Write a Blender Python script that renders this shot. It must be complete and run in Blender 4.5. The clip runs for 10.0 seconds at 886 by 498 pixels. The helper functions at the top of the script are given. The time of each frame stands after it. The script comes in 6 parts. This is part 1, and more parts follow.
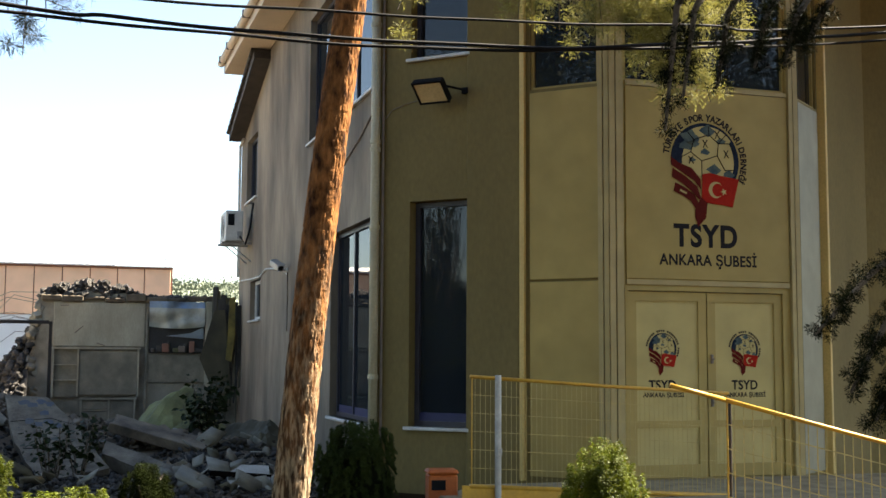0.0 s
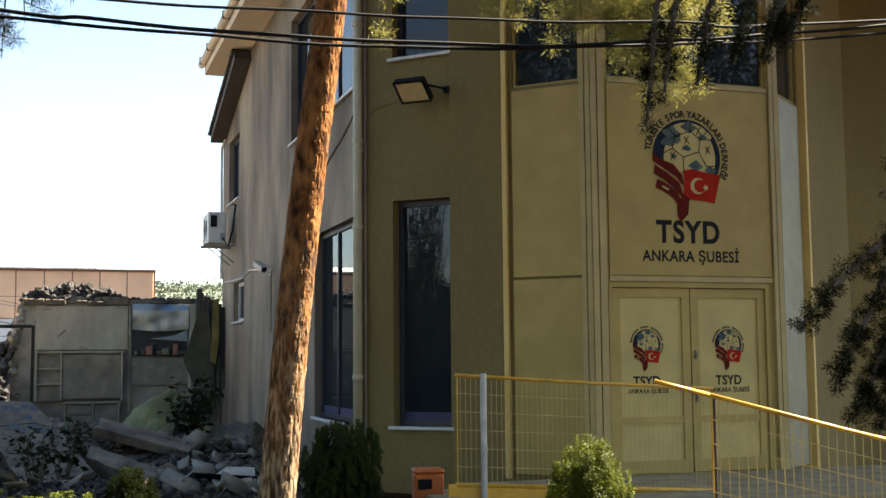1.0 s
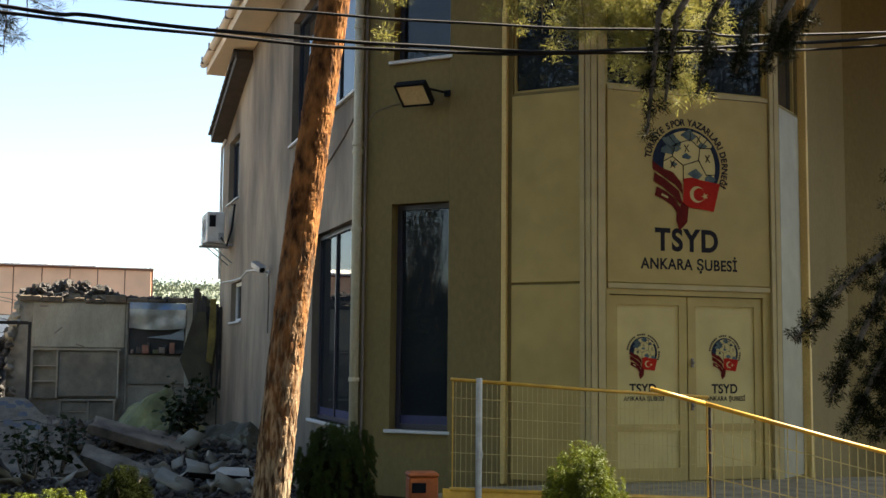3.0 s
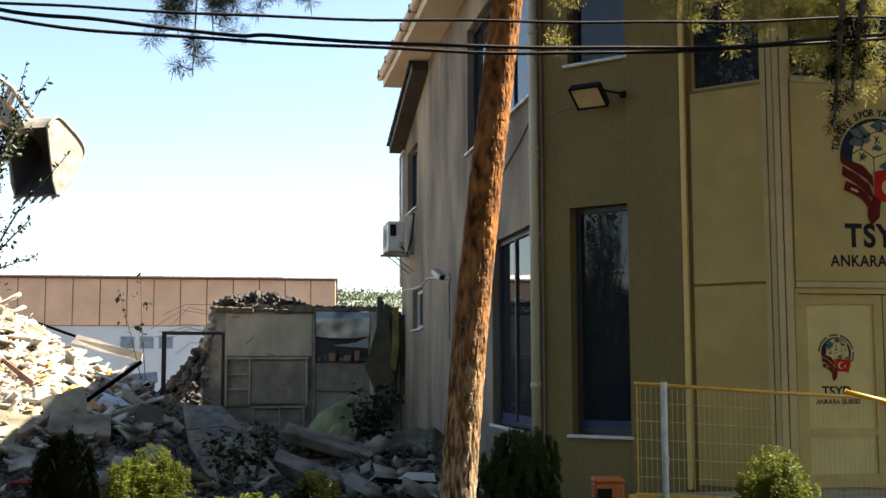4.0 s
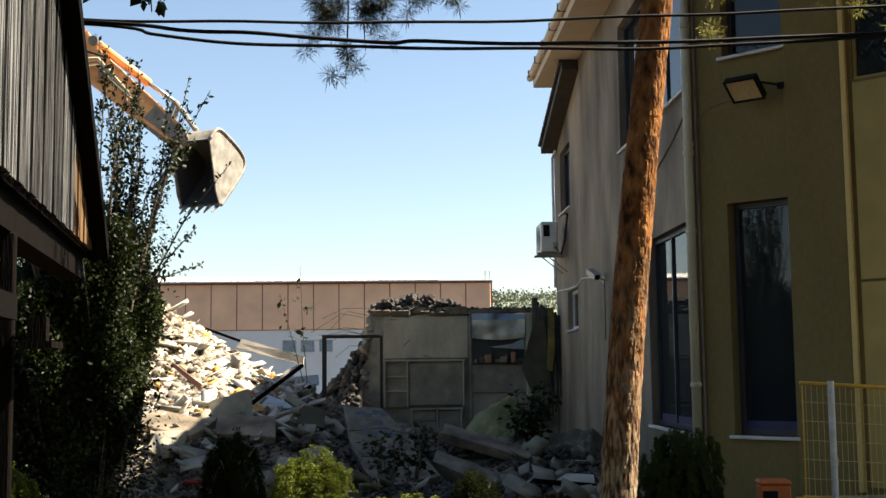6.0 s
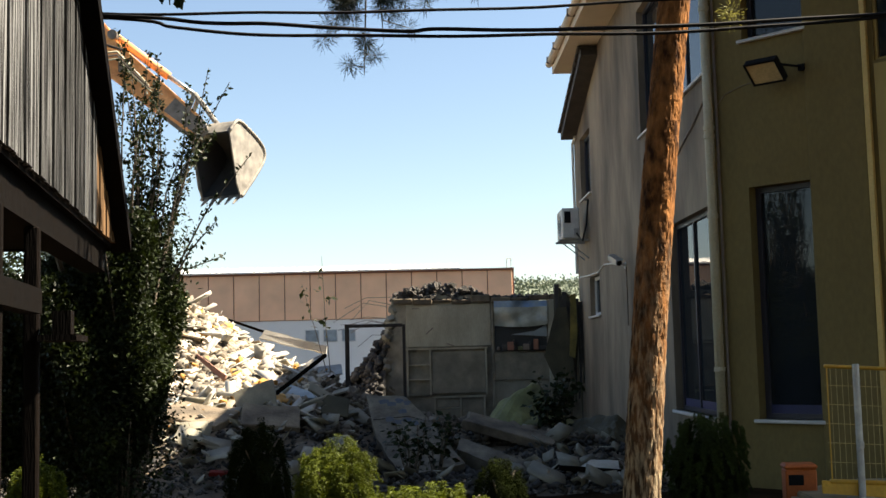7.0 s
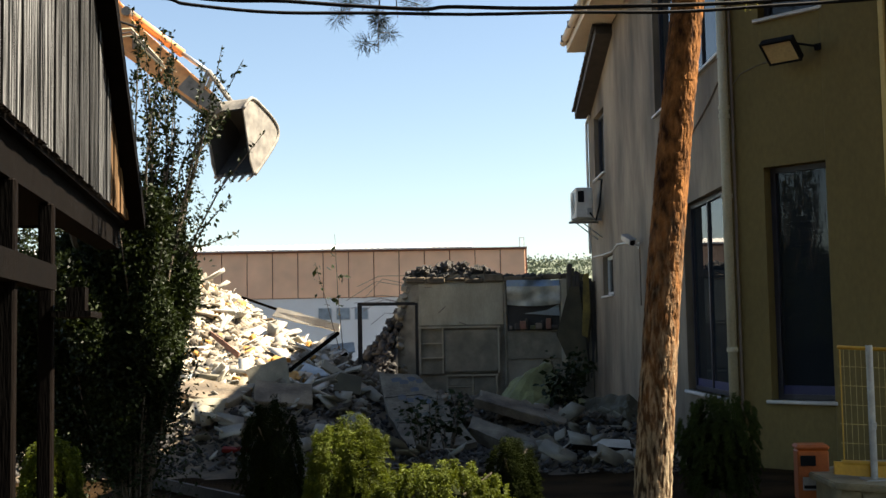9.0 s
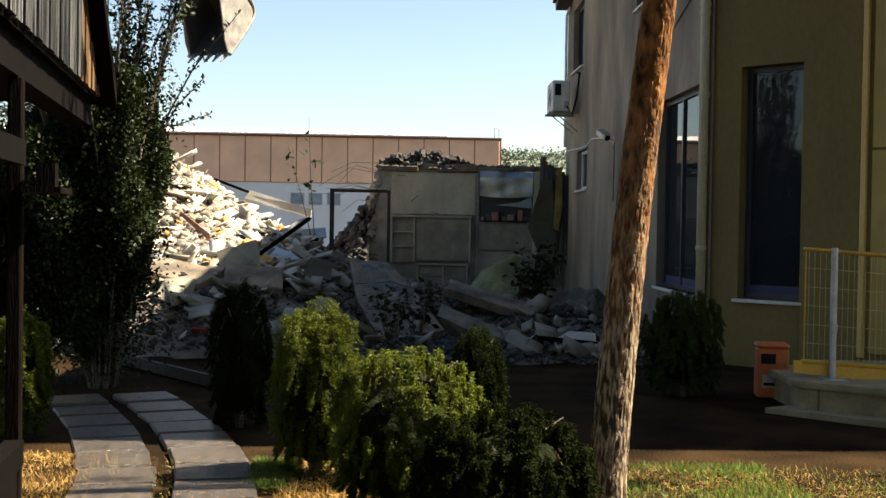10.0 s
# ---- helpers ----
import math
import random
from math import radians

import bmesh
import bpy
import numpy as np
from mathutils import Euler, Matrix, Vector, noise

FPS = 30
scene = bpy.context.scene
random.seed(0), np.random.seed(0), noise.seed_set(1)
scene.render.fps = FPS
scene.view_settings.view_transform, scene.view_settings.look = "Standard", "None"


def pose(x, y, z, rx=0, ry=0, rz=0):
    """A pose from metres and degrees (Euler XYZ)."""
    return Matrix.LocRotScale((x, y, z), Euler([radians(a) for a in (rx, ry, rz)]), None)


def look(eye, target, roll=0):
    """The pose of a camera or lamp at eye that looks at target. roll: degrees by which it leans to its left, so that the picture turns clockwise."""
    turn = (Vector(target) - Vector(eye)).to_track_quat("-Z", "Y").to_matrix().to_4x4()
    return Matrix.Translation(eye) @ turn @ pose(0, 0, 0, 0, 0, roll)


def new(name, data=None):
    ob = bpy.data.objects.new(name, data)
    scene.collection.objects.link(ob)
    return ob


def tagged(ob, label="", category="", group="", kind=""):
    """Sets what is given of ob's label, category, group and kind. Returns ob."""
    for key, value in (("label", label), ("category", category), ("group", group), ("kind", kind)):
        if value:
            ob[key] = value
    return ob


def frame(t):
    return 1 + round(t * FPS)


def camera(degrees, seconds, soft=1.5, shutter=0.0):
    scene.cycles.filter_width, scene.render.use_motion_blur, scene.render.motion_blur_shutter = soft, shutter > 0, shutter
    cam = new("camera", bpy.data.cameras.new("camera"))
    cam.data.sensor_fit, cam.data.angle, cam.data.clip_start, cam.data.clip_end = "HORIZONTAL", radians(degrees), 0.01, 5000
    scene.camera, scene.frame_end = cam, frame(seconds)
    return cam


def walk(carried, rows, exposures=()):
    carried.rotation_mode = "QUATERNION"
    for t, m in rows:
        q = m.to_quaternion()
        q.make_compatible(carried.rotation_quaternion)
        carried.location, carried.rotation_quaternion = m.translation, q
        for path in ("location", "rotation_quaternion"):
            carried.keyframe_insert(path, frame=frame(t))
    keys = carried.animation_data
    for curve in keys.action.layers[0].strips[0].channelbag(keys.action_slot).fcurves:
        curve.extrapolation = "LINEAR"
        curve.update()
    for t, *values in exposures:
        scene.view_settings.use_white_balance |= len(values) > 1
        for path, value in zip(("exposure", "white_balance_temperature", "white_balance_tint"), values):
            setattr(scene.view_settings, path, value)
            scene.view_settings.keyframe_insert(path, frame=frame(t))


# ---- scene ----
cam = camera(41.3, 10.0)
EYE = (0.0, 0.0, 1.55)
# seconds, yaw, pitch, roll
TURNS = [
    (0.0, -17.58, 5.32, -0.30),
    (0.5, -17.98, 5.47, 0.21),
    (1.0, -18.32, 5.27, 0.47),
    (1.5, -15.50, 4.48, -0.09),
    (2.0, -17.75, 3.66, -0.96),
    (2.2, -18.25, 4.88, -1.10),
    (3.3, -18.38, 5.55, -0.32),
    (3.5, -16.04, 5.48, 0.20),
    (4.0, -9.70, 5.68, 0.16),
    (4.5, -4.71, 5.85, 0.00),
    (5.0, -3.14, 7.04, 0.62),
    (5.5, -2.03, 6.67, 0.22),
    (6.0, -2.13, 5.79, 0.66),
    (6.2, -1.57, 5.57, 0.75),
    (7.3, -1.13, 5.22, 1.54),
    (7.5, -1.29, 5.44, 1.63),
    (8.0, -1.74, 5.38, 1.69),
    (8.5, -1.31, 4.93, 1.35),
    (9.0, -0.42, 4.21, 1.04),
    (9.5, -0.99, 0.26, -0.22),
    (10.0, -1.80, -1.19, -0.92),
]
EXPOSURES = [(0.0, 2.95, 7200, 9), (1.0, 2.95, 7200, 9), (2.0, 2.72, 7200, 9), (3.5, 2.75, 7200, 9), (4.5, 2.4, 7250, 9), (5.5, 2.1, 7250, 9), (10.0, 2.1, 7250, 9)]
walk(cam, [(t, pose(*EYE, 90 + p, r, w)) for t, w, p, r in TURNS], EXPOSURES)

# ---- light ----
SUN = Vector((0.90, 0.12, 1.12)).normalized()
world = bpy.data.worlds.new("sky")
scene.world = world
world.use_nodes = True
wn = world.node_tree.nodes
sky = wn.new("ShaderNodeTexSky")
sky.sky_type = "NISHITA"
sky.sun_disc = False
sky.sun_elevation = math.asin(SUN.z)
sky.sun_rotation = math.atan2(SUN.x, SUN.y)
sky.dust_density = 0.6
sky.ozone_density = 2.0
wn["Background"].inputs["Strength"].default_value = 0.05
world.node_tree.links.new(sky.outputs["Color"], wn["Background"].inputs["Color"])
sun = new("sun", bpy.data.lights.new("sun", "SUN"))
sun.data.energy = 5.0
sun.data.angle = radians(0.53)
sun.data.color = (1.0, 0.93, 0.82)
sun.matrix_world = look(SUN * 60, (0, 0, 0))

# ---- materials ----
def mat(name, color, color2=None, scale=3.0, rough=0.8, metal=0.0, bump=0.0, fine=40.0, rand=0.0, stretch=(1, 1, 1), spec=0.5, island=0.0, sharp=(0.32, 0.68)):
    """A surface with two scales of variation, in metres."""
    m = bpy.data.materials.new(name)
    m.use_nodes = True
    n, k = m.node_tree.nodes, m.node_tree.links
    b = n["Principled BSDF"]
    b.inputs["Roughness"].default_value = rough
    b.inputs["Metallic"].default_value = metal
    b.inputs["Specular IOR Level"].default_value = spec
    co = n.new("ShaderNodeTexCoord")
    mp = n.new("ShaderNodeMapping")
    mp.inputs["Scale"].default_value = stretch
    k.new(co.outputs["Object"], mp.inputs["Vector"])
    big = n.new("ShaderNodeTexNoise")
    big.inputs["Scale"].default_value = scale
    big.inputs["Detail"].default_value = 5
    k.new(mp.outputs["Vector"], big.inputs["Vector"])
    small = n.new("ShaderNodeTexNoise")
    small.inputs["Scale"].default_value = fine
    small.inputs["Detail"].default_value = 3
    k.new(mp.outputs["Vector"], small.inputs["Vector"])
    ramp = n.new("ShaderNodeValToRGB")
    ramp.color_ramp.elements[0].position, ramp.color_ramp.elements[1].position = sharp
    c2 = color2 or tuple(c * 0.7 for c in color)
    ramp.color_ramp.elements[0].color = (*c2, 1)
    ramp.color_ramp.elements[1].color = (*color, 1)
    k.new(big.outputs["Fac"], ramp.inputs["Fac"])
    mr = n.new("ShaderNodeMapRange")
    mr.inputs["To Min"].default_value, mr.inputs["To Max"].default_value = 0.78, 1.22
    k.new(small.outputs["Fac"], mr.inputs["Value"])
    mul = n.new("ShaderNodeVectorMath")
    mul.operation = "SCALE"
    k.new(ramp.outputs["Color"], mul.inputs[0])
    k.new(mr.outputs["Result"], mul.inputs["Scale"])
    out = mul.outputs["Vector"]
    if rand or island:
        src = n.new("ShaderNodeObjectInfo").outputs["Random"] if rand else n.new("ShaderNodeNewGeometry").outputs["Random Per Island"]
        w = rand or island
        r2 = n.new("ShaderNodeMapRange")
        r2.inputs["To Min"].default_value, r2.inputs["To Max"].default_value = 1 - w, 1 + w
        k.new(src, r2.inputs["Value"])
        m2 = n.new("ShaderNodeVectorMath")
        m2.operation = "SCALE"
        k.new(out, m2.inputs[0])
        k.new(r2.outputs["Result"], m2.inputs["Scale"])
        out = m2.outputs["Vector"]
    k.new(out, b.inputs["Base Color"])
    if bump:
        bp = n.new("ShaderNodeBump")
        bp.inputs["Strength"].default_value = bump
        bp.inputs["Distance"].default_value = 0.02
        k.new(small.outputs["Fac"], bp.inputs["Height"])
        k.new(bp.outputs["Normal"], b.inputs["Normal"])
    return m


def leafy(name, color, color2, through_light=0.35, rough=0.55):
    """Leaves that let some light through."""
    m = mat(name, color, color2, scale=2.5, rough=rough, fine=25, island=0.35, spec=0.15)
    n, k = m.node_tree.nodes, m.node_tree.links
    b = n["Principled BSDF"]
    tr = n.new("ShaderNodeBsdfTranslucent")
    tr.inputs["Color"].default_value = (color[0] * 1.6, color[1] * 1.5, color[2], 1)
    mix = n.new("ShaderNodeMixShader")
    mix.inputs["Fac"].default_value = through_light
    k.new(b.outputs["BSDF"], mix.inputs[1])
    k.new(tr.outputs["BSDF"], mix.inputs[2])
    k.new(mix.outputs["Shader"], n["Material Output"].inputs["Surface"])
    return m


def glass_pane(name, tint=(0.02, 0.025, 0.03), rough=0.02):
    """Dark tinted window glass: a see-through share and a mirror share."""
    m = bpy.data.materials.new(name)
    m.use_nodes = True
    n, k = m.node_tree.nodes, m.node_tree.links
    b = n["Principled BSDF"]
    b.inputs["Base Color"].default_value = (*tint, 1)
    b.inputs["Roughness"].default_value = rough
    b.inputs["IOR"].default_value = 1.5
    tr = n.new("ShaderNodeBsdfTransparent")
    tr.inputs["Color"].default_value = (0.35, 0.35, 0.33, 1)
    mix = n.new("ShaderNodeMixShader")
    mix.inputs["Fac"].default_value = 0.75
    k.new(tr.outputs["BSDF"], mix.inputs[1])
    k.new(b.outputs["BSDF"], mix.inputs[2])
    k.new(mix.outputs["Shader"], n["Material Output"].inputs["Surface"])
    return m


M_GROUND = mat("earth", (0.036, 0.021, 0.009), (0.010, 0.006, 0.003), scale=1.6, rough=1.0, bump=1.0, fine=45, spec=0.03)
M_STRAW = leafy("dry_straw", (0.46, 0.29, 0.10), (0.24, 0.14, 0.045), 0.2)
M_GRASS = leafy("green_grass", (0.125, 0.17, 0.045), (0.065, 0.10, 0.025), 0.3)
M_SLAB = mat("paving_slab", (0.085, 0.066, 0.050), (0.022, 0.018, 0.014), scale=9, rough=0.36, bump=0.8, fine=55, rand=0.2, spec=0.5)
M_STONE = mat("step_stone", (0.30, 0.24, 0.135), (0.16, 0.128, 0.072), scale=4, rough=0.85, bump=0.3)
M_PLASTER = mat("khaki_plaster", (0.20, 0.145, 0.048), (0.152, 0.110, 0.036), scale=0.8, rough=0.9, bump=0.1, fine=26, stretch=(1, 1, 0.5))
M_SIDE = mat("grey_beige_plaster", (0.33, 0.262, 0.18), (0.10, 0.080, 0.058), scale=0.9, rough=0.9, bump=0.12, fine=9, stretch=(1, 1, 0.42))
M_PANEL = mat("cream_panel", (0.40, 0.285, 0.090), (0.345, 0.245, 0.078), scale=1.0, rough=0.55, bump=0.0, fine=3, spec=0.25)
M_ALU = mat("white_aluminium", (0.41, 0.31, 0.135), (0.36, 0.27, 0.115), scale=2, rough=0.45, fine=5, spec=0.3)
M_GREYPANEL = mat("blue_grey_panel", (0.27, 0.245, 0.16), (0.22, 0.20, 0.13), scale=2, rough=0.5, fine=5)
M_STRIP = mat("yellow_strip", (0.66, 0.46, 0.15), (0.56, 0.38, 0.12), scale=2, rough=0.6)
M_FRAME = mat("dark_frame", (0.035, 0.035, 0.05), (0.025, 0.025, 0.035), scale=4, rough=0.4)
M_BLUE = mat("blue_sill_film", (0.02, 0.025, 0.10), (0.013, 0.018, 0.07), scale=4, rough=0.5)
M_SILL = mat("marble_sill", (0.62, 0.60, 0.56), (0.48, 0.46, 0.42), scale=6, rough=0.5)
M_GLASS = glass_pane("window_glass")
M_DARK = mat("painted_inner_shade", (0.05, 0.048, 0.045), (0.035, 0.033, 0.03), scale=1, rough=0.9)
M_SOFFIT = mat("cream_soffit", (0.66, 0.56, 0.43), (0.58, 0.49, 0.37), scale=1.5, rough=0.8, fine=60)
M_GUTTER = mat("brown_gutter", (0.22, 0.17, 0.13), (0.14, 0.11, 0.09), scale=4, rough=0.6)
M_DARKEAVE = mat("dark_eave_paint", (0.06, 0.05, 0.043), (0.035, 0.03, 0.026), scale=5, rough=0.7)
M_TILE = mat("roof_tile", (0.30, 0.14, 0.09), (0.20, 0.10, 0.07), scale=4, rough=0.8, bump=0.3, rand=0.15)
M_PIPE = mat("cream_pipe", (0.50, 0.45, 0.31), (0.42, 0.37, 0.25), scale=3, rough=0.6)
M_BLACK = mat("black_plastic", (0.012, 0.012, 0.013), (0.008, 0.008, 0.009), scale=8, rough=0.75, spec=0.12)
M_LENS = mat("floodlight_lens", (0.66, 0.52, 0.28), (0.56, 0.43, 0.23), scale=10, rough=0.25)
M_WHITE = mat("white_metal", (0.68, 0.67, 0.62), (0.52, 0.51, 0.47), scale=4, rough=0.5)
M_STEEL = mat("galvanised_steel", (0.42, 0.43, 0.43), (0.30, 0.31, 0.31), scale=8, rough=0.45, metal=0.7)
M_YELLOW = mat("yellow_paint", (0.60, 0.33, 0.03), (0.45, 0.24, 0.022), scale=6, rough=0.5)
M_WIRE = mat("yellow_wire", (0.50, 0.37, 0.12), (0.36, 0.26, 0.08), scale=8, rough=0.5)
M_ORANGE = mat("orange_plastic", (0.52, 0.125, 0.02), (0.38, 0.09, 0.017), scale=5, rough=0.6)
def bark():
    """Red flaking bark that turns pale grey towards the foot."""
    m = mat("pine_bark", (0.37, 0.155, 0.048), (0.035, 0.014, 0.006), scale=20, rough=0.9, bump=0.4, fine=70, stretch=(1, 1, 0.45), spec=0.1, sharp=(0.34, 0.70))
    n, k = m.node_tree.nodes, m.node_tree.links
    b = n["Principled BSDF"]
    old = b.inputs["Base Color"].links[0].from_socket
    co = n.new("ShaderNodeTexCoord")
    sep = n.new("ShaderNodeSeparateXYZ")
    k.new(co.outputs["Object"], sep.inputs["Vector"])
    mr = n.new("ShaderNodeMapRange")
    mr.inputs["From Min"].default_value, mr.inputs["From Max"].default_value = 0.7, 2.3
    mr.inputs["To Min"].default_value, mr.inputs["To Max"].default_value = 0.9, 0.0
    k.new(sep.outputs["Z"], mr.inputs["Value"])
    mp = n.new("ShaderNodeMapping")
    mp.inputs["Scale"].default_value = (1, 1, 0.22)
    k.new(co.outputs["Object"], mp.inputs["Vector"])
    nz = n.new("ShaderNodeTexNoise")
    nz.inputs["Scale"].default_value = 55
    nz.inputs["Detail"].default_value = 4
    k.new(mp.outputs["Vector"], nz.inputs["Vector"])
    cr = n.new("ShaderNodeValToRGB")
    cr.color_ramp.elements[0].position, cr.color_ramp.elements[1].position = 0.42, 0.62
    cr.color_ramp.elements[0].color, cr.color_ramp.elements[1].color = (0.035, 0.026, 0.017, 1), (0.40, 0.31, 0.20, 1)
    k.new(nz.outputs["Fac"], cr.inputs["Fac"])
    mix = n.new("ShaderNodeMix")
    mix.data_type = "RGBA"
    k.new(mr.outputs["Result"], mix.inputs["Factor"])
    k.new(old, mix.inputs["A"])
    k.new(cr.outputs["Color"], mix.inputs["B"])
    k.new(mix.outputs["Result"], b.inputs["Base Color"])
    return m


M_BARK = bark()
M_BARK2 = mat("grey_bark", (0.14, 0.11, 0.08), (0.07, 0.055, 0.04), scale=9, rough=0.9, bump=0.8)
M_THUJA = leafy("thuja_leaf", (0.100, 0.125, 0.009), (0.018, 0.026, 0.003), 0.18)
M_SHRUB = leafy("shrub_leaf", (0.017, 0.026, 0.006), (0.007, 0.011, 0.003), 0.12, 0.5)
# Shaded copy of the thuja leaf: the bushes' shade is in the colour.
M_SHADEBUSH = leafy("shade_painted_thuja_leaf", (0.013, 0.018, 0.004), (0.006, 0.009, 0.002), 0.08, 0.8)
# Near-black green of added solid cores that paint the shade between leaves.
M_SHADECORE = mat("painted_shade_core", (0.012, 0.015, 0.006), (0.006, 0.008, 0.003), scale=20, rough=0.95, bump=0.8, fine=60, spec=0.05)
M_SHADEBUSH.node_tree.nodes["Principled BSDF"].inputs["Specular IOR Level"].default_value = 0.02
# Dimmer copy of the thuja leaf, for the bush in the building's shade.
M_CONE = leafy("shade_dimmed_thuja_leaf", (0.045, 0.062, 0.012), (0.018, 0.027, 0.006), 0.12, 0.8)
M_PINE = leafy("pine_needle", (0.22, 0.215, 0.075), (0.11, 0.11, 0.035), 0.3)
# Much darker copy of the pine needle: the sprig's silhouette is painted in.
M_SPRIG = leafy("silhouette_sprig_needle", (0.02, 0.025, 0.012), (0.012, 0.015, 0.008), 0.1)
# Near black, so that the boughs' silhouette lies in the colour.
M_CEDAR = leafy("silhouette_cedar_needle", (0.014, 0.017, 0.007), (0.007, 0.009, 0.004), 0.06)
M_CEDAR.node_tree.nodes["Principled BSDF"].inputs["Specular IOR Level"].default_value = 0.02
# Bare tan end boards, with the warm sunlight on them put into the colour.
M_TANWOOD = mat("tan_sunlit_board", (0.20, 0.115, 0.055), (0.06, 0.034, 0.018), scale=6, rough=0.9, bump=0.4, fine=30, stretch=(14, 14, 0.35), rand=0.3, spec=0.1)
M_WOOD = mat("weathered_board", (0.20, 0.20, 0.20), (0.003, 0.003, 0.003), scale=5, rough=0.9, bump=0.5, fine=30, stretch=(16, 16, 0.45), rand=0.6, spec=0.1, sharp=(0.46, 0.64))
# Near-black timber colours: the pavilion's deep shade is painted into them.
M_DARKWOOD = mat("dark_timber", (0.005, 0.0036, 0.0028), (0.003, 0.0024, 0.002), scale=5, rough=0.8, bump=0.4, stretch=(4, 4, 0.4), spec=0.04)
M_TIMBER = mat("shade_darkened_timber", (0.006, 0.004, 0.003), (0.003, 0.002, 0.0015), scale=5, rough=0.75, bump=0.4, stretch=(4, 4, 0.4), spec=0.04)
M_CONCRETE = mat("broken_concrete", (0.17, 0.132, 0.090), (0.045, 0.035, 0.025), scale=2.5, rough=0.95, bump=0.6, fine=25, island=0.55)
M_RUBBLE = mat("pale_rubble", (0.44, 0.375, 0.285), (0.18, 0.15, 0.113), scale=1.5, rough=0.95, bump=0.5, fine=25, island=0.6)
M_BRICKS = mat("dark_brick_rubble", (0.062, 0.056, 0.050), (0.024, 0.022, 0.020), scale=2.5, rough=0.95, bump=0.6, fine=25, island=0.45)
M_RUIN = mat("ruin_plaster", (0.33, 0.295, 0.225), (0.11, 0.095, 0.07), scale=1.8, rough=0.9, bump=0.4, fine=40)
M_RUINPALE = mat("pale_tiles", (0.42, 0.385, 0.29), (0.27, 0.245, 0.18), scale=2.2, rough=0.8, bump=0.15, stretch=(1, 1, 0.35))
M_CAB = mat("grey_cabinet", (0.25, 0.225, 0.165), (0.15, 0.135, 0.10), scale=4, rough=0.75)
M_BOARD = mat("chipboard_white", (0.50, 0.47, 0.41), (0.34, 0.315, 0.27), scale=3, rough=0.7, rand=0.15)
M_BLUEBOARD = mat("blue_white_sheet", (0.30, 0.35, 0.37), (0.18, 0.21, 0.22), scale=3, rough=0.6)
M_BLUEPAINT = mat("blue_paint_blotch", (0.045, 0.06, 0.085), (0.08, 0.085, 0.09), scale=6, rough=0.8)
M_RUST = mat("rusty_steel", (0.035, 0.026, 0.020), (0.018, 0.014, 0.011), scale=9, rough=0.85, bump=0.3)
M_SLABGREY = mat("grey_plaster_slab", (0.19, 0.162, 0.122), (0.075, 0.062, 0.046), scale=4.5, rough=0.95, bump=0.6, fine=30)
M_TARP = mat("blue_tarp", (0.14, 0.27, 0.50), (0.30, 0.34, 0.32), scale=2.0, rough=0.5, fine=15)
M_TARPG = mat("grey_tarp", (0.44, 0.44, 0.37), (0.30, 0.30, 0.25), scale=2.5, rough=0.3, fine=15)
M_MOSS = mat("green_debris", (0.25, 0.25, 0.10), (0.10, 0.10, 0.05), scale=3, rough=0.9, bump=0.5)
M_MUSTARD = mat("mustard_sheet", (0.22, 0.17, 0.04), (0.10, 0.08, 0.02), scale=4, rough=0.8)
M_KHAKI = mat("khaki_sheet", (0.085, 0.075, 0.042), (0.04, 0.035, 0.02), scale=2, rough=0.8)
# Salmon cladding raised in brightness to put the haze into its colour.
M_REDWALL = mat("haze_brightened_salmon", (0.90, 0.54, 0.32), (0.86, 0.50, 0.30), scale=0.3, rough=0.6, fine=0.9)
M_PALEWALL = mat("pale_wall", (0.80, 0.78, 0.73), (0.72, 0.70, 0.65), scale=0.6, rough=0.8)
# Hill green paled and greyed: distance haze is painted into the colour.
M_HILL = mat("haze_tinted_hill", (0.13, 0.155, 0.11), (0.165, 0.185, 0.14), scale=0.08, rough=0.95, fine=0.8)
M_EXC = mat("excavator_orange", (0.76, 0.36, 0.13), (0.60, 0.26, 0.09), scale=2.5, rough=0.6, fine=14, sharp=(0.34, 0.56))
M_BUCKET = mat("worn_bucket_steel", (0.27, 0.245, 0.205), (0.13, 0.117, 0.10), scale=4, rough=0.75, metal=0.1, bump=0.3)
M_RUBBER = mat("rubber_and_bucket_shade", (0.03, 0.03, 0.03), (0.02, 0.02, 0.02), scale=5, rough=0.9)
M_INK = mat("dark_grey_film", (0.02, 0.017, 0.018), (0.016, 0.014, 0.015), scale=5, rough=0.8, spec=0.1)
M_RED = mat("red_film", (0.36, 0.020, 0.010), (0.31, 0.016, 0.009), scale=5, rough=0.8, spec=0.08)
M_MAROON = mat("maroon_film", (0.115, 0.012, 0.008), (0.09, 0.010, 0.007), scale=5, rough=0.8, spec=0.08)
M_NAVY = mat("navy_film", (0.011, 0.014, 0.024), (0.02, 0.028, 0.045), scale=9, rough=0.8, spec=0.08)
M_SEA = mat("blue_print", (0.05, 0.075, 0.085), (0.11, 0.135, 0.11), scale=14, rough=0.8, spec=0.08)
M_FILMWHITE = mat("white_film", (0.50, 0.385, 0.15), (0.46, 0.355, 0.14), scale=2, rough=0.6, spec=0.2, fine=3)
M_DEBRIS = mat("orange_foam", (0.52, 0.27, 0.06), (0.36, 0.18, 0.05), scale=4, rough=0.9)


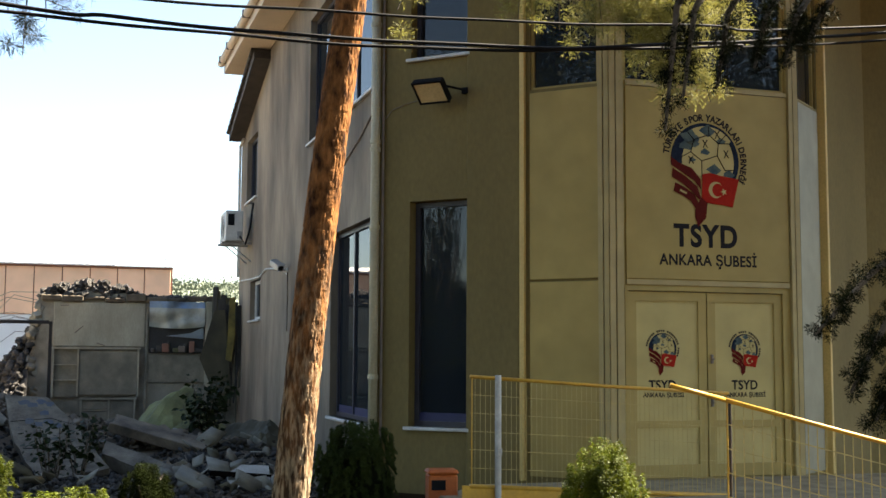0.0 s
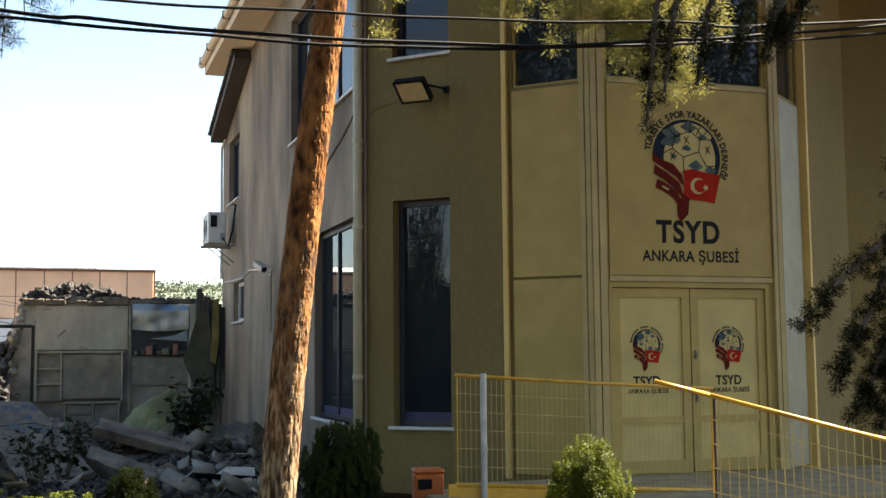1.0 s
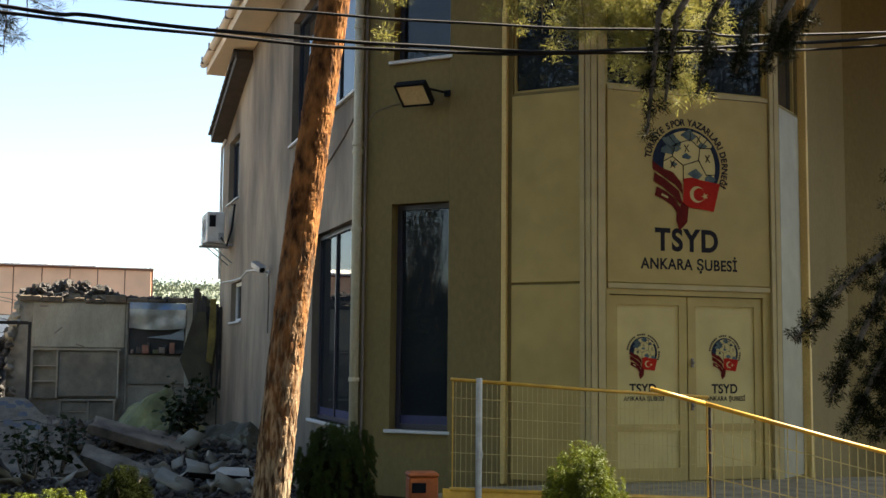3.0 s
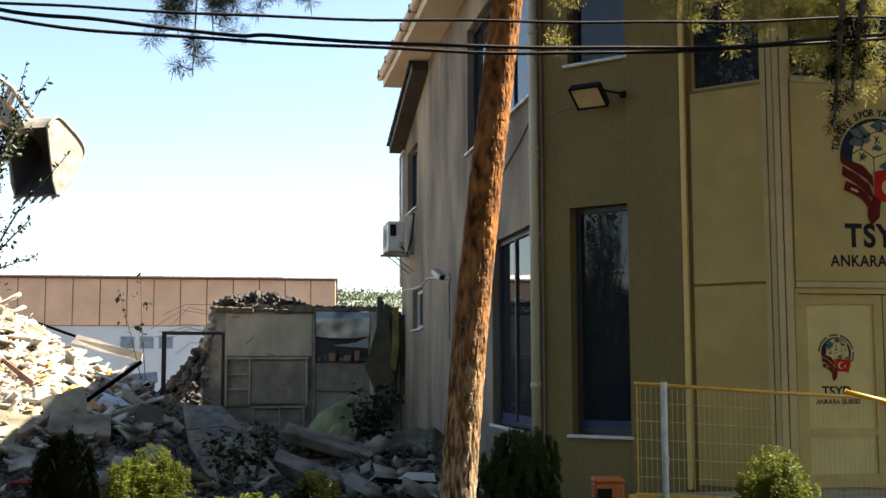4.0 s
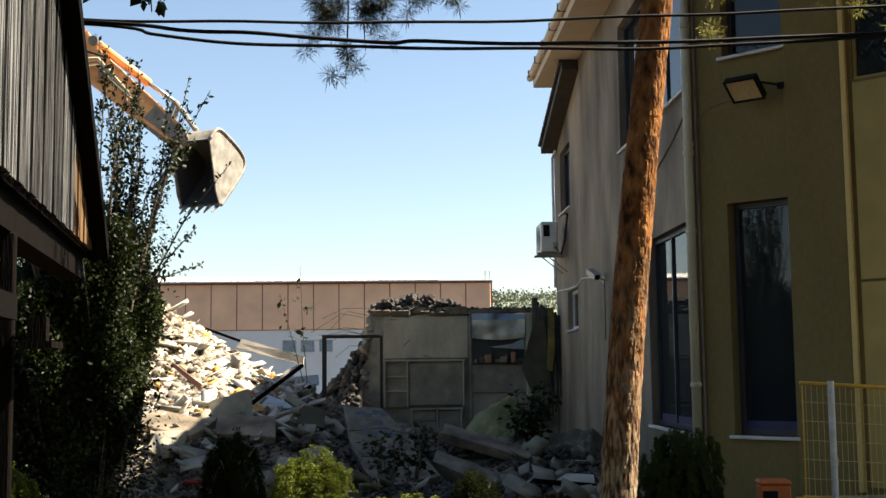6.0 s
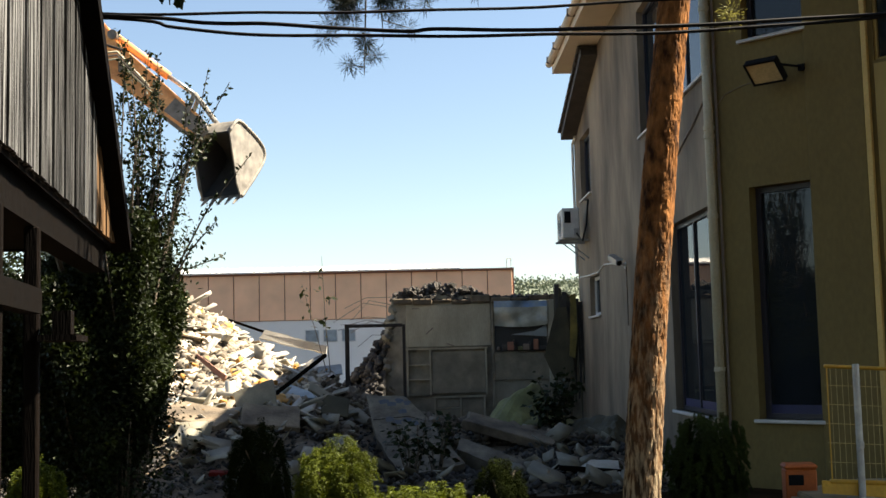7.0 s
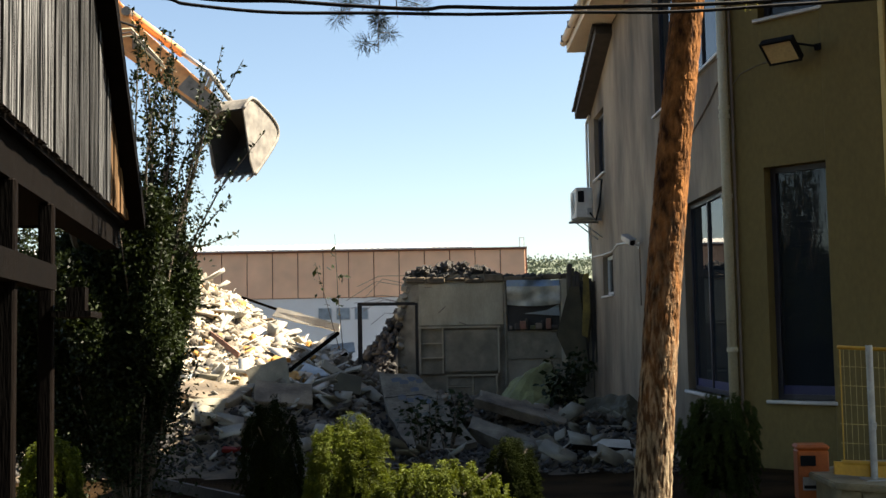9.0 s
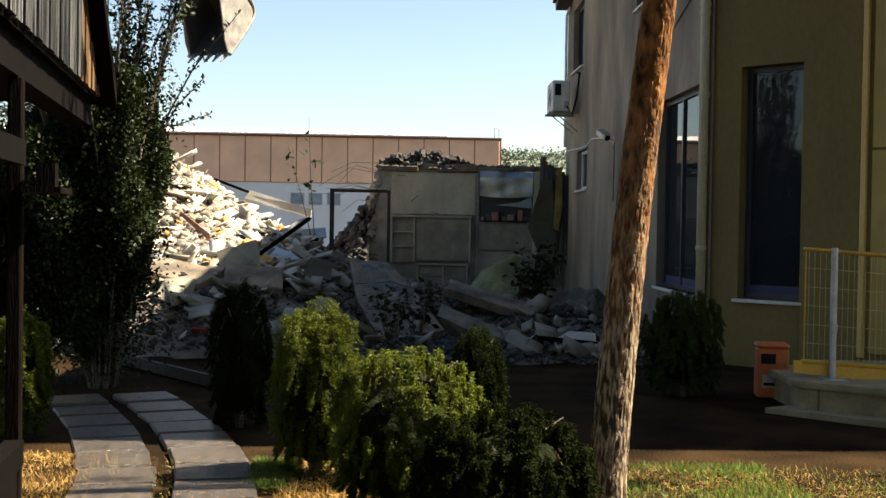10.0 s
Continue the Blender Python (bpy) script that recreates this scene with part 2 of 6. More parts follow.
# ---- mesh helpers ----
def finish(name, bm, material, parent=None, label="", smooth=False):
    me = bpy.data.meshes.new(name)
    bmesh.ops.recalc_face_normals(bm, faces=bm.faces)
    bm.to_mesh(me)
    bm.free()
    me.materials.append(material)
    if smooth:
        me.polygons.foreach_set("use_smooth", [True] * len(me.polygons))
    ob = new(name, me)
    if parent is not None:
        ob.parent = parent
    if label:
        ob["label"] = label
    return ob


def part(name, bm, material, parent, label="", smooth=False):
    return finish(name, bm, material, parent, label, smooth)


def raw(name, verts, faces, material, parent=None, label="", smooth=False):
    """A mesh from numpy points and faces."""
    me = bpy.data.meshes.new(name)
    me.from_pydata([tuple(v) for v in verts], [], [tuple(f) for f in faces])
    me.materials.append(material)
    if smooth:
        me.polygons.foreach_set("use_smooth", [True] * len(me.polygons))
    ob = new(name, me)
    if parent is not None:
        ob.parent = parent
    if label:
        ob["label"] = label
    return ob


def thing(name, label, category, group="", kind=""):
    return tagged(new(name), label, category, group, kind)


def box(bm, lo, hi, m=None, bevel=0.0):
    """A box between two corners, turned by m, with bevelled edges where asked."""
    r = bmesh.ops.create_cube(bm, size=1.0)
    vs = r["verts"]
    c = [(a + b) / 2 for a, b in zip(lo, hi)]
    s = [abs(b - a) for a, b in zip(lo, hi)]
    for v in vs:
        v.co = Vector((v.co.x * s[0] + c[0], v.co.y * s[1] + c[1], v.co.z * s[2] + c[2]))
    if bevel:
        es = list({e for v in vs for e in v.link_edges})
        r = bmesh.ops.bevel(bm, geom=es, offset=bevel, segments=1, affect="EDGES")
        vs = list({v for f in r["faces"] for v in f.verts} | {v for v in vs if v.is_valid})
    if m is not None:
        bmesh.ops.transform(bm, matrix=m, verts=vs)
    return vs


def bmbox(lo, hi, m=None, bevel=0.0):
    bm = bmesh.new()
    box(bm, lo, hi, m, bevel)
    return bm


def rod(bm, a, b, r, r2=None, sides=8):
    """A round bar from a to b."""
    a, b = Vector(a), Vector(b)
    d = b - a
    q = d.to_track_quat("Z", "Y").to_matrix().to_4x4()
    res = bmesh.ops.create_cone(bm, cap_ends=True, segments=sides, radius1=r, radius2=r if r2 is None else r2, depth=d.length)
    bmesh.ops.transform(bm, matrix=Matrix.Translation((a + b) / 2) @ q, verts=res["verts"])
    return res["verts"]


def tube(points, radius, sides=6):
    """Points and faces of a bent round bar; radius: one value or one for each point."""
    pts = [Vector(p) for p in points]
    vs, fs = [], []
    for i, p in enumerate(pts):
        d = (pts[min(i + 1, len(pts) - 1)] - pts[max(i - 1, 0)]).normalized()
        u = d.orthogonal().normalized() if i == 0 else (u - d * u.dot(d)).normalized()
        w = d.cross(u)
        r = radius[i] if isinstance(radius, (list, tuple)) else radius
        for k in range(sides):
            a = 2 * math.pi * k / sides
            vs.append(p + (u * math.cos(a) + w * math.sin(a)) * r)
    for i in range(len(pts) - 1):
        for k in range(sides):
            a, b = i * sides + k, i * sides + (k + 1) % sides
            fs.append((a, b, b + sides, a + sides))
    fs.append(tuple(range(sides - 1, -1, -1)))
    fs.append(tuple(range((len(pts) - 1) * sides, len(pts) * sides)))
    return vs, fs


def merge(parts):
    vs, fs = [], []
    for v, f in parts:
        o = len(vs)
        vs += list(v)
        fs += [tuple(i + o for i in q) for q in f]
    return vs, fs


def prism(bm, outline, m, depth):
    """A flat outline (u, v) pulled out by depth along w, set by m."""
    vs = [bm.verts.new(m @ Vector((u, v, 0))) for u, v in outline]
    f = bm.faces.new(vs)
    r = bmesh.ops.extrude_face_region(bm, geom=[f])
    top = [e for e in r["geom"] if isinstance(e, bmesh.types.BMVert)]
    off = m.to_3x3() @ Vector((0, 0, depth))
    bmesh.ops.translate(bm, vec=off, verts=top)


def leaves(rng, pos, nrm, size, aspect=0.5, spread=0.6, fold=0.25):
    """Small folded leaves at pos that point about along nrm."""
    n = len(pos)
    d = nrm + rng.normal(0, spread, (n, 3))
    d /= np.linalg.norm(d, axis=1, keepdims=True) + 1e-9
    r = rng.normal(0, 1, (n, 3))
    s = np.cross(d, r)
    s /= np.linalg.norm(s, axis=1, keepdims=True) + 1e-9
    up = np.cross(s, d)
    L = (size * rng.uniform(0.6, 1.3, n))[:, None]
    a = pos
    b = pos + d * L * 0.5 + s * L * aspect * 0.5 + up * L * fold * 0.3
    c = pos + d * L
    e = pos + d * L * 0.5 - s * L * aspect * 0.5 + up * L * fold * 0.3
    vs = np.stack([a, b, c, e], 1).reshape(-1, 3)
    i = np.arange(n)[:, None] * 4
    fs = np.concatenate([i + np.array([[0, 1, 2]]), i + np.array([[0, 2, 3]])], 0)
    return vs, fs


def fast(name, vs, fs, material, parent=None, label=""):
    """A mesh of triangles from arrays."""
    me = bpy.data.meshes.new(name)
    nv, nf = len(vs), len(fs)
    me.vertices.add(nv)
    me.vertices.foreach_set("co", np.asarray(vs, dtype=np.float32).ravel())
    me.loops.add(nf * 3)
    me.loops.foreach_set("vertex_index", np.asarray(fs, dtype=np.int32).ravel())
    me.polygons.add(nf)
    me.polygons.foreach_set("loop_start", np.arange(nf, dtype=np.int32) * 3)
    me.polygons.foreach_set("loop_total", np.full(nf, 3, dtype=np.int32))
    me.update(calc_edges=True)
    me.materials.append(material)
    ob = new(name, me)
    if parent is not None:
        ob.parent = parent
    if label:
        ob["label"] = label
    return ob


class Plane:
    """An upright plane: u along it, n outward, z up."""

    def __init__(self, x, y, angle):
        self.m = Matrix.Translation((x, y, 0)) @ Matrix.Rotation(angle, 4, "Z")

    def at(self, u, z, n=0.0):
        return self.m @ Vector((u, -n, z))


def wall(name, pl, u0, u1, z0, z1, holes, material, parent, thick=0.3, label=""):
    """A wall with openings through it; n=0 is its outer face."""
    us = sorted({u0, u1, *[h[0] for h in holes], *[h[1] for h in holes]})
    zs = sorted({z0, z1, *[h[2] for h in holes], *[h[3] for h in holes]})
    bm = bmesh.new()
    seen = {}

    def v(u, z, n):
        key = (round(u, 4), round(z, 4), n)
        if key not in seen:
            seen[key] = bm.verts.new(pl.at(u, z, n))
        return seen[key]

    def solid(i, j):
        if not (0 <= i < len(us) - 1 and 0 <= j < len(zs) - 1):
            return False
        cu, cz = (us[i] + us[i + 1]) / 2, (zs[j] + zs[j + 1]) / 2
        return not any(h[0] < cu < h[1] and h[2] < cz < h[3] for h in holes)

    for i in range(len(us) - 1):
        for j in range(len(zs) - 1):
            if not solid(i, j):
                continue
            a, b, c, d = us[i], us[i + 1], zs[j], zs[j + 1]
            bm.faces.new((v(a, c, 0), v(b, c, 0), v(b, d, 0), v(a, d, 0)))
            bm.faces.new((v(a, c, -thick), v(a, d, -thick), v(b, d, -thick), v(b, c, -thick)))
            for ok, p, q in ((solid(i - 1, j), (a, c), (a, d)), (solid(i + 1, j), (b, c), (b, d)), (solid(i, j - 1), (a, c), (b, c)), (solid(i, j + 1), (a, d), (b, d))):
                if not ok:
                    bm.faces.new((v(*p, 0), v(*q, 0), v(*q, -thick), v(*p, -thick)))
    return part(name, bm, material, parent, label)


def slab(bm, pl, u0, u1, z0, z1, n0, n1, bevel=0.0):
    """A box on an upright plane."""
    box(bm, (u0, -n1, z0), (u1, -n0, z1), pl.m, bevel)


def plate(name, pl, u0, u1, z0, z1, n0, n1, material, parent, label="", bevel=0.0):
    bm = bmesh.new()
    slab(bm, pl, u0, u1, z0, z1, n0, n1, bevel)
    return part(name, bm, material, parent, label)


def window(pl, u0, u1, z0, z1, parent, posts=(), rails=(), back=0.16, sill=True, blue=False, frame_w=0.06, material=None):
    """A dark framed window set back in its opening, with panes and a sill."""
    w = plate("window", pl, u0, u0 + frame_w, z0, z1, -back - 0.05, -back + 0.02, material or M_FRAME, parent, "dark framed window with tinted glass")
    bm = bmesh.new()
    slab(bm, pl, u1 - frame_w, u1, z0, z1, -back - 0.05, -back + 0.02)
    slab(bm, pl, u0 + frame_w, u1 - frame_w, z1 - frame_w, z1, -back - 0.05, -back + 0.02)
    slab(bm, pl, u0 + frame_w, u1 - frame_w, z0, z0 + frame_w, -back - 0.05, -back + 0.02)
    for p in posts:
        slab(bm, pl, p - 0.025, p + 0.025, z0 + frame_w, z1 - frame_w, -back - 0.045, -back + 0.015)
    for r in rails:
        slab(bm, pl, u0 + frame_w, u1 - frame_w, r - 0.02, r + 0.02, -back - 0.04, -back + 0.01)
    part("frame", bm, material or M_FRAME, w)
    cuts = [u0 + frame_w, *posts, u1 - frame_w]
    for a, b in zip(cuts, cuts[1:]):
        g = plate("pane", pl, a + 0.004, b - 0.004, z0 + frame_w, z1 - frame_w, -back - 0.02, -back - 0.012, M_GLASS, w, "dark reflecting glass")
        g.visible_shadow = False
    if blue:
        plate("film", pl, u0 + frame_w, u1 - frame_w, z0 + frame_w, z0 + 0.16, -back - 0.01, -back - 0.004, M_BLUE, w, "blue film strip")
    if sill:
        plate("sill", pl, u0 - 0.05, u1 + 0.04, z0 - 0.04, z0, -back, 0.05, M_SILL, w, "pale stone sill", 0.006)
    return w


# ---- ground ----
def ground_sheet():
    """One uneven sheet to the horizon."""
    xs = np.concatenate([np.linspace(-400, -20, 12), np.linspace(-16, 16, 65), np.linspace(20, 400, 12)])
    ys = np.concatenate([np.linspace(-300, -12, 10), np.linspace(-8, 34, 85), np.linspace(40, 600, 14)])
    vs, fs = [], []
    for y in ys:
        for x in xs:
            h = 0.03 * noise.noise((x * 0.7, y * 0.7, 0)) - 0.03
            vs.append((x, y, h if abs(x) < 20 and -10 < y < 36 else -0.03))
    w = len(xs)
    for j in range(len(ys) - 1):
        for i in range(w - 1):
            a = j * w + i
            fs.append((a, a + 1, a + 1 + w, a + w))
    g = raw("ground", vs, fs, M_GROUND, None, "", True)
    tagged(g, "bare brown garden earth with dry patches", "ground", "", "structure")


ground_sheet()

# ---- the office building ----
BX, BY = 3.52, 13.78
S45 = math.sqrt(0.5)
EAVE = 7.5
house = thing("office_building", "two-storey khaki plastered office with a faceted glazed entrance bay", "building")
SIDE = Plane(BX, 26.0, -math.pi / 2)           # u runs from the far end towards the street
CHAM = Plane(BX, BY, -math.pi / 4)
BAY = Plane(5.6, 11.7, 0)
RCH_TURN = radians(38)
RCH = Plane(8.02, 11.7, RCH_TURN)


def su(y):
    return 26.0 - y


def bar(material, name, pl, spans, parent, label=""):
    bm = bmesh.new()
    for s in spans:
        slab(bm, pl, *s)
    return part(name, bm, material, parent, label)


wall("side_wall", SIDE, 0, su(BY), -0.2, EAVE, [(su(16.4), su(13.95), 0.74, 3.30), (su(18.2), su(13.95), 4.92, 6.92), (su(25.1), su(23.65), 4.82, 6.15), (su(24.3), su(22.95), 2.30, 3.10)], M_SIDE, house, 0.3, "grey-beige stained plaster wall")
window(SIDE, su(16.4), su(13.95), 0.74, 3.30, house, [su(15.41), su(14.51)], [], 0.12, True, True)
window(SIDE, su(18.2), su(13.95), 4.92, 6.92, house, [su(16.8), su(15.4)], [], 0.12)
window(SIDE, su(25.1), su(23.65), 4.82, 6.15, house, [su(24.4)], [], 0.12)
window(SIDE, su(24.3), su(22.95), 2.30, 3.10, house, [], [], 0.12, True, False, 0.07, M_WHITE)

wall("chamfer_wall", CHAM, 0, 2.94, -0.2, EAVE, [(0.45, 1.22, 0.75, 3.42), (0.45, 1.22, 5.16, 7.2), (2.02, 2.84, 4.62, 7.1)], M_PLASTER, house, 0.3, "khaki plaster wall on the slanting corner")
window(CHAM, 0.45, 1.22, 0.75, 3.42, house, [], [], 0.17, True, True)
window(CHAM, 0.45, 1.22, 5.16, 7.2, house, [], [], 0.17)
window(CHAM, 2.02, 2.84, 4.62, 7.1, house, [], [], 0.05, False, False, 0.03, M_PANEL)
plate("pilaster", CHAM, 1.225, 1.90, 0.0, EAVE, 0.0, 0.035, M_PLASTER, house, "", 0.01)
plate("panel", CHAM, 2.02, 2.84, 2.44, 4.58, 0.003, 0.025, M_PANEL, house, "cream metal panel", 0.004)
plate("panel", CHAM, 2.02, 2.84, 0.25, 2.41, 0.003, 0.025, M_PANEL, house, "cream metal panel", 0.004)
plate("strip", CHAM, 1.905, 1.965, 0.2, EAVE, 0.0, 0.06, M_STRIP, house, "narrow yellow metal corner strip", 0.006)
bar(M_ALU, "column", CHAM, [(2.845, 2.90, 0.2, EAVE, 0.0, 0.05), (2.91, 2.965, 0.2, EAVE, 0.0, 0.04)], house, "pale aluminium corner profile")

wall("bay_wall", BAY, 0.0, 2.42, -0.2, EAVE, [(0.19, 2.235, 0.25, 2.36), (0.21, 2.29, 4.66, 7.1)], M_PANEL, house, 0.2, "cream metal cladding of the entrance bay")
window(BAY, 0.21, 2.29, 4.66, 7.1, house, [], [], 0.05, False, False, 0.03, M_PANEL)
plate("panel", BAY, 0.21, 2.29, 2.44, 4.60, 0.003, 0.022, M_PANEL, house, "cream sign panel", 0.004)
plate("transom", BAY, 0.21, 2.29, 4.605, 4.655, 0.0, 0.03, M_ALU, house, "pale aluminium rail")
plate("transom", BAY, 0.21, 2.29, 2.375, 2.43, 0.0, 0.03, M_ALU, house, "pale aluminium rail")
bar(M_ALU, "column", BAY, [(0.0, 0.07, 0.2, EAVE, 0.0, 0.05), (0.085, 0.17, 0.2, EAVE, 0.0, 0.05)], house, "pale aluminium corner profile")
bar(M_ALU, "column", BAY, [(2.30, 2.35, 0.2, EAVE, 0.0, 0.05), (2.36, 2.42, 0.2, EAVE, 0.0, 0.05)], house, "pale aluminium corner profile")
door = bar(M_PANEL, "door_frame", BAY, [(0.195, 0.235, 0.25, 2.36, -0.12, 0.015), (2.19, 2.23, 0.25, 2.36, -0.12, 0.015), (0.235, 2.19, 2.31, 2.36, -0.12, 0.015)], house, "pale aluminium double entrance door, shut")
for a, b in ((0.24, 1.208), (1.222, 2.185)):
    bar(M_PANEL, "door_leaf", BAY, [(a, a + 0.10, 0.26, 2.30, -0.07, -0.01), (b - 0.10, b, 0.26, 2.30, -0.07, -0.01), (a + 0.10, b - 0.10, 2.20, 2.30, -0.07, -0.01), (a + 0.10, b - 0.10, 0.26, 0.40, -0.07, -0.01), (a + 0.10, b - 0.10, 0.80, 0.88, -0.07, -0.012)], door)
    bar(M_FILMWHITE, "leaf_panel", BAY, [(a + 0.10, b - 0.10, 0.88, 2.20, -0.05, -0.03), (a + 0.10, b - 0.10, 0.40, 0.80, -0.05, -0.03)], door, "cream filled door panel")
for z in (1.56, 1.08):
    bm = bmesh.new()
    slab(bm, BAY, 1.255, 1.285, z - 0.05, z + 0.05, -0.012, 0.012, 0.004)
    rod(bm, BAY.at(1.27, z, 0.012), BAY.at(1.27, z, 0.04), 0.012)
    part("lock", bm, M_GUTTER, door, "small dark lock plate")

wall("right_chamfer_wall", RCH, 0, 3.0, -0.2, EAVE, [(0.05, 0.80, 4.62, 7.1)], M_PLASTER, house, 0.3, "khaki plaster wall on the slanting corner")
plate("panel", RCH, 0.05, 0.80, 0.25, 4.58, 0.003, 0.02, M_GREYPANEL, house, "blue-grey side panel", 0.004)
window(RCH, 0.05, 0.80, 4.62, 7.1, house, [], [], 0.05, False, False, 0.03, M_PANEL)
plate("strip", RCH, 0.85, 0.92, 0.2, EAVE, 0.0, 0.10, M_STRIP, house, "narrow yellow metal corner strip", 0.006)
FRONT = Plane(8.02 + 3.0 * math.cos(RCH_TURN), 11.7 + 3.0 * math.sin(RCH_TURN), 0)
wall("front_wall", FRONT, 0, 5.6, -0.2, EAVE, [], M_PLASTER, house)
wall("back_wall", Plane(16.01, 26.0, math.pi), 0, 12.49, -0.2, EAVE, [], M_SIDE, house)
wall("east_wall", Plane(16.01, 13.55, math.pi / 2), 0, 12.45, -0.2, EAVE, [], M_SIDE, house)
# Unseen block, added only to keep the sun off the brick heap.
shade_block = bmesh.new()
box(shade_block, (4.6, 26.01, -0.2), (16.0, 33.0, 7.2))
part("unseen_shade_block", shade_block, M_SIDE, house, "unseen block added behind the office to shade the rubble")
# solid block behind the glass, painted dark for the rooms' shade
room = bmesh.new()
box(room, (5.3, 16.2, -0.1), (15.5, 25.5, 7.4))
part("room_shade_block", room, M_DARK, house, "solid block painted dark for the shade in the rooms")
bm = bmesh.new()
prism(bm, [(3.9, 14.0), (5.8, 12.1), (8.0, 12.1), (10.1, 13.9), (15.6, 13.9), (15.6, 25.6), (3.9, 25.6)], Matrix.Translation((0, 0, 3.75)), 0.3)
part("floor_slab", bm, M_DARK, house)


def roof():
    # Front edge y=9.1 is an unseen deep overhang, added to cast the lawn's shadow.
    edge = [(2.92, 24.6), (2.92, 13.5), (2.92, 9.1), (16.6, 9.1), (16.6, 24.6)]
    bm = bmesh.new()
    prism(bm, edge, Matrix.Translation((0, 0, EAVE)), 0.24)
    part("soffit", bm, M_SOFFIT, house, "cream boxed eave with an added unseen front overhang")
    bm = bmesh.new()
    base = [bm.verts.new((x, y, EAVE + 0.26)) for x, y in edge]
    ridge = [bm.verts.new(p) for p in ((8.2, 20.0, 9.6), (11.6, 18.0, 9.6))]
    bm.faces.new(base)
    for q in ((base[0], base[1], ridge[0]), (base[1], base[2], ridge[0]), (base[2], base[3], ridge[1], ridge[0]), (base[3], base[4], ridge[1]), (base[4], base[0], ridge[0], ridge[1])):
        bm.faces.new(q)
    part("roof", bm, M_TILE, house, "red tiled hip roof")
    # gutter with brackets along the side eave
    v, f = tube([(2.86, 24.66, 7.72), (2.86, 19.0, 7.735), (2.86, 13.4, 7.75), (2.86, 9.05, 7.75)], 0.075, 10)
    g = raw("gutter", v, f, M_SOFFIT, house, "cream half-round gutter", True)
    for i in range(12):
        y = 24.3 - i * 1.15
        part("bracket", bmbox((2.772, y - 0.012, 7.65), (2.93, y + 0.012, 7.80)), M_GUTTER, g)
    # sloping rear eave below the main one
    a, b = Vector((3.2, 22.2, 7.28)), Vector((3.2, 25.75, 6.28))
    d = (b - a).normalized()
    up = Vector((0, -d.z, d.y))
    bm = bmesh.new()
    vs = []
    for p in (a, b):
        for ox, oz in ((0.0, 0.0), (0.32, 0.0), (0.32, 0.16), (0.0, 0.16)):
            vs.append(bm.verts.new(p + Vector((ox, 0, 0)) + up * oz))
    for q in ((0, 1, 2, 3), (7, 6, 5, 4), (0, 4, 5, 1), (1, 5, 6, 2), (2, 6, 7, 3), (3, 7, 4, 0)):
        bm.faces.new([vs[i] for i in q])
    e = part("rear_eave", bm, M_DARKEAVE, house, "dark brown sloping rear eave board")
    for i in range(14):
        p = a.lerp(b, (i + 0.5) / 14) + up * 0.19
        bm = bmesh.new()
        box(bm, (-0.06, -0.15, -0.03), (0.34, 0.15, 0.03), Matrix.Translation(p) @ Matrix.Rotation(math.asin(d.z) + 0.10, 4, "X"), 0.012)
        part("tile", bm, M_DARKEAVE, e)


roof()
# downpipe and its sockets on the corner
v, f = tube([(BX - 0.05, BY - 0.06, 0.1), (BX - 0.05, BY - 0.06, 4.0), (BX - 0.05, BY - 0.06, 7.5)], 0.055, 12)
pipe = raw("downpipe", v, f, M_PIPE, house, "cream painted downpipe", True)
for z in (1.3, 3.1, 4.05, 4.15, 5.6):
    bm = bmesh.new()
    rod(bm, (BX - 0.05, BY - 0.06, z), (BX - 0.05, BY - 0.06, z + 0.05), 0.068, None, 12)
    part("collar", bm, M_PIPE, pipe)
v, f = tube([CHAM.at(0.09, 0.2, 0.03), CHAM.at(0.09, 4.0, 0.03), CHAM.at(0.09, 7.4, 0.03)], 0.016, 6)
raw("conduit", v, f, M_GUTTER, house, "thin dark conduit")
v, f = tube([CHAM.at(0.1, 4.45, 0.01), CHAM.at(0.2, 4.56, 0.01), CHAM.at(0.42, 4.62, 0.01), CHAM.at(0.84, 4.68, 0.01)], 0.004, 5)
raw("cable", v, f, M_GUTTER, house, "thin cable to the floodlight")

v, f = tube([(BX - 0.012, 13.95, 4.62), (BX - 0.012, 14.6, 4.42), (BX - 0.012, 15.6, 4.2), (BX - 0.012, 17.9, 4.1), (BX - 0.012, 17.95, 3.2)], 0.011, 5)
raw("wall_cable", v, f, M_GUTTER, house, "thin dark cable across the side wall")

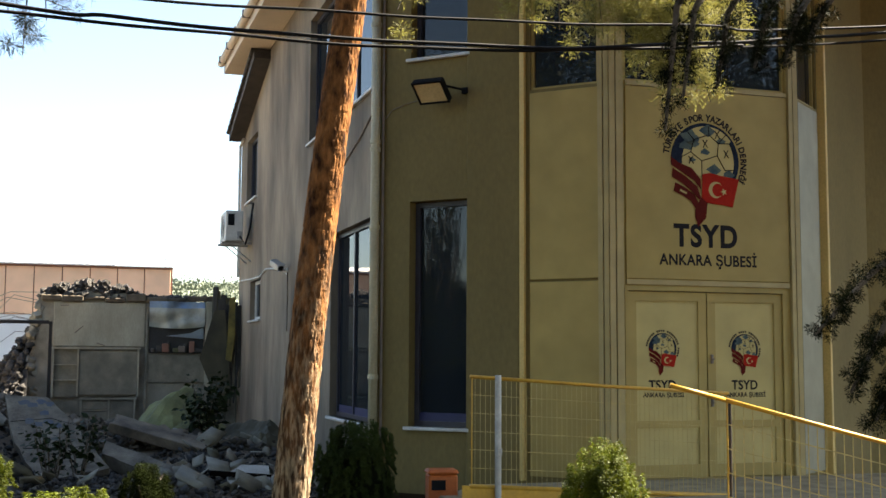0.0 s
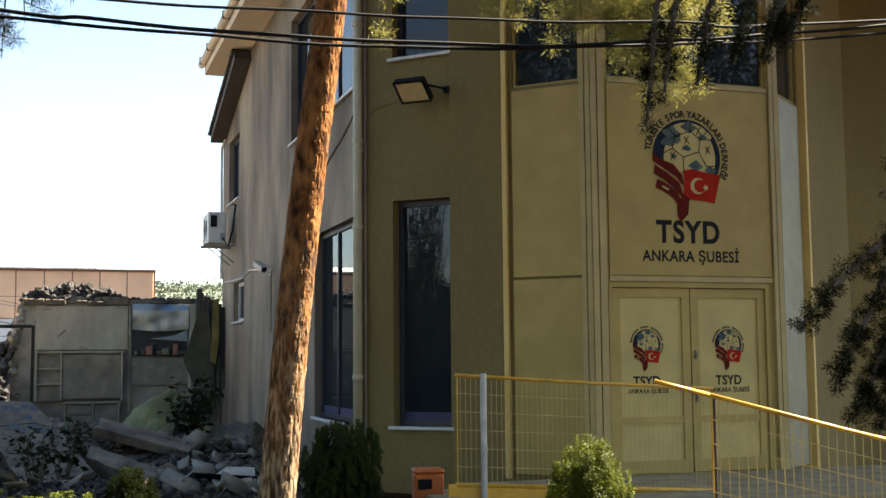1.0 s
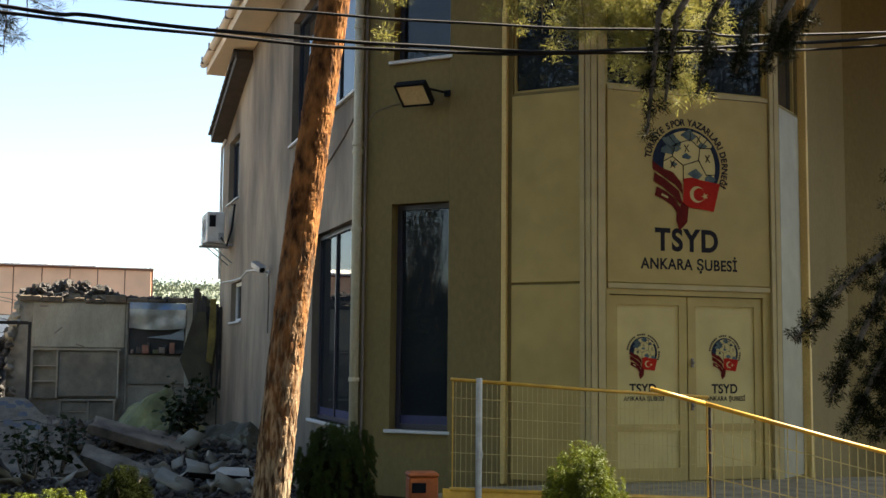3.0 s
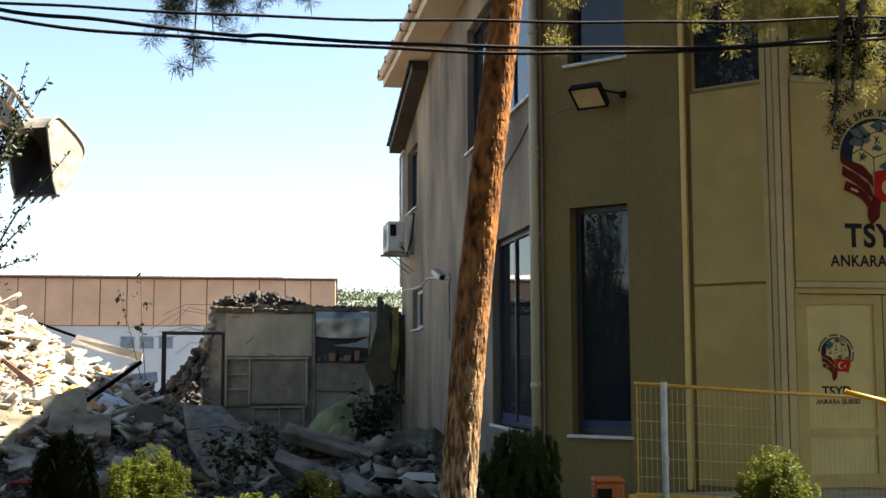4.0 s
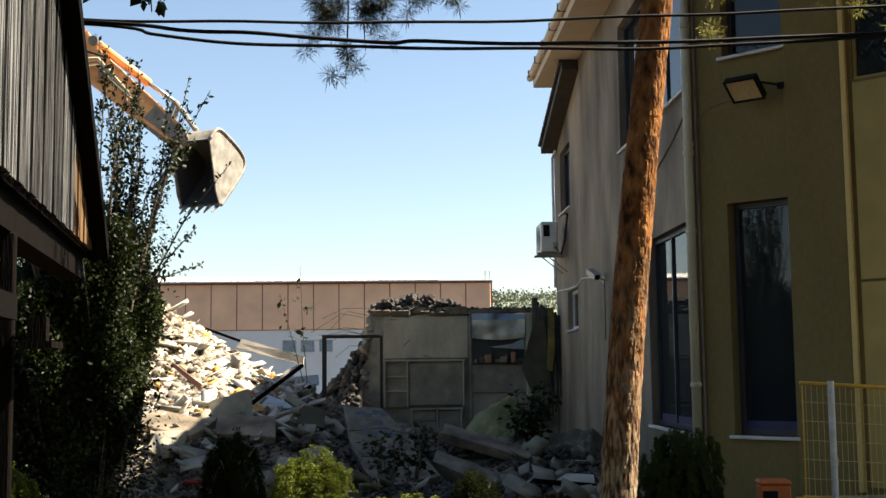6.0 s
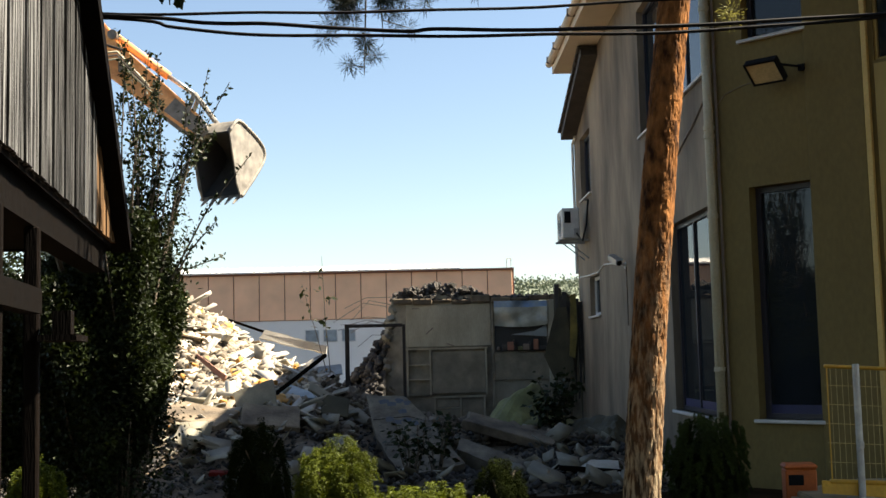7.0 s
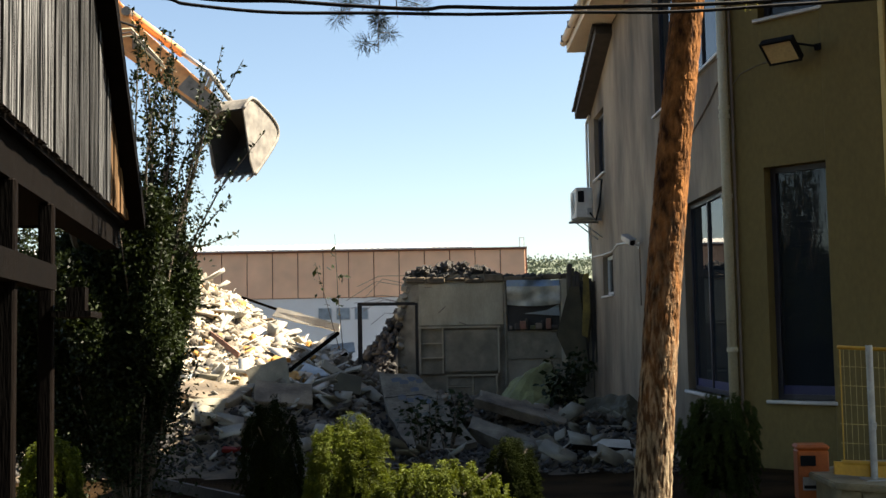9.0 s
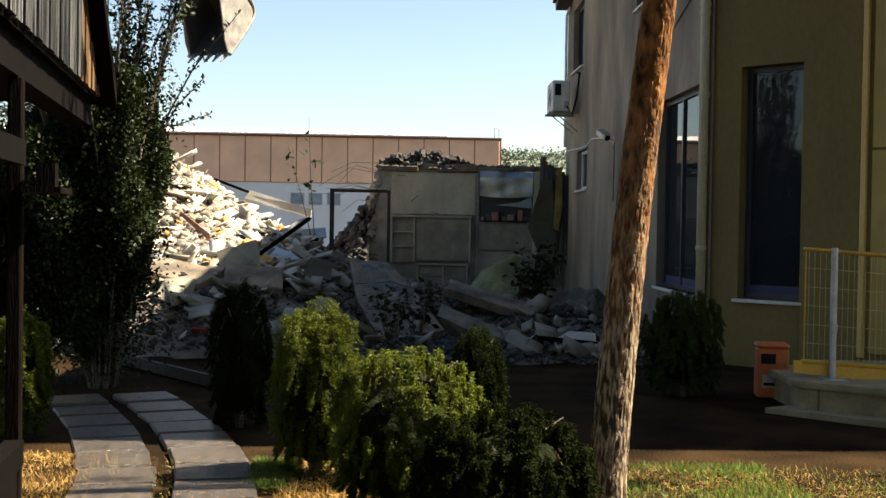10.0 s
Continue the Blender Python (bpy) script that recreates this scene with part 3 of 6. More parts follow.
# ---- things on the walls ----
def floodlight():
    t = thing("floodlight", "square black floodlight on a wall bracket, unlit", "lamp")
    m = CHAM.m @ Matrix.Translation((0.886, -0.28, 4.672)) @ Matrix.Rotation(radians(-2), 4, "Z") @ Matrix.Rotation(radians(49), 4, "X") @ Matrix.Rotation(radians(1.4), 4, "Y")
    part("case", bmbox((-0.202, -0.03, -0.158), (0.202, 0.045, 0.158), m, 0.012), M_BLACK, t)
    bm = bmesh.new()
    for lo, hi in (((-0.202, -0.045, -0.158), (-0.176, -0.03, 0.158)), ((0.176, -0.045, -0.158), (0.202, -0.03, 0.158)), ((-0.176, -0.045, 0.132), (0.176, -0.03, 0.158)), ((-0.176, -0.045, -0.158), (0.176, -0.03, -0.132))):
        box(bm, lo, hi, m)
    part("rim", bm, M_BLACK, t)
    part("lens", bmbox((-0.176, -0.038, -0.132), (0.176, -0.031, 0.132), m), M_LENS, t, "pale frosted lens")
    bm = bmesh.new()
    rod(bm, m @ Vector((0.0, 0.04, 0.0)), CHAM.at(0.9, 4.70, 0.0), 0.018)
    rod(bm, m @ Vector((0.19, 0.03, 0.03)), CHAM.at(1.2, 4.70, 0.03), 0.014)
    slab(bm, CHAM, 0.84, 0.96, 4.64, 4.76, 0.0, 0.02)
    slab(bm, CHAM, 1.16, 1.24, 4.66, 4.73, 0.0, 0.05)
    part("bracket", bm, M_BLACK, t)


floodlight()


def security_camera():
    t = thing("security_camera", "small grey security camera on the side wall", "camera")
    m = Matrix.Translation((BX - 0.22, 19.85, 3.12)) @ Matrix.Rotation(radians(25), 4, "X") @ Matrix.Rotation(radians(20), 4, "Z") @ Matrix.Scale(0.8, 4)
    part("housing", bmbox((-0.07, -0.22, -0.065), (0.07, 0.16, 0.065), m, 0.015), M_STEEL, t)
    part("visor", bmbox((-0.08, -0.27, 0.066), (0.08, 0.12, 0.082), m, 0.004), M_STEEL, t)
    bm = bmesh.new()
    rod(bm, m @ Vector((0, -0.222, 0)), m @ Vector((0, -0.235, 0)), 0.05)
    part("lens", bm, M_BLACK, t)
    bm = bmesh.new()
    rod(bm, m @ Vector((0, 0.05, -0.03)), (BX, 19.95, 3.02), 0.022)
    rod(bm, (BX - 0.02, 19.95, 3.02), (BX, 19.95, 3.02), 0.06)
    part("arm", bm, M_WHITE, t)


security_camera()
v, f = tube([(BX - 0.012, 20.0, 3.02), (BX - 0.012, 20.6, 3.10), (BX - 0.012, 21.5, 3.18), (BX - 0.012, 22.3, 3.22), (BX - 0.012, 23.0, 3.13), (BX - 0.012, 24.2, 3.15), (BX - 0.012, 25.6, 3.2)], 0.016, 5)
tagged(raw("camera_cable", v, f, M_WHITE), "white cable clipped along the side wall", "cable")
v, f = tube([(BX - 0.012, 19.9, 3.0), (BX - 0.012, 19.88, 2.5), (BX - 0.012, 19.9, 2.0)], 0.012, 5)
tagged(raw("hanging_cable", v, f, M_GUTTER), "thin cable hanging below the camera", "cable")


def air_conditioner():
    t = thing("air_conditioner", "white outdoor air-conditioning unit on wall brackets", "air conditioner")
    x0, x1, y0, y1, z0, z1 = 2.96, 3.32, 24.1, 25.0, 3.92, 4.55
    part("body", bmbox((x0, y0, z0), (x1, y1, z1), None, 0.02), M_WHITE, t)
    bm = bmesh.new()
    for r in (0.06, 0.12, 0.18, 0.24):
        bmesh.ops.create_circle(bm, segments=20, radius=r)
    bmesh.ops.transform(bm, matrix=Matrix.Translation((x0 - 0.012, 24.48, 4.23)) @ Matrix.Rotation(math.pi / 2, 4, "Y"), verts=bm.verts[:])
    es = bm.edges[:]
    r = bmesh.ops.extrude_edge_only(bm, edges=es)
    bmesh.ops.translate(bm, vec=(0.01, 0, 0), verts=[v for v in r["geom"] if isinstance(v, bmesh.types.BMVert)])
    part("grille", bm, M_STEEL, t, "round fan grille")
    bm = bmesh.new()
    box(bm, (x0 + 0.05, y0 - 0.012, z0 + 0.32), (x0 + 0.18, y0 - 0.002, z0 + 0.56))
    part("vent", bm, M_BLACK, t, "dark side vent")
    bm = bmesh.new()
    box(bm, (x0 + 0.24, y0 - 0.02, z0 + 0.05), (x0 + 0.34, y0 - 0.002, z0 + 0.2))
    part("valve_cover", bm, M_STEEL, t)
    for y in (24.25, 24.85):
        bm = bmesh.new()
        box(bm, (x0 - 0.06, y - 0.02, z0 - 0.05), (BX, y + 0.02, z0 - 0.003))
        rod(bm, (BX - 0.01, y, z0 - 0.4), (x0 + 0.1, y, z0 - 0.04), 0.012)
        part("bracket", bm, M_STEEL, t)
    v, f = tube([(3.25, 24.07, 4.02), (3.36, 24.03, 3.85), (3.45, 24.0, 4.2), (3.5, 24.0, 4.7), (3.5, 24.4, 4.75)], 0.02, 6)
    raw("hose", v, f, M_BLACK, t)


air_conditioner()
v, f = tube([(3.48, 25.93, 3.3), (3.48, 25.94, 4.4), (3.47, 25.93, 5.6), (3.47, 25.9, 6.2), (3.48, 25.5, 6.3)], 0.03, 6)
tagged(raw("rear_pipe", v, f, M_WHITE), "thin white pipe at the far corner of the building", "pipe")


# ---- the signs ----
def text_mesh(name, body, size, m, material, parent, spacing=1.0, label="", squeeze=1.0, bold=0.026):
    cu = bpy.data.curves.new(name, "FONT")
    cu.body, cu.size, cu.align_x, cu.align_y, cu.extrude, cu.offset = body, size, "CENTER", "CENTER", 0.001, size * bold
    cu.space_character = spacing
    m = m @ Matrix.Diagonal((squeeze, 1, 1, 1))
    ob = new(name, cu)
    ob.matrix_world = m
    bpy.context.view_layer.update()
    me = bpy.data.meshes.new_from_object(ob.evaluated_get(bpy.context.evaluated_depsgraph_get()))
    me.transform(m)
    bpy.data.objects.remove(ob)
    me.materials.clear()
    me.materials.append(material)
    r = new(name, me)
    r.parent = parent
    if label:
        r["label"] = label
    return r


def on_bay(u, z, n, turn=0.0):
    """A pose on the bay's face, flat against it."""
    return BAY.m @ Matrix.Translation((u, -n, z)) @ Matrix.Rotation(math.pi / 2, 4, "X") @ Matrix.Rotation(turn, 4, "Z")


def emblem(t, u, z, n, r, letters=True):
    """A printed ball over a book and a red flag, with writing round it; r is the ball's radius in metres."""
    o = on_bay(u, z, n)

    def shape(name, pts, material, lift=0.0, label=""):
        bm = bmesh.new()
        prism(bm, [(x * r, y * r) for x, y in pts], o @ Matrix.Translation((0, 0, lift)), 0.0012)
        return part(name, bm, material, t, label)

    def arc(cx, cy, q, a0, a1, k=32):
        return [(cx + q * math.cos(radians(a0 + (a1 - a0) * i / k)), cy + q * math.sin(radians(a0 + (a1 - a0) * i / k))) for i in range(k + 1)]

    shape("ball_rim", arc(0, 0, 1.0, -28, 188, 48), M_NAVY, 0.0, "navy ring round the ball")
    shape("ball", arc(0.04, -0.01, 0.93, -30, 200, 44), M_FILMWHITE, 0.0015, "pale ball with dark seams")
    # dark shade on both flanks of the ball
    shape("flank", arc(0, 0, 0.99, 122, 188, 16) + arc(0.30, -0.06, 0.98, 184, 136, 16), M_NAVY, 0.003, "navy flank of the ball")
    shape("flank", arc(0, 0, 0.99, -28, 38, 16) + arc(-0.14, -0.02, 0.99, 30, -26, 16), M_NAVY, 0.003, "navy flank of the ball")
    for cx, cy, q, k in ((-0.42, 0.62, 0.26, 9), (0.10, 0.80, 0.22, 8), (-0.52, 0.38, 0.20, 7), (-0.30, 0.45, 0.15, 8), (0.28, -0.22, 0.20, 8), (0.02, 0.24, 0.13, 7), (0.50, 0.55, 0.13, 6), (0.72, -0.32, 0.16, 7), (-0.36, 0.02, 0.10, 6)):
        shape("patch", [(cx + q * (1 + 0.3 * math.sin(5 * i)) * math.cos(2 * math.pi * i / k), cy + 0.62 * q * (1 + 0.3 * math.cos(3 * i)) * math.sin(2 * math.pi * i / k)) for i in range(k)], M_SEA, 0.0032, "blue patch on the ball")
    bm = bmesh.new()
    hexa = [(0.40, 0.48), (0.36, 0.16), (-0.10, 0.0), (-0.42, 0.22), (-0.32, 0.55), (0.12, 0.70)]
    spokes = [((0.40, 0.48), (0.62, 0.72)), ((0.36, 0.16), (0.58, -0.22)), ((-0.10, 0.0), (-0.10, -0.42)), ((-0.42, 0.22), (-0.72, 0.06)), ((-0.32, 0.55), (-0.52, 0.76)), ((0.12, 0.70), (0.12, 0.92)), ((0.40, 0.48), (0.74, 0.50)), ((0.74, 0.50), (0.90, 0.22)), ((0.58, -0.22), (0.90, -0.20))]
    for p, q in list(zip(hexa, hexa[1:] + hexa[:1])) + spokes:
        rod(bm, o @ Vector((p[0] * r, p[1] * r, 0.0046)), o @ Vector((q[0] * r, q[1] * r, 0.0046)), 0.012 * r, None, 4)
    for cx, cy in ((0.0, 0.46), (-0.42, 0.02), (0.62, 0.22), (0.36, 0.72)):
        for dx, dy in ((0.07, 0.10), (-0.06, 0.09), (0.08, -0.10), (-0.05, -0.11)):
            rod(bm, o @ Vector((cx * r, cy * r, 0.0046)), o @ Vector(((cx + dx) * r, (cy + dy) * r, 0.0046)), 0.014 * r, None, 4)
    part("seams", bm, M_INK, t, "dark ball seams")
    shape("page", [(-1.01, 0.07), (-0.78, -0.08), (-0.40, -0.20), (-0.15, -0.48), (-0.13, -0.76), (-0.34, -0.52), (-0.70, -0.32), (-0.99, -0.15)], M_MAROON, 0.0056, "maroon page")
    shape("page", [(-0.95, -0.23), (-0.60, -0.42), (-0.24, -0.68), (-0.14, -0.98), (-0.20, -1.02), (-0.42, -0.80), (-0.70, -0.60), (-0.98, -0.46)], M_MAROON, 0.0056, "maroon page")
    shape("page", [(-0.88, -0.60), (-0.60, -0.72), (-0.33, -0.90), (-0.19, -1.15), (-0.28, -1.28), (-0.45, -1.06), (-0.70, -0.92), (-0.94, -0.83)], M_MAROON, 0.0056, "maroon page")
    shape("bar", [(-0.74, -0.77), (-0.55, -0.85), (-0.565, -0.90), (-0.755, -0.82)], M_FILMWHITE, 0.0070, "pale bar of small writing")
    shape("nib", [(-0.31, -1.28), (-0.14, -0.95), (0.05, -1.10), (0.0, -1.50), (-0.23, -1.73), (-0.32, -1.48)], M_MAROON, 0.0066, "maroon pen nib")
    shape("flag", [(-0.09, -0.35), (0.14, -0.31), (0.45, -0.37), (0.99, -0.44), (0.79, -1.19), (0.50, -1.14), (0.20, -1.12), (0.05, -1.10), (-0.12, -0.97)], M_RED, 0.0076, "red flag")
    shape("crescent", arc(0.30, -0.75, 0.215, 42, 318, 28) + arc(0.36, -0.75, 0.172, 312, 48, 28), M_FILMWHITE, 0.0090, "white crescent")
    shape("star", [(0.53 + (0.10 if i % 2 == 0 else 0.04) * math.cos(math.pi * i / 5 + math.pi), -0.79 + (0.10 if i % 2 == 0 else 0.04) * math.sin(math.pi * i / 5 + math.pi)) for i in range(10)], M_FILMWHITE, 0.0090, "white star")
    words = "TÜRKİYE SPOR YAZARLARI DERNEĞİ"
    if letters:
        wide = [0.5 if c in " Iİ" else 0.95 if c in "TÜY" else 1.0 for c in words]
        run = 0.0
        for ch, w in zip(words, wide):
            a = radians(173 - 200 * (run + w / 2) / sum(wide))
            run += w
            if ch != " ":
                m = o @ Matrix.Translation((1.135 * r * math.cos(a), 1.135 * r * math.sin(a), 0.002)) @ Matrix.Rotation(a - math.pi / 2, 4, "Z")
                text_mesh("letter", ch, 0.245 * r, m, M_INK, t, 1.0, "", 0.9, 0.034)
    else:
        for k in range(26):
            if k in (7, 12, 21):
                continue
            a0 = 173 - 200 * k / 26
            shape("bar", arc(0, 0, 1.21, a0, a0 - 5.4, 3) + arc(0, 0, 1.08, a0 - 5.4, a0, 3), M_INK, 0.0, "bar of small dark writing")


sign = thing("entrance_sign", "large round emblem with dark lettering on the cream panel", "sign")
emblem(sign, 1.205, 3.795, 0.0235, 0.435)
text_mesh("title", "TSYD", 0.345, on_bay(1.204, 2.925, 0.0235), M_INK, sign, 1.14, "large dark lettering", 0.89, 0.036)
text_mesh("subtitle", "ANKARA ŞUBESİ", 0.172, on_bay(1.237, 2.657, 0.0235), M_INK, sign, 1.06, "small dark lettering", 0.90, 0.022)
for u in (0.668, 1.705):
    ds = thing("door_sign", "small emblem and lettering on a cream door leaf", "sign", "signs on the door leaves")
    emblem(ds, u, 1.672, -0.029, 0.172, False)
    text_mesh("title", "TSYD", 0.145, on_bay(u - 0.005, 1.265, -0.029), M_INK, ds, 1.05, "", 0.93)
    text_mesh("subtitle", "ANKARA ŞUBESİ", 0.070, on_bay(u + 0.01, 1.158, -0.029), M_INK, ds, 1.04, "", 0.92)

# ---- steps, bin, barriers ----
def steps():
    t = thing("entrance_steps", "low pale stone entrance platform with a worn edge", "steps")
    bm = bmesh.new()
    prism(bm, [(3.36, 10.02), (4.30, 9.27), (9.4, 9.27), (9.4, 11.68), (5.62, 11.68), (4.2, 11.7), (3.4, 10.9)], Matrix.Translation((0, 0, 0.19)), 0.06)
    bmesh.ops.bevel(bm, geom=bm.edges[:], offset=0.012, segments=2, affect="EDGES")
    part("top_slab", bm, M_STONE, t)
    bm = bmesh.new()
    prism(bm, [(3.43, 10.05), (4.34, 9.34), (9.4, 9.34), (9.4, 11.66), (5.62, 11.66), (4.2, 11.66), (3.46, 10.86)], Matrix.Translation((0, 0, -0.05)), 0.24)
    part("riser", bm, M_STONE, t, "stone facing blocks")
    edge = Matrix.Translation((3.43, 10.05, 0)) @ Matrix.Rotation(math.atan2(-0.71, 0.91), 4, "Z")
    for a, b in ((0.0, 0.17), (0.18, 0.76), (0.77, 1.14)):
        part("block", bmbox((a, -0.03, 0.0), (b, 0.005, 0.186), edge, 0.006), M_STONE, t)
    for i in range(8):
        x = 4.36 + i * 0.63
        part("block", bmbox((x, 9.305, 0.0), (x + 0.62, 9.345, 0.186), None, 0.006), M_STONE, t)
    bm = bmesh.new()
    prism(bm, [(3.12, 10.02), (4.15, 9.12), (9.4, 9.12), (9.4, 9.4), (4.3, 9.42), (3.4, 10.2)], Matrix.Translation((0, 0, -0.06)), 0.075)
    part("paving_edge", bm, M_STONE, t, "flush stone edging")


steps()


def litter_bin():
    t = thing("litter_bin", "small orange plastic litter bin beside the steps", "bin")
    m = Matrix.Translation((3.46, 10.95, 0)) @ Matrix.Rotation(radians(-8), 4, "Z")
    bm = bmesh.new()
    vs = box(bm, (-0.14, -0.12, -0.02), (0.14, 0.12, 0.44), None, 0.012)
    part("body", bm, M_ORANGE, t).matrix_local = m
    part("lid", bmbox((-0.15, -0.13, 0.44), (0.15, 0.13, 0.49), None, 0.02), M_ORANGE, t).matrix_local = m
    # Black plate laid on the solid body, painting the slot's inner shade.
    part("opening", bmbox((-0.115, -0.128, 0.30), (0.02, -0.118, 0.395)), M_BLACK, t, "dark plate painted for the shade in the slot").matrix_local = m
    part("sticker", bmbox((-0.10, -0.124, 0.08), (0.03, -0.1205, 0.20)), M_STEEL, t, "worn grey-green sticker with a bar of writing").matrix_local = m
    part("writing", bmbox((-0.09, -0.1265, 0.095), (0.02, -0.1245, 0.125)), M_INK, t).matrix_local = m


litter_bin()


def barrier(label, p0, p1, z0, top0, top1, post=True, step=0.05, gauge=1.0):
    """A yellow framed wire barrier between two ground points; its top may slope."""
    t = thing("barrier_panel", label, "barrier", "yellow barriers at the entrance")
    a, b = Vector((*p0, 0)), Vector((*p1, 0))
    L = (b - a).length

    def at(s, z):
        return a.lerp(b, s / L) + Vector((0, 0, z))

    v, f = tube([at(0, top0), at(L * 0.5, (top0 + top1) / 2 - 0.008), at(L, top1)], 0.017, 8)
    raw("top_rail", v, f, M_YELLOW, t, "yellow painted rail", True)
    drop = top1 - top0
    v, f = tube([at(0, z0), at(L, z0 + drop)], 0.022, 8)
    raw("bottom_rail", v, f, M_YELLOW, t, "yellow painted rail", True)
    for s, tp, lo in ((0.02, top0, z0), (L - 0.02, top1, z0 + drop)):
        v, f = tube([at(s, lo), at(s, tp)], 0.006, 6)
        raw("end_bar", v, f, M_YELLOW, t)
    n = int(L / step)
    for i in range(1, n):
        s = L * i / n
        v, f = tube([at(s, z0 + drop * s / L), at(s, top0 + drop * s / L)], 0.0026 * gauge, 4)
        raw("wire", v, f, M_WIRE, t)
    for j in range(1, 6):
        q = j / 6
        v, f = tube([at(0, z0 + (top0 - z0) * q), at(L, z0 + (top0 - z0) * q + drop)], 0.0035 * gauge, 4)
        raw("cross_wire", v, f, M_WIRE, t)
    return t


b1 = barrier("yellow framed wire barrier panel before the entrance", (3.49, 10.2), (6.16, 10.2), 0.40, 1.388, 1.225)
bm = bmesh.new()
prism(bm, [(3.42, 0.30), (6.16, 0.05), (6.16, 0.20), (3.42, 0.41)], Matrix.Translation((0, 10.212, 0)) @ Matrix.Rotation(math.pi / 2, 4, "X"), 0.024)
part("kick_band", bm, M_YELLOW, b1, "solid yellow kick band")
bm = bmesh.new()
rod(bm, (3.75, 10.16, 0.24), (3.75, 10.16, 1.40), 0.03, None, 12)
box(bm, (3.65, 10.06, 0.24), (3.85, 10.26, 0.262))
box(bm, (3.735, 10.12, 0.68), (3.775, 10.135, 0.74))
part("post", bm, M_STEEL, b1, "galvanised post on a base plate")
b2 = barrier("sunlit yellow wire barrier panel sloping down along the ramp", (4.56, 7.6), (6.9, 7.6), 0.22, 1.262, 0.71, True, 0.078, 1.7)
v, f = tube([(4.12, 7.6, 1.366), (4.56, 7.6, 1.262)], 0.017, 8)
raw("rail_end", v, f, M_YELLOW, b2, "yellow painted rail", True)
bm = bmesh.new()
rod(bm, (4.62, 7.63, -0.05), (4.62, 7.63, 1.24), 0.012, None, 8)
part("post", bm, M_RUST, b2, "thin dark upright")

# ---- paved garden path ----
path = tagged(new("garden_path"), "curving path of weathered rectangular paving slabs", "path", "", "structure")


def paving():
    bm = bmesh.new()
    box(bm, (-0.5, -0.5, -0.05), (0.5, 0.5, 0.03), None, 0.02)
    m = bpy.data.meshes.new("paving_slab")
    bm.to_mesh(m)
    bm.free()
    m.materials.append(M_SLAB)
    rng = random.Random(4)
    # centre line from the viewer's side to the kerb
    for i in range(15):
        y = 3.2 + 0.505 * i
        x = -1.24 - 0.075 * max(0.0, y - 5.4) ** 1.8
        ang = -math.atan(0.135 * max(0.0, y - 5.4) ** 0.8)
        for side in (-1, 1):
            ob = new("paving_slab", m)
            ob.parent = path
            ob.matrix_local = Matrix.Translation((x + side * 0.295 * math.cos(ang) + rng.uniform(-0.015, 0.015), y - side * 0.295 * math.sin(ang), -0.028 + rng.uniform(-0.008, 0.008))) @ Matrix.Rotation(-ang + rng.uniform(-0.02, 0.02), 4, "Z") @ Matrix.Rotation(rng.uniform(-0.014, 0.014), 4, "X") @ Matrix.Diagonal((0.48, 0.475, 1, 1))


paving()
v, f = tube([(-4.5, 14.3, 0.03), (-3.65, 13.5, 0.04), (-2.78, 12.45, 0.04), (-1.82, 11.2, 0.03), (-0.9, 10.45, 0.03)], 0.075, 4)
tagged(raw("kerb", v, f, M_RUST), "dark concrete garden kerb", "kerb", "", "structure")


# ---- grass ----
def tufts(name, label, regions, count, size, material, seed, upright=1.0, z=-0.03):
    rng = np.random.default_rng(seed)
    pos = []
    per = count // len(regions)
    for x0, x1, y0, y1 in regions:
        p = np.stack([rng.uniform(x0, x1, per * 3), rng.uniform(y0, y1, per * 3), np.full(per * 3, z)], 1)
        keep = [noise.noise((a * 1.6, b * 1.6, seed)) > -0.12 + 0.25 * rng.normal() for a, b, _ in p]
        pos.append(p[np.array(keep)][:per])
    pos = np.concatenate(pos)
    nrm = np.tile(np.array([[0, 0, upright]]), (len(pos), 1))
    v, f = leaves(rng, pos, nrm, size, 0.12, 0.55, 0.1)
    tagged(fast(name, v, f, material), label, "grass", "", "stuff")


tufts("dry_grass", "dry straw-coloured grass along the path", [(-3.2, -1.86, 5.2, 7.9), (-0.72, 1.0, 5.6, 7.9), (0.9, 6.0, 5.0, 7.6)], 42000, 0.048, M_STRAW, 5, 0.22)
tufts("green_grass", "ragged green lawn grass in the sun", [(1.0, 2.4, 6.7, 7.7), (2.2, 6.5, 5.6, 7.6), (-0.95, -0.7, 6.9, 7.7)], 15000, 0.055, M_GRASS, 6, 0.55)
tufts("path_litter", "dry leaves and straw strewn over the path", [(-2.0, -0.75, 5.4, 7.7)], 900, 0.03, M_STRAW, 8, 0.05, 0.008)
tufts("path_weeds", "small weeds growing in the path's middle joint", [(-1.50, -1.18, 5.6, 7.6)], 260, 0.05, M_GRASS, 7, 0.6)


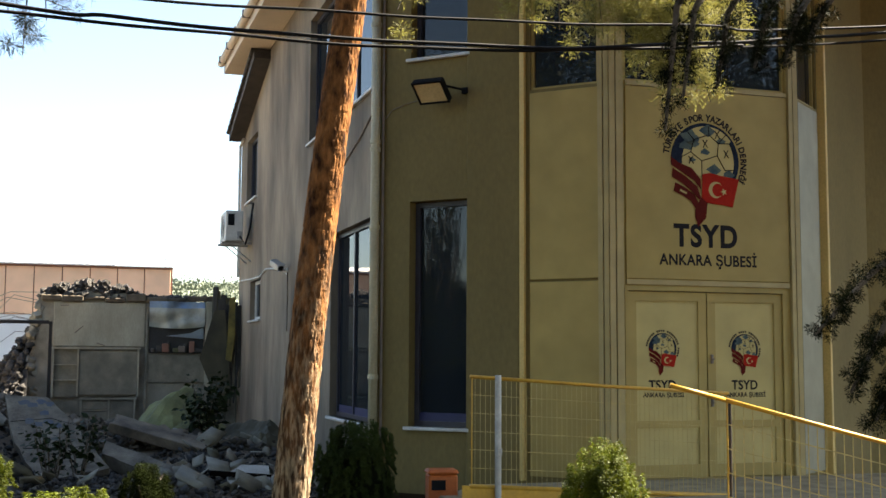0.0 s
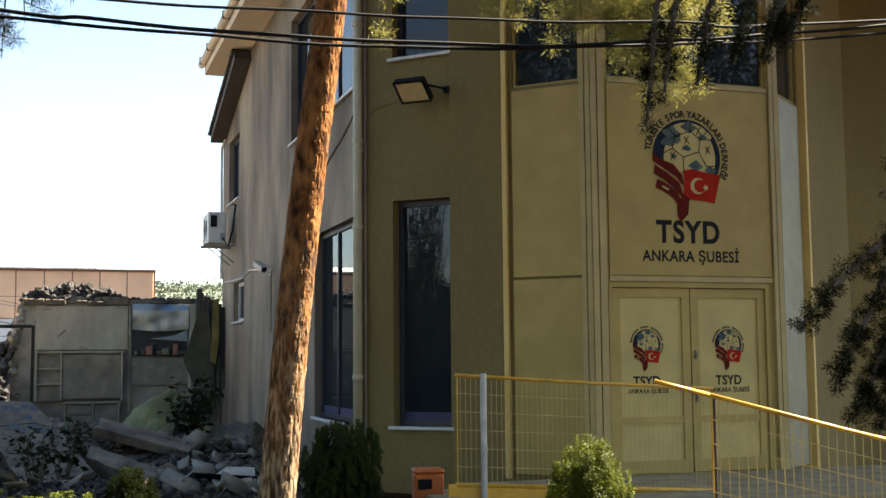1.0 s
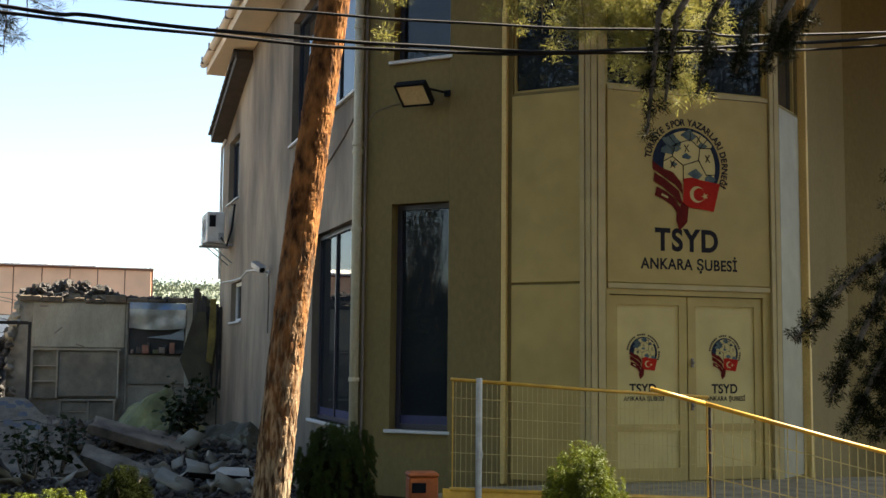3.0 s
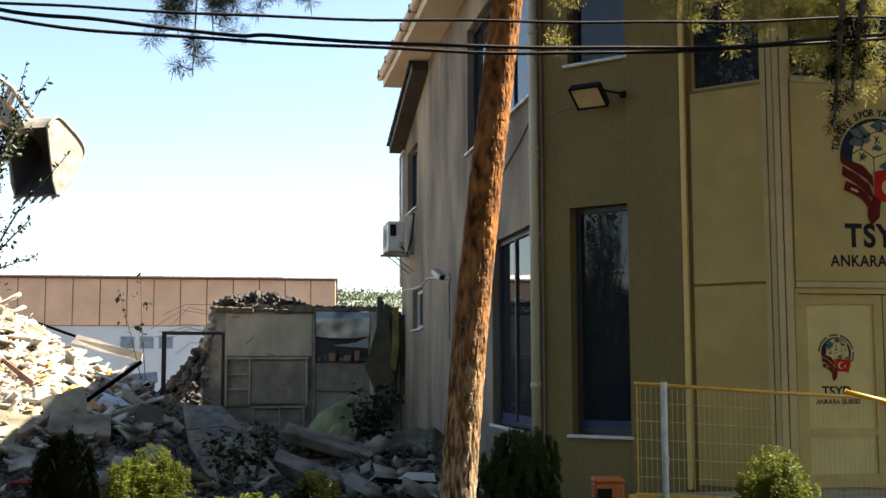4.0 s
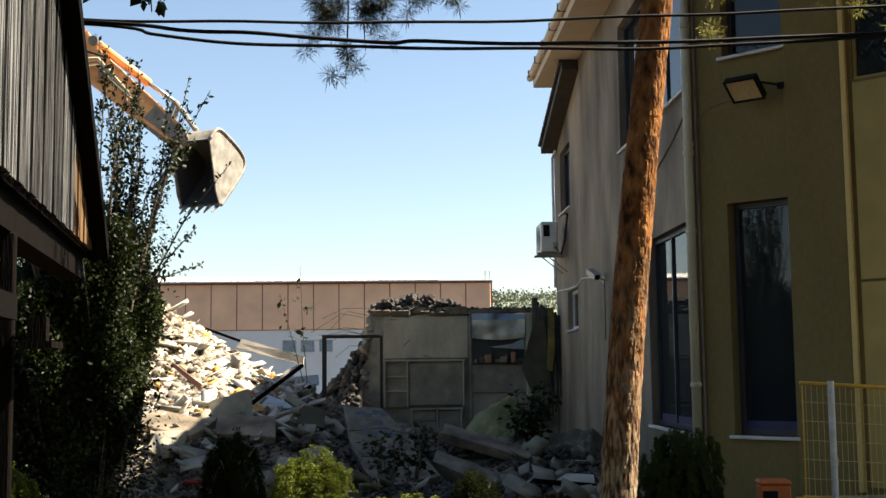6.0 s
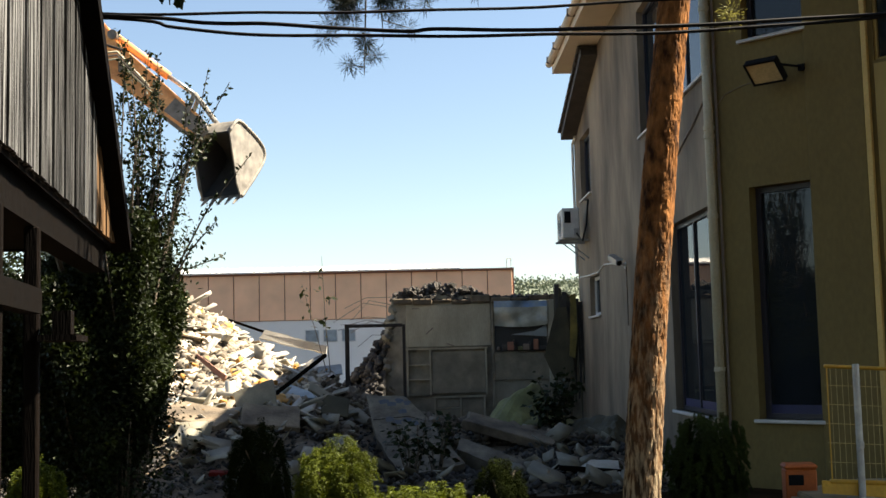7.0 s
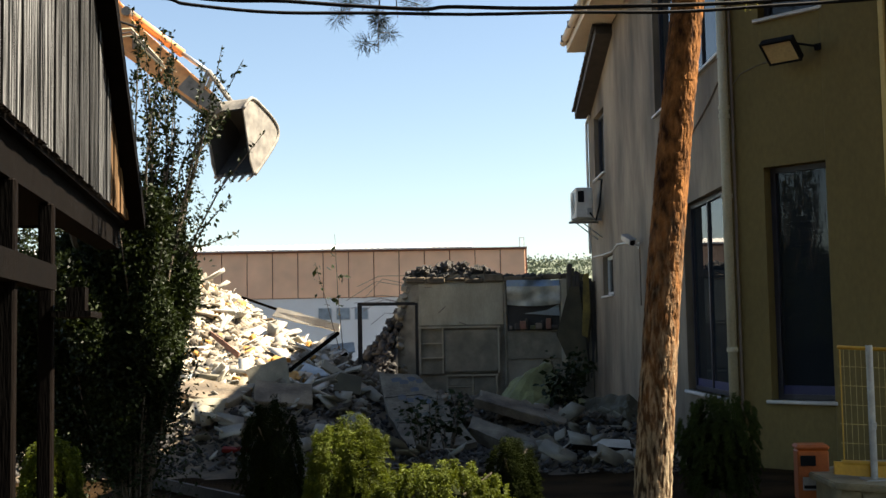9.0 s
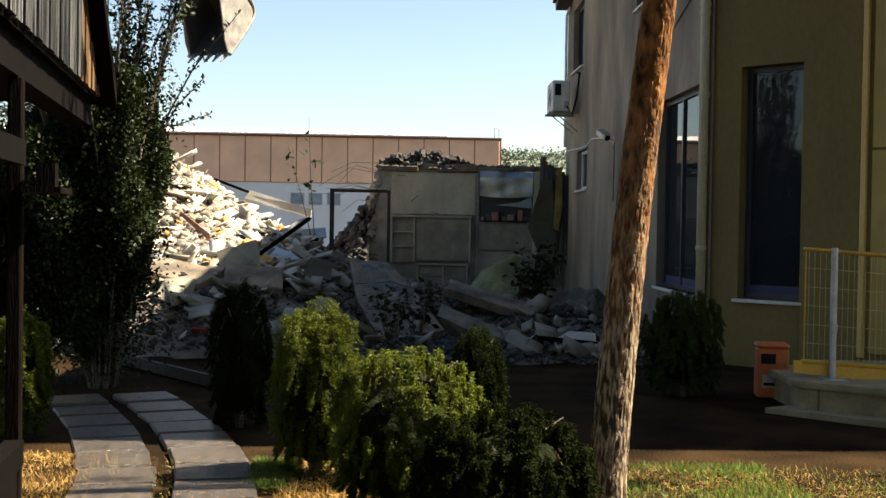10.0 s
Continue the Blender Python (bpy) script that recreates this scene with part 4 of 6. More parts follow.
# ---- shrubs ----
def shrub(label, x, y, height, rx, ry, seed, count=14000, material=None, leaf=0.036, taper=0.25, flat_top=0.5, base=0.02):
    """An evergreen bush: stem, a solid core painted dark for inner shade, and drooping sprays of leaves."""
    t = thing("evergreen_bush", label, "bush", "garden bushes")
    rng = np.random.default_rng(seed)
    bm = bmesh.new()
    rod(bm, (x, y, -0.05), (x, y, height * 0.6), 0.035, 0.015, 7)
    for i in range(9):
        a = i * 2.4
        z = height * (0.15 + 0.07 * i)
        rod(bm, (x, y, z), (x + rx * 0.6 * math.cos(a), y + ry * 0.6 * math.sin(a), z + height * 0.22), 0.012, 0.005, 5)
    part("stem", bm, M_BARK2, t)
    # sprays: long drooping clumps on a rounded, flat-topped body
    k = 230
    zc = rng.beta(1.15, 0.75, k)
    a = rng.uniform(0, 2 * np.pi, k)
    prof = (1 - np.clip(zc, 0, 1) ** (9.0 if taper < 0.5 else 1.6)) ** 0.5 * np.minimum(1, 0.58 + zc * 0.8) * (1 - taper * 0.5 * zc)
    lump = np.array([0.97 + 0.30 * noise.noise((math.cos(q) * 1.5 + seed * 3.1, math.sin(q) * 1.5, w * 2.2)) for q, w in zip(a, zc)])
    rad = rng.uniform(0.62, 1.0, k) ** 0.5 * prof * lump
    top = height * (0.95 + 0.10 * np.array([noise.noise((math.cos(q) * 2 + seed, math.sin(q) * 2, 5)) for q in a]))
    cen = np.stack([x + rx * rad * np.cos(a), y + ry * rad * np.sin(a), base + zc * (top - base)], 1)
    out = np.stack([np.cos(a), np.sin(a), np.zeros(k)], 1)
    per = int(count * 5.2) // k
    c = np.repeat(cen, per, axis=0)
    o = np.repeat(out, per, axis=0)
    length = np.repeat(rng.uniform(0.6, 1.6, k), per)[:, None] * height * 0.135
    s = rng.uniform(-0.45, 1.0, (len(c), 1))
    wide = (0.9 - 0.55 * np.clip(s, 0, 1)) * (0.007 + 0.0105 * height)
    side = np.stack([-o[:, 1], o[:, 0], np.zeros(len(o))], 1)
    pos = c + o * np.clip(s, -0.2, 1) ** 2 * 0.05 + s * length * np.array([[0, 0, -1.0]]) + side * rng.normal(0, 1, (len(c), 1)) * wide + o * rng.normal(0, 0.5, (len(c), 1)) * wide
    pos[:, 2] = np.maximum(pos[:, 2], base)
    v, f = leaves(rng, pos, o * 0.55 + side * rng.normal(0, 0.5, (len(c), 1)) + np.array([[0, 0, -0.35]]), leaf * 0.48, 0.30, 0.30)
    fast("crown", v, f, material or M_THUJA, t)
    # Added dark core: stands for the shade deep in the bush.
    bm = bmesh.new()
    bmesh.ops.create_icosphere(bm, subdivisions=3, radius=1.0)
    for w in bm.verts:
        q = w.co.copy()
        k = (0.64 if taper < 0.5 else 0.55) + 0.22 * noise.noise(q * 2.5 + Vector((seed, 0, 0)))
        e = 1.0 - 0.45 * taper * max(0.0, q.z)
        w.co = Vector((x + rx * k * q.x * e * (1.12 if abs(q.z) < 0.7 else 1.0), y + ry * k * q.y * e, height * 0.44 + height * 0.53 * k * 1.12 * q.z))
    part("shade_core", bm, M_SHADECORE, t, "solid core painted dark for the shade between leaves")
    return t


shrub("rounded bright green thuja bush with drooping sprays", -0.55, 7.3, 1.02, 0.31, 0.29, 1, 20000)
shrub("broad green thuja bush lit on its top", 0.03, 6.3, 0.87, 0.47, 0.38, 2, 26000)
shrub("low thuja bush with shade painted into its leaves", 0.48, 5.3, 0.72, 0.46, 0.38, 3, 22000, M_SHADEBUSH)
shrub("rounded bush beside the rubble with shade painted into its leaves", -1.25, 9.0, 1.04, 0.27, 0.27, 4, 11000, M_SHADEBUSH)
shrub("conical bush at the foot of the building, leaves dimmed for shade", 2.64, 11.0, 0.93, 0.42, 0.36, 8, 14000, M_CONE, 0.045, 0.4)
shrub("small bright green rounded bush by the barrier", 2.91, 6.2, 1.06, 0.25, 0.25, 9, 16000)
shrub("small bush behind the thuja row with shade painted into its leaves", 0.52, 8.2, 0.82, 0.2, 0.2, 10, 7000, M_SHADEBUSH)
shrub("yellow-green bush at the shed's side", -2.75, 8.5, 0.86, 0.22, 0.26, 12, 7000, M_THUJA, 0.06)


def sapling(label, x, y, z0, height, seed, count, leaf=0.075, stems=7, thick=1.0):
    """A thin young plant with sparse leaves."""
    t = thing("young_tree", label, "sapling", "saplings among the rubble")
    rng = np.random.default_rng(seed)
    r = random.Random(seed)
    tubes, pos, nrm = [], [], []
    for i in range(stems):
        a = r.uniform(0, 6.28)
        top = Vector((x + 0.45 * height * 0.5 * math.cos(a), y + 0.3 * math.sin(a), z0 + height * r.uniform(0.55, 1.0)))
        base = Vector((x, y, z0 - 0.1))
        mid = base.lerp(top, 0.5) + Vector((r.uniform(-0.06, 0.06), r.uniform(-0.06, 0.06), 0.1))
        tubes.append(tube([base, mid, top], [0.014 * thick, 0.010 * thick, 0.004 * thick], 5))
        for k in range(count // stems):
            s = r.uniform(0.35, 1.0)
            p = base.lerp(mid, s * 2) if s < 0.5 else mid.lerp(top, s * 2 - 1)
            pos.append(p + Vector((r.gauss(0, 0.07), r.gauss(0, 0.07), r.gauss(0, 0.05))))
            nrm.append((r.gauss(0, 1), r.gauss(0, 1), -0.4))
    v, f = merge(tubes)
    raw("stem", v, f, M_BARK2, t)
    v, f = leaves(rng, np.array(pos), np.array(nrm), leaf, 0.55, 0.3)
    fast("crown", v, f, M_SHRUB, t)


sapling("slender leafy sapling before the ruined wall", 2.02, 18.6, 0.0, 1.45, 21, 520, 0.12, 11)
sapling("small dark sapling beside the fallen slab", -0.15, 14.5, 0.0, 0.95, 22, 160, 0.10)
sapling("small dark sapling beside the fallen slab", 0.15, 14.9, 0.0, 0.85, 23, 150, 0.10)
sapling("bare thin sapling with few leaves against the sky", -1.75, 23.0, 1.0, 2.75, 24, 26, 0.15, 2, 0.8)


def tall_shrub():
    """A large arching shrub with small dark leaves and long shoots."""
    t = thing("tall_shrub", "tall dark arching shrub with small leaves and long shoots", "shrub")
    rng = np.random.default_rng(31)
    r = random.Random(31)
    cx, cy = -2.85, 11.2
    tubes, pos, nrm = [], [], []

    def shoot(a, b, k, spread):
        a, b = Vector(a), Vector(b)
        mid = a.lerp(b, 0.55) + Vector((r.uniform(-0.12, 0.12), r.uniform(-0.12, 0.12), 0.18))
        tubes.append(tube([a, mid, b], [0.013, 0.008, 0.003], 5))
        for _ in range(k):
            s = r.uniform(0.15, 1.0)
            p = a.lerp(mid, s / 0.55) if s < 0.55 else mid.lerp(b, (s - 0.55) / 0.45)
            w = spread * (1.15 - s)
            pos.append(p + Vector((r.gauss(0, w), r.gauss(0, w), r.gauss(0, w))))
            nrm.append((r.gauss(0, 1), r.gauss(0, 1), r.gauss(0.2, 1)))

    for i in range(40):
        a = r.uniform(0, 6.283)
        rad = r.uniform(0.2, 0.75)
        z = r.uniform(1.4, 3.2)
        shoot((cx + 0.12 * math.cos(a), cy + 0.12 * math.sin(a), -0.05), (cx + rad * math.cos(a) * 0.95, cy + rad * math.sin(a), z), 380, 0.22)
    for i in range(30):
        x = cx + r.uniform(-0.55, 0.85)
        z = 4.55 - 0.55 * abs(x - cx) + r.uniform(-0.75, 0.15)
        shoot((cx + (x - cx) * 0.45, cy + r.uniform(-0.3, 0.3), 2.1), (x, cy + r.uniform(-0.4, 0.4), z), 230, 0.075)
    for x, z in ((-2.85, 4.74), (-2.47, 4.50), (-1.98, 4.36), (-1.78, 4.22), (-1.58, 3.52), (-1.9, 2.9), (-1.85, 2.55)):
        shoot((cx + 0.25, cy, 1.9), (x, cy - 0.1, z), 80, 0.035)
    for _ in range(150000):
        w = r.random() ** 0.33
        a, e = r.uniform(0, 6.283), math.asin(r.uniform(-1, 1))
        k = 0.84 + 0.40 * noise.noise((math.cos(a) * 1.6, math.sin(a) * 1.6, e * 1.8))
        slim = 1.0 - 0.30 * max(0.0, -math.sin(e))
        pos.append(Vector((cx - 0.08 + 0.92 * slim * w * k * math.cos(a) * math.cos(e), cy + 0.8 * w * k * math.sin(a) * math.cos(e), 1.70 + 1.58 * w * k * math.sin(e))))
        nrm.append((r.gauss(0, 1), r.gauss(0, 1), r.gauss(0.2, 1)))
    for _ in range(90000):
        w = r.random() ** 0.33
        a, e = r.uniform(0, 6.283), math.asin(r.uniform(-1, 1))
        k = 0.86 + 0.36 * noise.noise((math.cos(a) * 1.7 + 5, math.sin(a) * 1.7, e * 1.9))
        pos.append(Vector((cx - 0.85 + 1.0 * w * k * math.cos(a) * math.cos(e), cy + 0.5 + 0.7 * w * k * math.sin(a) * math.cos(e), 1.42 + 1.40 * w * k * math.sin(e))))
        nrm.append((r.gauss(0, 1), r.gauss(0, 1), r.gauss(0.2, 1)))
    # Two added dark cores paint the shade inside the shrub.
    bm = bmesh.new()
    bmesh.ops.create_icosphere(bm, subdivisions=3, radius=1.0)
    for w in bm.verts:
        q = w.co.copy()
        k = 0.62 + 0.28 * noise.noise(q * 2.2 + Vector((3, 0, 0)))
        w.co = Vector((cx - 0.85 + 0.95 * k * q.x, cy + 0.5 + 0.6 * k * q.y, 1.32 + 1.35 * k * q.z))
    part("shade_core", bm, M_SHADECORE, t, "solid core painted dark for the shade between leaves")
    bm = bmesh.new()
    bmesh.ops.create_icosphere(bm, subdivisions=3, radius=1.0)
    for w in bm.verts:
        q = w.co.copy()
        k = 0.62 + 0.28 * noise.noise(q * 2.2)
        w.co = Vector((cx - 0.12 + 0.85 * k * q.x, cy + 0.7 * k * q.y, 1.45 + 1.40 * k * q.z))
    part("shade_core", bm, M_SHADECORE, t, "solid core painted dark for the shade between leaves")
    v, f = merge(tubes)
    raw("limb", v, f, M_BARK2, t)
    v, f = leaves(rng, np.array(pos), np.array(nrm), 0.050, 0.5, 0.4)
    fast("crown", v, f, M_SHRUB, t)


tall_shrub()


# ---- trees ----
def needle_cloud(rng, centres, radius, per, length, thin=0.10):
    """Bunches of needles round twig ends."""
    c = np.repeat(np.array(centres), per, axis=0)
    d = rng.normal(0, 1, c.shape)
    d /= np.linalg.norm(d, axis=1, keepdims=True)
    pos = c + d * radius * rng.uniform(0.0, 1, (len(c), 1))
    return leaves(rng, pos, d + np.array([[0, 0, -0.1]]), length, thin, 0.4, 0.1)


def pine():
    t = thing("pine_tree", "leaning red-barked pine with flaking plates of bark", "tree")
    sides = 64
    zs = [-0.1 + 4.0 * i / 330 for i in range(331)] + [3.9 + 5.6 * i / 50 for i in range(1, 51)]
    vs, fs = [], []
    for z in zs:
        x, y = 1.045 + 0.05 * z + 0.0165 * z * z - 0.0007 * z ** 3, 6.0 + 0.015 * z
        r = 0.098 - 0.0045 * z + 0.03 * max(0, 0.35 - z)
        for k in range(sides):
            a = 2 * math.pi * k / sides
            c, sn = math.cos(a), math.sin(a)
            w = 0.35 * noise.noise((c * 3, sn * 3, z * 6))
            d, _ = noise.voronoi((c * 2.9 + w, sn * 2.9, z * 9.5 + w))
            rise = min(1.0, (d[1] - d[0]) * 3.2)
            d = 0.0042 * rise + 0.0015 * noise.cell((c * 2.9, sn * 2.9, z * 9.5)) + 0.002 * noise.noise((c * 16, sn * 16, z * 40)) - 0.002
            vs.append((x + (r + d) * c, y + (r + d) * sn, z))
    for i in range(len(zs) - 1):
        for k in range(sides):
            a, b = i * sides + k, i * sides + (k + 1) % sides
            fs.append((a, b, b + sides, a + sides))
    raw("trunk", vs, fs, M_BARK, t, "red-brown flaking trunk")
    rng, r = np.random.default_rng(41), random.Random(41)
    tubes, tips = [], []
    for i in range(34):
        z = r.uniform(5.6, 9.3)
        a = r.uniform(0, 6.283)
        L = r.uniform(1.2, 2.9) * (1.15 - 0.06 * z)
        if math.cos(a) > -0.2:
            z, L = r.uniform(8.2, 9.3), L * 0.55
        x0 = 1.045 + 0.05 * z + 0.0165 * z * z - 0.0007 * z ** 3
        p0 = Vector((x0, 6.1, z))
        p2 = p0 + Vector((L * math.cos(a), L * math.sin(a), r.uniform(0.0, 0.7)))
        tubes.append(tube([p0, p0.lerp(p2, 0.5) + Vector((0, 0, 0.12)), p2], [0.045, 0.03, 0.012], 6))
        for _ in range(16):
            s = r.uniform(0.35, 1.05)
            tips.append(p0.lerp(p2, s) + Vector((r.gauss(0, 0.3), r.gauss(0, 0.3), r.gauss(0.05, 0.2))))
    v, f = merge(tubes)
    raw("limbs", v, f, M_BARK, t)
    v, f = needle_cloud(rng, tips, 0.24, 120, 0.11)
    fast("crown", v, f, M_PINE, t)
    # twigs that hang down before the facade
    tubes, tips = [], []
    top = Vector((2.9, 7.3, 6.6))
    tubes.append(tube([(1.75, 6.1, 6.4), (2.2, 6.6, 6.7), top], [0.04, 0.03, 0.02], 6))
    for x, y, z, k in ((2.4, 6.2, 3.5, 7), (2.66, 6.2, 3.46, 13), (2.92, 6.15, 3.42, 16), (3.2, 6.1, 3.28, 18), (3.38, 6.1, 3.1, 18), (3.6, 6.1, 3.08, 18), (3.3, 6.2, 3.45, 16), (3.5, 6.15, 3.35, 16), (1.3, 6.1, 3.45, 2), (1.66, 6.1, 3.46, 2), (2.75, 6.2, 3.62, 12), (3.8, 6.1, 3.42, 10), (3.05, 6.2, 3.6, 14)):
        x, y, z = x * 1.246, 7.6 + (y - 6.1), 1.55 + (z - 1.55) * 1.246
        tip = Vector((x, y, z))
        mid = top.lerp(tip, 0.6) + Vector((0.08, 0, 0.2))
        tubes.append(tube([top, mid, tip], [0.02, 0.010, 0.004], 5))
        for _ in range(k * 2):
            tips.append(mid.lerp(tip, r.uniform(0.45, 1.0)) + Vector((r.gauss(0, 0.09), r.gauss(0, 0.08), r.gauss(0, 0.08))))
    v, f = merge(tubes)
    raw("twig", v, f, M_BARK2, t)
    v, f = needle_cloud(rng, tips, 0.10, 190, 0.034, 0.13)
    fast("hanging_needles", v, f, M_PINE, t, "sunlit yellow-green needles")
    # a bare sprig that hangs over the gap between the buildings
    tubes, tips = [], []
    for x, z, top in ((-0.23, 2.82, -0.25), (-0.36, 3.0, -0.28), (-0.14, 2.98, -0.2), (-0.27, 3.1, -0.27), (-0.15, 3.14, -0.15), (-0.32, 3.12, -0.3), (-0.05, 3.16, -0.1), (0.08, 3.2, 0.05), (0.2, 3.22, 0.2), (0.14, 3.28, 0.15)):
        tip = Vector((x, 5.2, z))
        up = Vector((top, 5.25, 3.75))
        mid = up.lerp(tip, 0.6) + Vector((r.gauss(0, 0.03), 0, 0))
        tubes.append(tube([Vector((1.36, 6.0, 5.0)), Vector((0.4, 5.5, 4.5)), up, mid, tip], [0.02, 0.014, 0.007, 0.005, 0.002], 5))
        for _ in range(5):
            c = mid.lerp(tip, r.uniform(0.15, 0.95))
            e = c + Vector((r.gauss(0, 0.06), r.gauss(0, 0.04), -abs(r.gauss(0, 0.05))))
            tubes.append(tube([c, e], [0.003, 0.0015], 4))
            tips += [e, c.lerp(e, 0.5)]
    v, f = merge(tubes)
    raw("bare_sprig", v, f, M_BARK2, t)
    v, f = needle_cloud(rng, tips, 0.025, 80, 0.05, 0.04)
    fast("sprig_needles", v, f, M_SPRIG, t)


pine()


def hanging_leaves():
    t = thing("leafy_branch", "broad-leaved green branch hanging over the pavilion", "branch")
    rng, r = np.random.default_rng(47), random.Random(47)
    tubes, pos = [], []
    for x, z in ((-1.14, 3.19), (-1.10, 3.16), (-1.06, 3.19), (-1.18, 3.24), (-1.02, 3.26), (-0.97, 3.27), (-0.91, 3.28), (-1.48, 3.03), (-1.49, 3.13), (-1.44, 3.22), (-1.38, 3.25)):
        a, b, c = Vector((-1.9, 5.6, 4.4)), Vector((x - 0.05, 5.25, 3.7)), Vector((x, 5.2, z))
        tubes.append(tube([a, b, c], [0.015, 0.008, 0.003], 5))
        pos += [b.lerp(c, r.uniform(0.55, 1.0)) + Vector((r.gauss(0, 0.03), r.gauss(0, 0.03), r.gauss(0, 0.02))) for _ in range(9)]
    tubes.append(tube([(-1.9, 5.6, 4.4), (-2.6, 6.6, 4.9), (-3.4, 9.0, 4.6), (-3.3, 10.9, 2.4)], [0.015, 0.02, 0.025, 0.03], 5))
    for v, f in tubes:
        raw("twig", v, f, M_BARK2, t)
    v, f = leaves(rng, np.array(pos), np.tile(np.array([[0, 0, -1.0]]), (len(pos), 1)), 0.075, 0.75, 0.6)
    fast("crown", v, f, M_SHRUB, t)


hanging_leaves()


def cedar():
    """A dark tree beside the camera whose boughs hang into the view."""
    t = thing("cedar_tree", "dark cedar with drooping boughs beside the lawn", "tree")
    v, f = tube([(4.6, 2.7, -0.1), (4.6, 2.75, 2.0), (4.65, 2.8, 6.5)], [0.2, 0.17, 0.07], 14)
    raw("trunk", v, f, M_BARK2, t, "", True)
    rng, r = np.random.default_rng(51), random.Random(51)
    tubes, tips = [], []

    def bough(pts, k, w, start=0.35):
        pts = [Vector(p) for p in pts]
        tubes.append(tube(pts, [0.03 - 0.024 * i / (len(pts) - 1) for i in range(len(pts))], 6))
        for _ in range(k):
            s = r.uniform(start, 1.0) * (len(pts) - 1)
            i = min(int(s), len(pts) - 2)
            tips.append(pts[i].lerp(pts[i + 1], s - i) + Vector((r.gauss(0, w), r.gauss(0, w), r.gauss(0, w))))

    bough([(4.6, 2.8, 3.2), (3.6, 3.2, 2.75), (3.02, 3.45, 2.35), (2.92, 3.5, 1.9), (2.86, 3.5, 1.45)], 220, 0.045)
    bough([(4.6, 2.8, 3.0), (3.5, 3.2, 2.5), (3.0, 3.4, 2.1), (2.70, 3.5, 1.86), (2.46, 3.5, 1.64)], 100, 0.022)
    bough([(4.6, 2.8, 2.9), (3.4, 3.3, 2.35), (2.9, 3.5, 1.95), (2.74, 3.5, 1.66), (2.60, 3.5, 1.44)], 90, 0.022)
    bough([(4.6, 2.8, 2.8), (3.5, 3.3, 2.2), (2.95, 3.5, 1.75), (2.78, 3.5, 1.5), (2.70, 3.5, 1.34)], 110, 0.026)
    bough([(4.6, 2.8, 2.6), (3.5, 3.3, 1.9), (2.95, 3.5, 1.5), (2.8, 3.5, 1.3)], 100, 0.037)
    # darker boughs higher up
    for x, z in ((1.89, 2.32), (1.96, 2.44), (2.09, 2.48), (2.24, 2.56), (2.36, 2.58), (2.45, 2.66)):
        bough([(4.6, 2.8, 4.2), (3.3, 3.3, 3.5), (x + 0.25, 3.5, 3.05), (x + 0.05, 3.5, 2.75), (x, 3.5, z)], 30, 0.016, 0.70)
    for i in range(40):
        a, z = r.uniform(0, 6.283), r.uniform(3.0, 6.4)
        if math.cos(a) < -0.3:
            continue
        L = r.uniform(1.0, 2.2)
        bough([(4.6, 2.8, z), (4.6 + L * 0.6 * math.cos(a), 2.8 + L * 0.6 * math.sin(a), z + 0.1), (4.6 + L * math.cos(a), 2.8 + L * math.sin(a), z - 0.4)], 40, 0.12)
    v, f = merge(tubes)
    raw("bough", v, f, M_BARK2, t)
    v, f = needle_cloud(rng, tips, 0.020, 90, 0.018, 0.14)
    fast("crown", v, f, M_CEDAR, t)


cedar()


def garden_tree(x, y, h, seed, width=2.6, low=0.3):
    """A broad unseen tree near the viewer, added to mirror in the windows and block sky light."""
    t = thing("garden_tree", "unseen broad leafy tree added to mirror in windows and block sky light", "tree", "garden trees")
    rng, r = np.random.default_rng(seed), random.Random(seed)
    tubes = [tube([(x, y, -0.1), (x + 0.1, y, h * 0.35), (x, y + 0.1, h * 0.75)], [0.2, 0.16, 0.06], 10)]
    tips = []
    for i in range(26):
        a, z = r.uniform(0, 6.283), h * r.uniform(low, 0.78)
        L = width * r.uniform(0.5, 1.0)
        p0, p1 = Vector((x, y, z)), Vector((x + L * math.cos(a), y + L * math.sin(a), z + h * r.uniform(0.05, 0.25)))
        tubes.append(tube([p0, p0.lerp(p1, 0.5) + Vector((0, 0, 0.2)), p1], [0.06, 0.04, 0.015], 6))
        for _ in range(14):
            tips.append(p0.lerp(p1, r.uniform(0.4, 1.05)) + Vector((r.gauss(0, 0.4), r.gauss(0, 0.4), r.gauss(0, 0.4))))
    v, f = merge(tubes)
    raw("trunk", v, f, M_BARK2, t)
    c = np.repeat(np.array(tips), 45, axis=0)
    pos = c + rng.normal(0, 0.28, c.shape)
    v, f = leaves(rng, pos, rng.normal(0, 1, c.shape), 0.16, 0.55, 0.3)
    fast("crown", v, f, M_SHRUB, t)


# trees placed for their mirror image in the windows; they also cut sky light
for i, (x, y, h, w) in enumerate(((-4.5, -3.5, 10.0, 3.2), (0.5, -5.0, 13.0, 3.8), (5.5, -4.0, 13.5, 3.8), (10.5, -3.0, 13.5, 4.0), (16.0, -4.5, 14.0, 4.2), (21.0, -6.0, 14.5, 4.2), (-11.5, 6.5, 13.0, 3.6), (-9.0, 0.5, 9.0, 3.0))):
    garden_tree(x, y, h, 60 + i, w)
# unseen high-crowned trees, added only to cut sky light on the foreground
for i, (x, y, h, w, low) in enumerate(((1.7, -1.3, 10.5, 3.6, 0.58), (-6.4, 3.0, 10.5, 3.6, 0.55), (-1.3, -2.3, 11.0, 3.6, 0.58), (-3.2, 1.2, 9.5, 3.0, 0.60))):
    garden_tree(x, y, h, 80 + i, w, low)


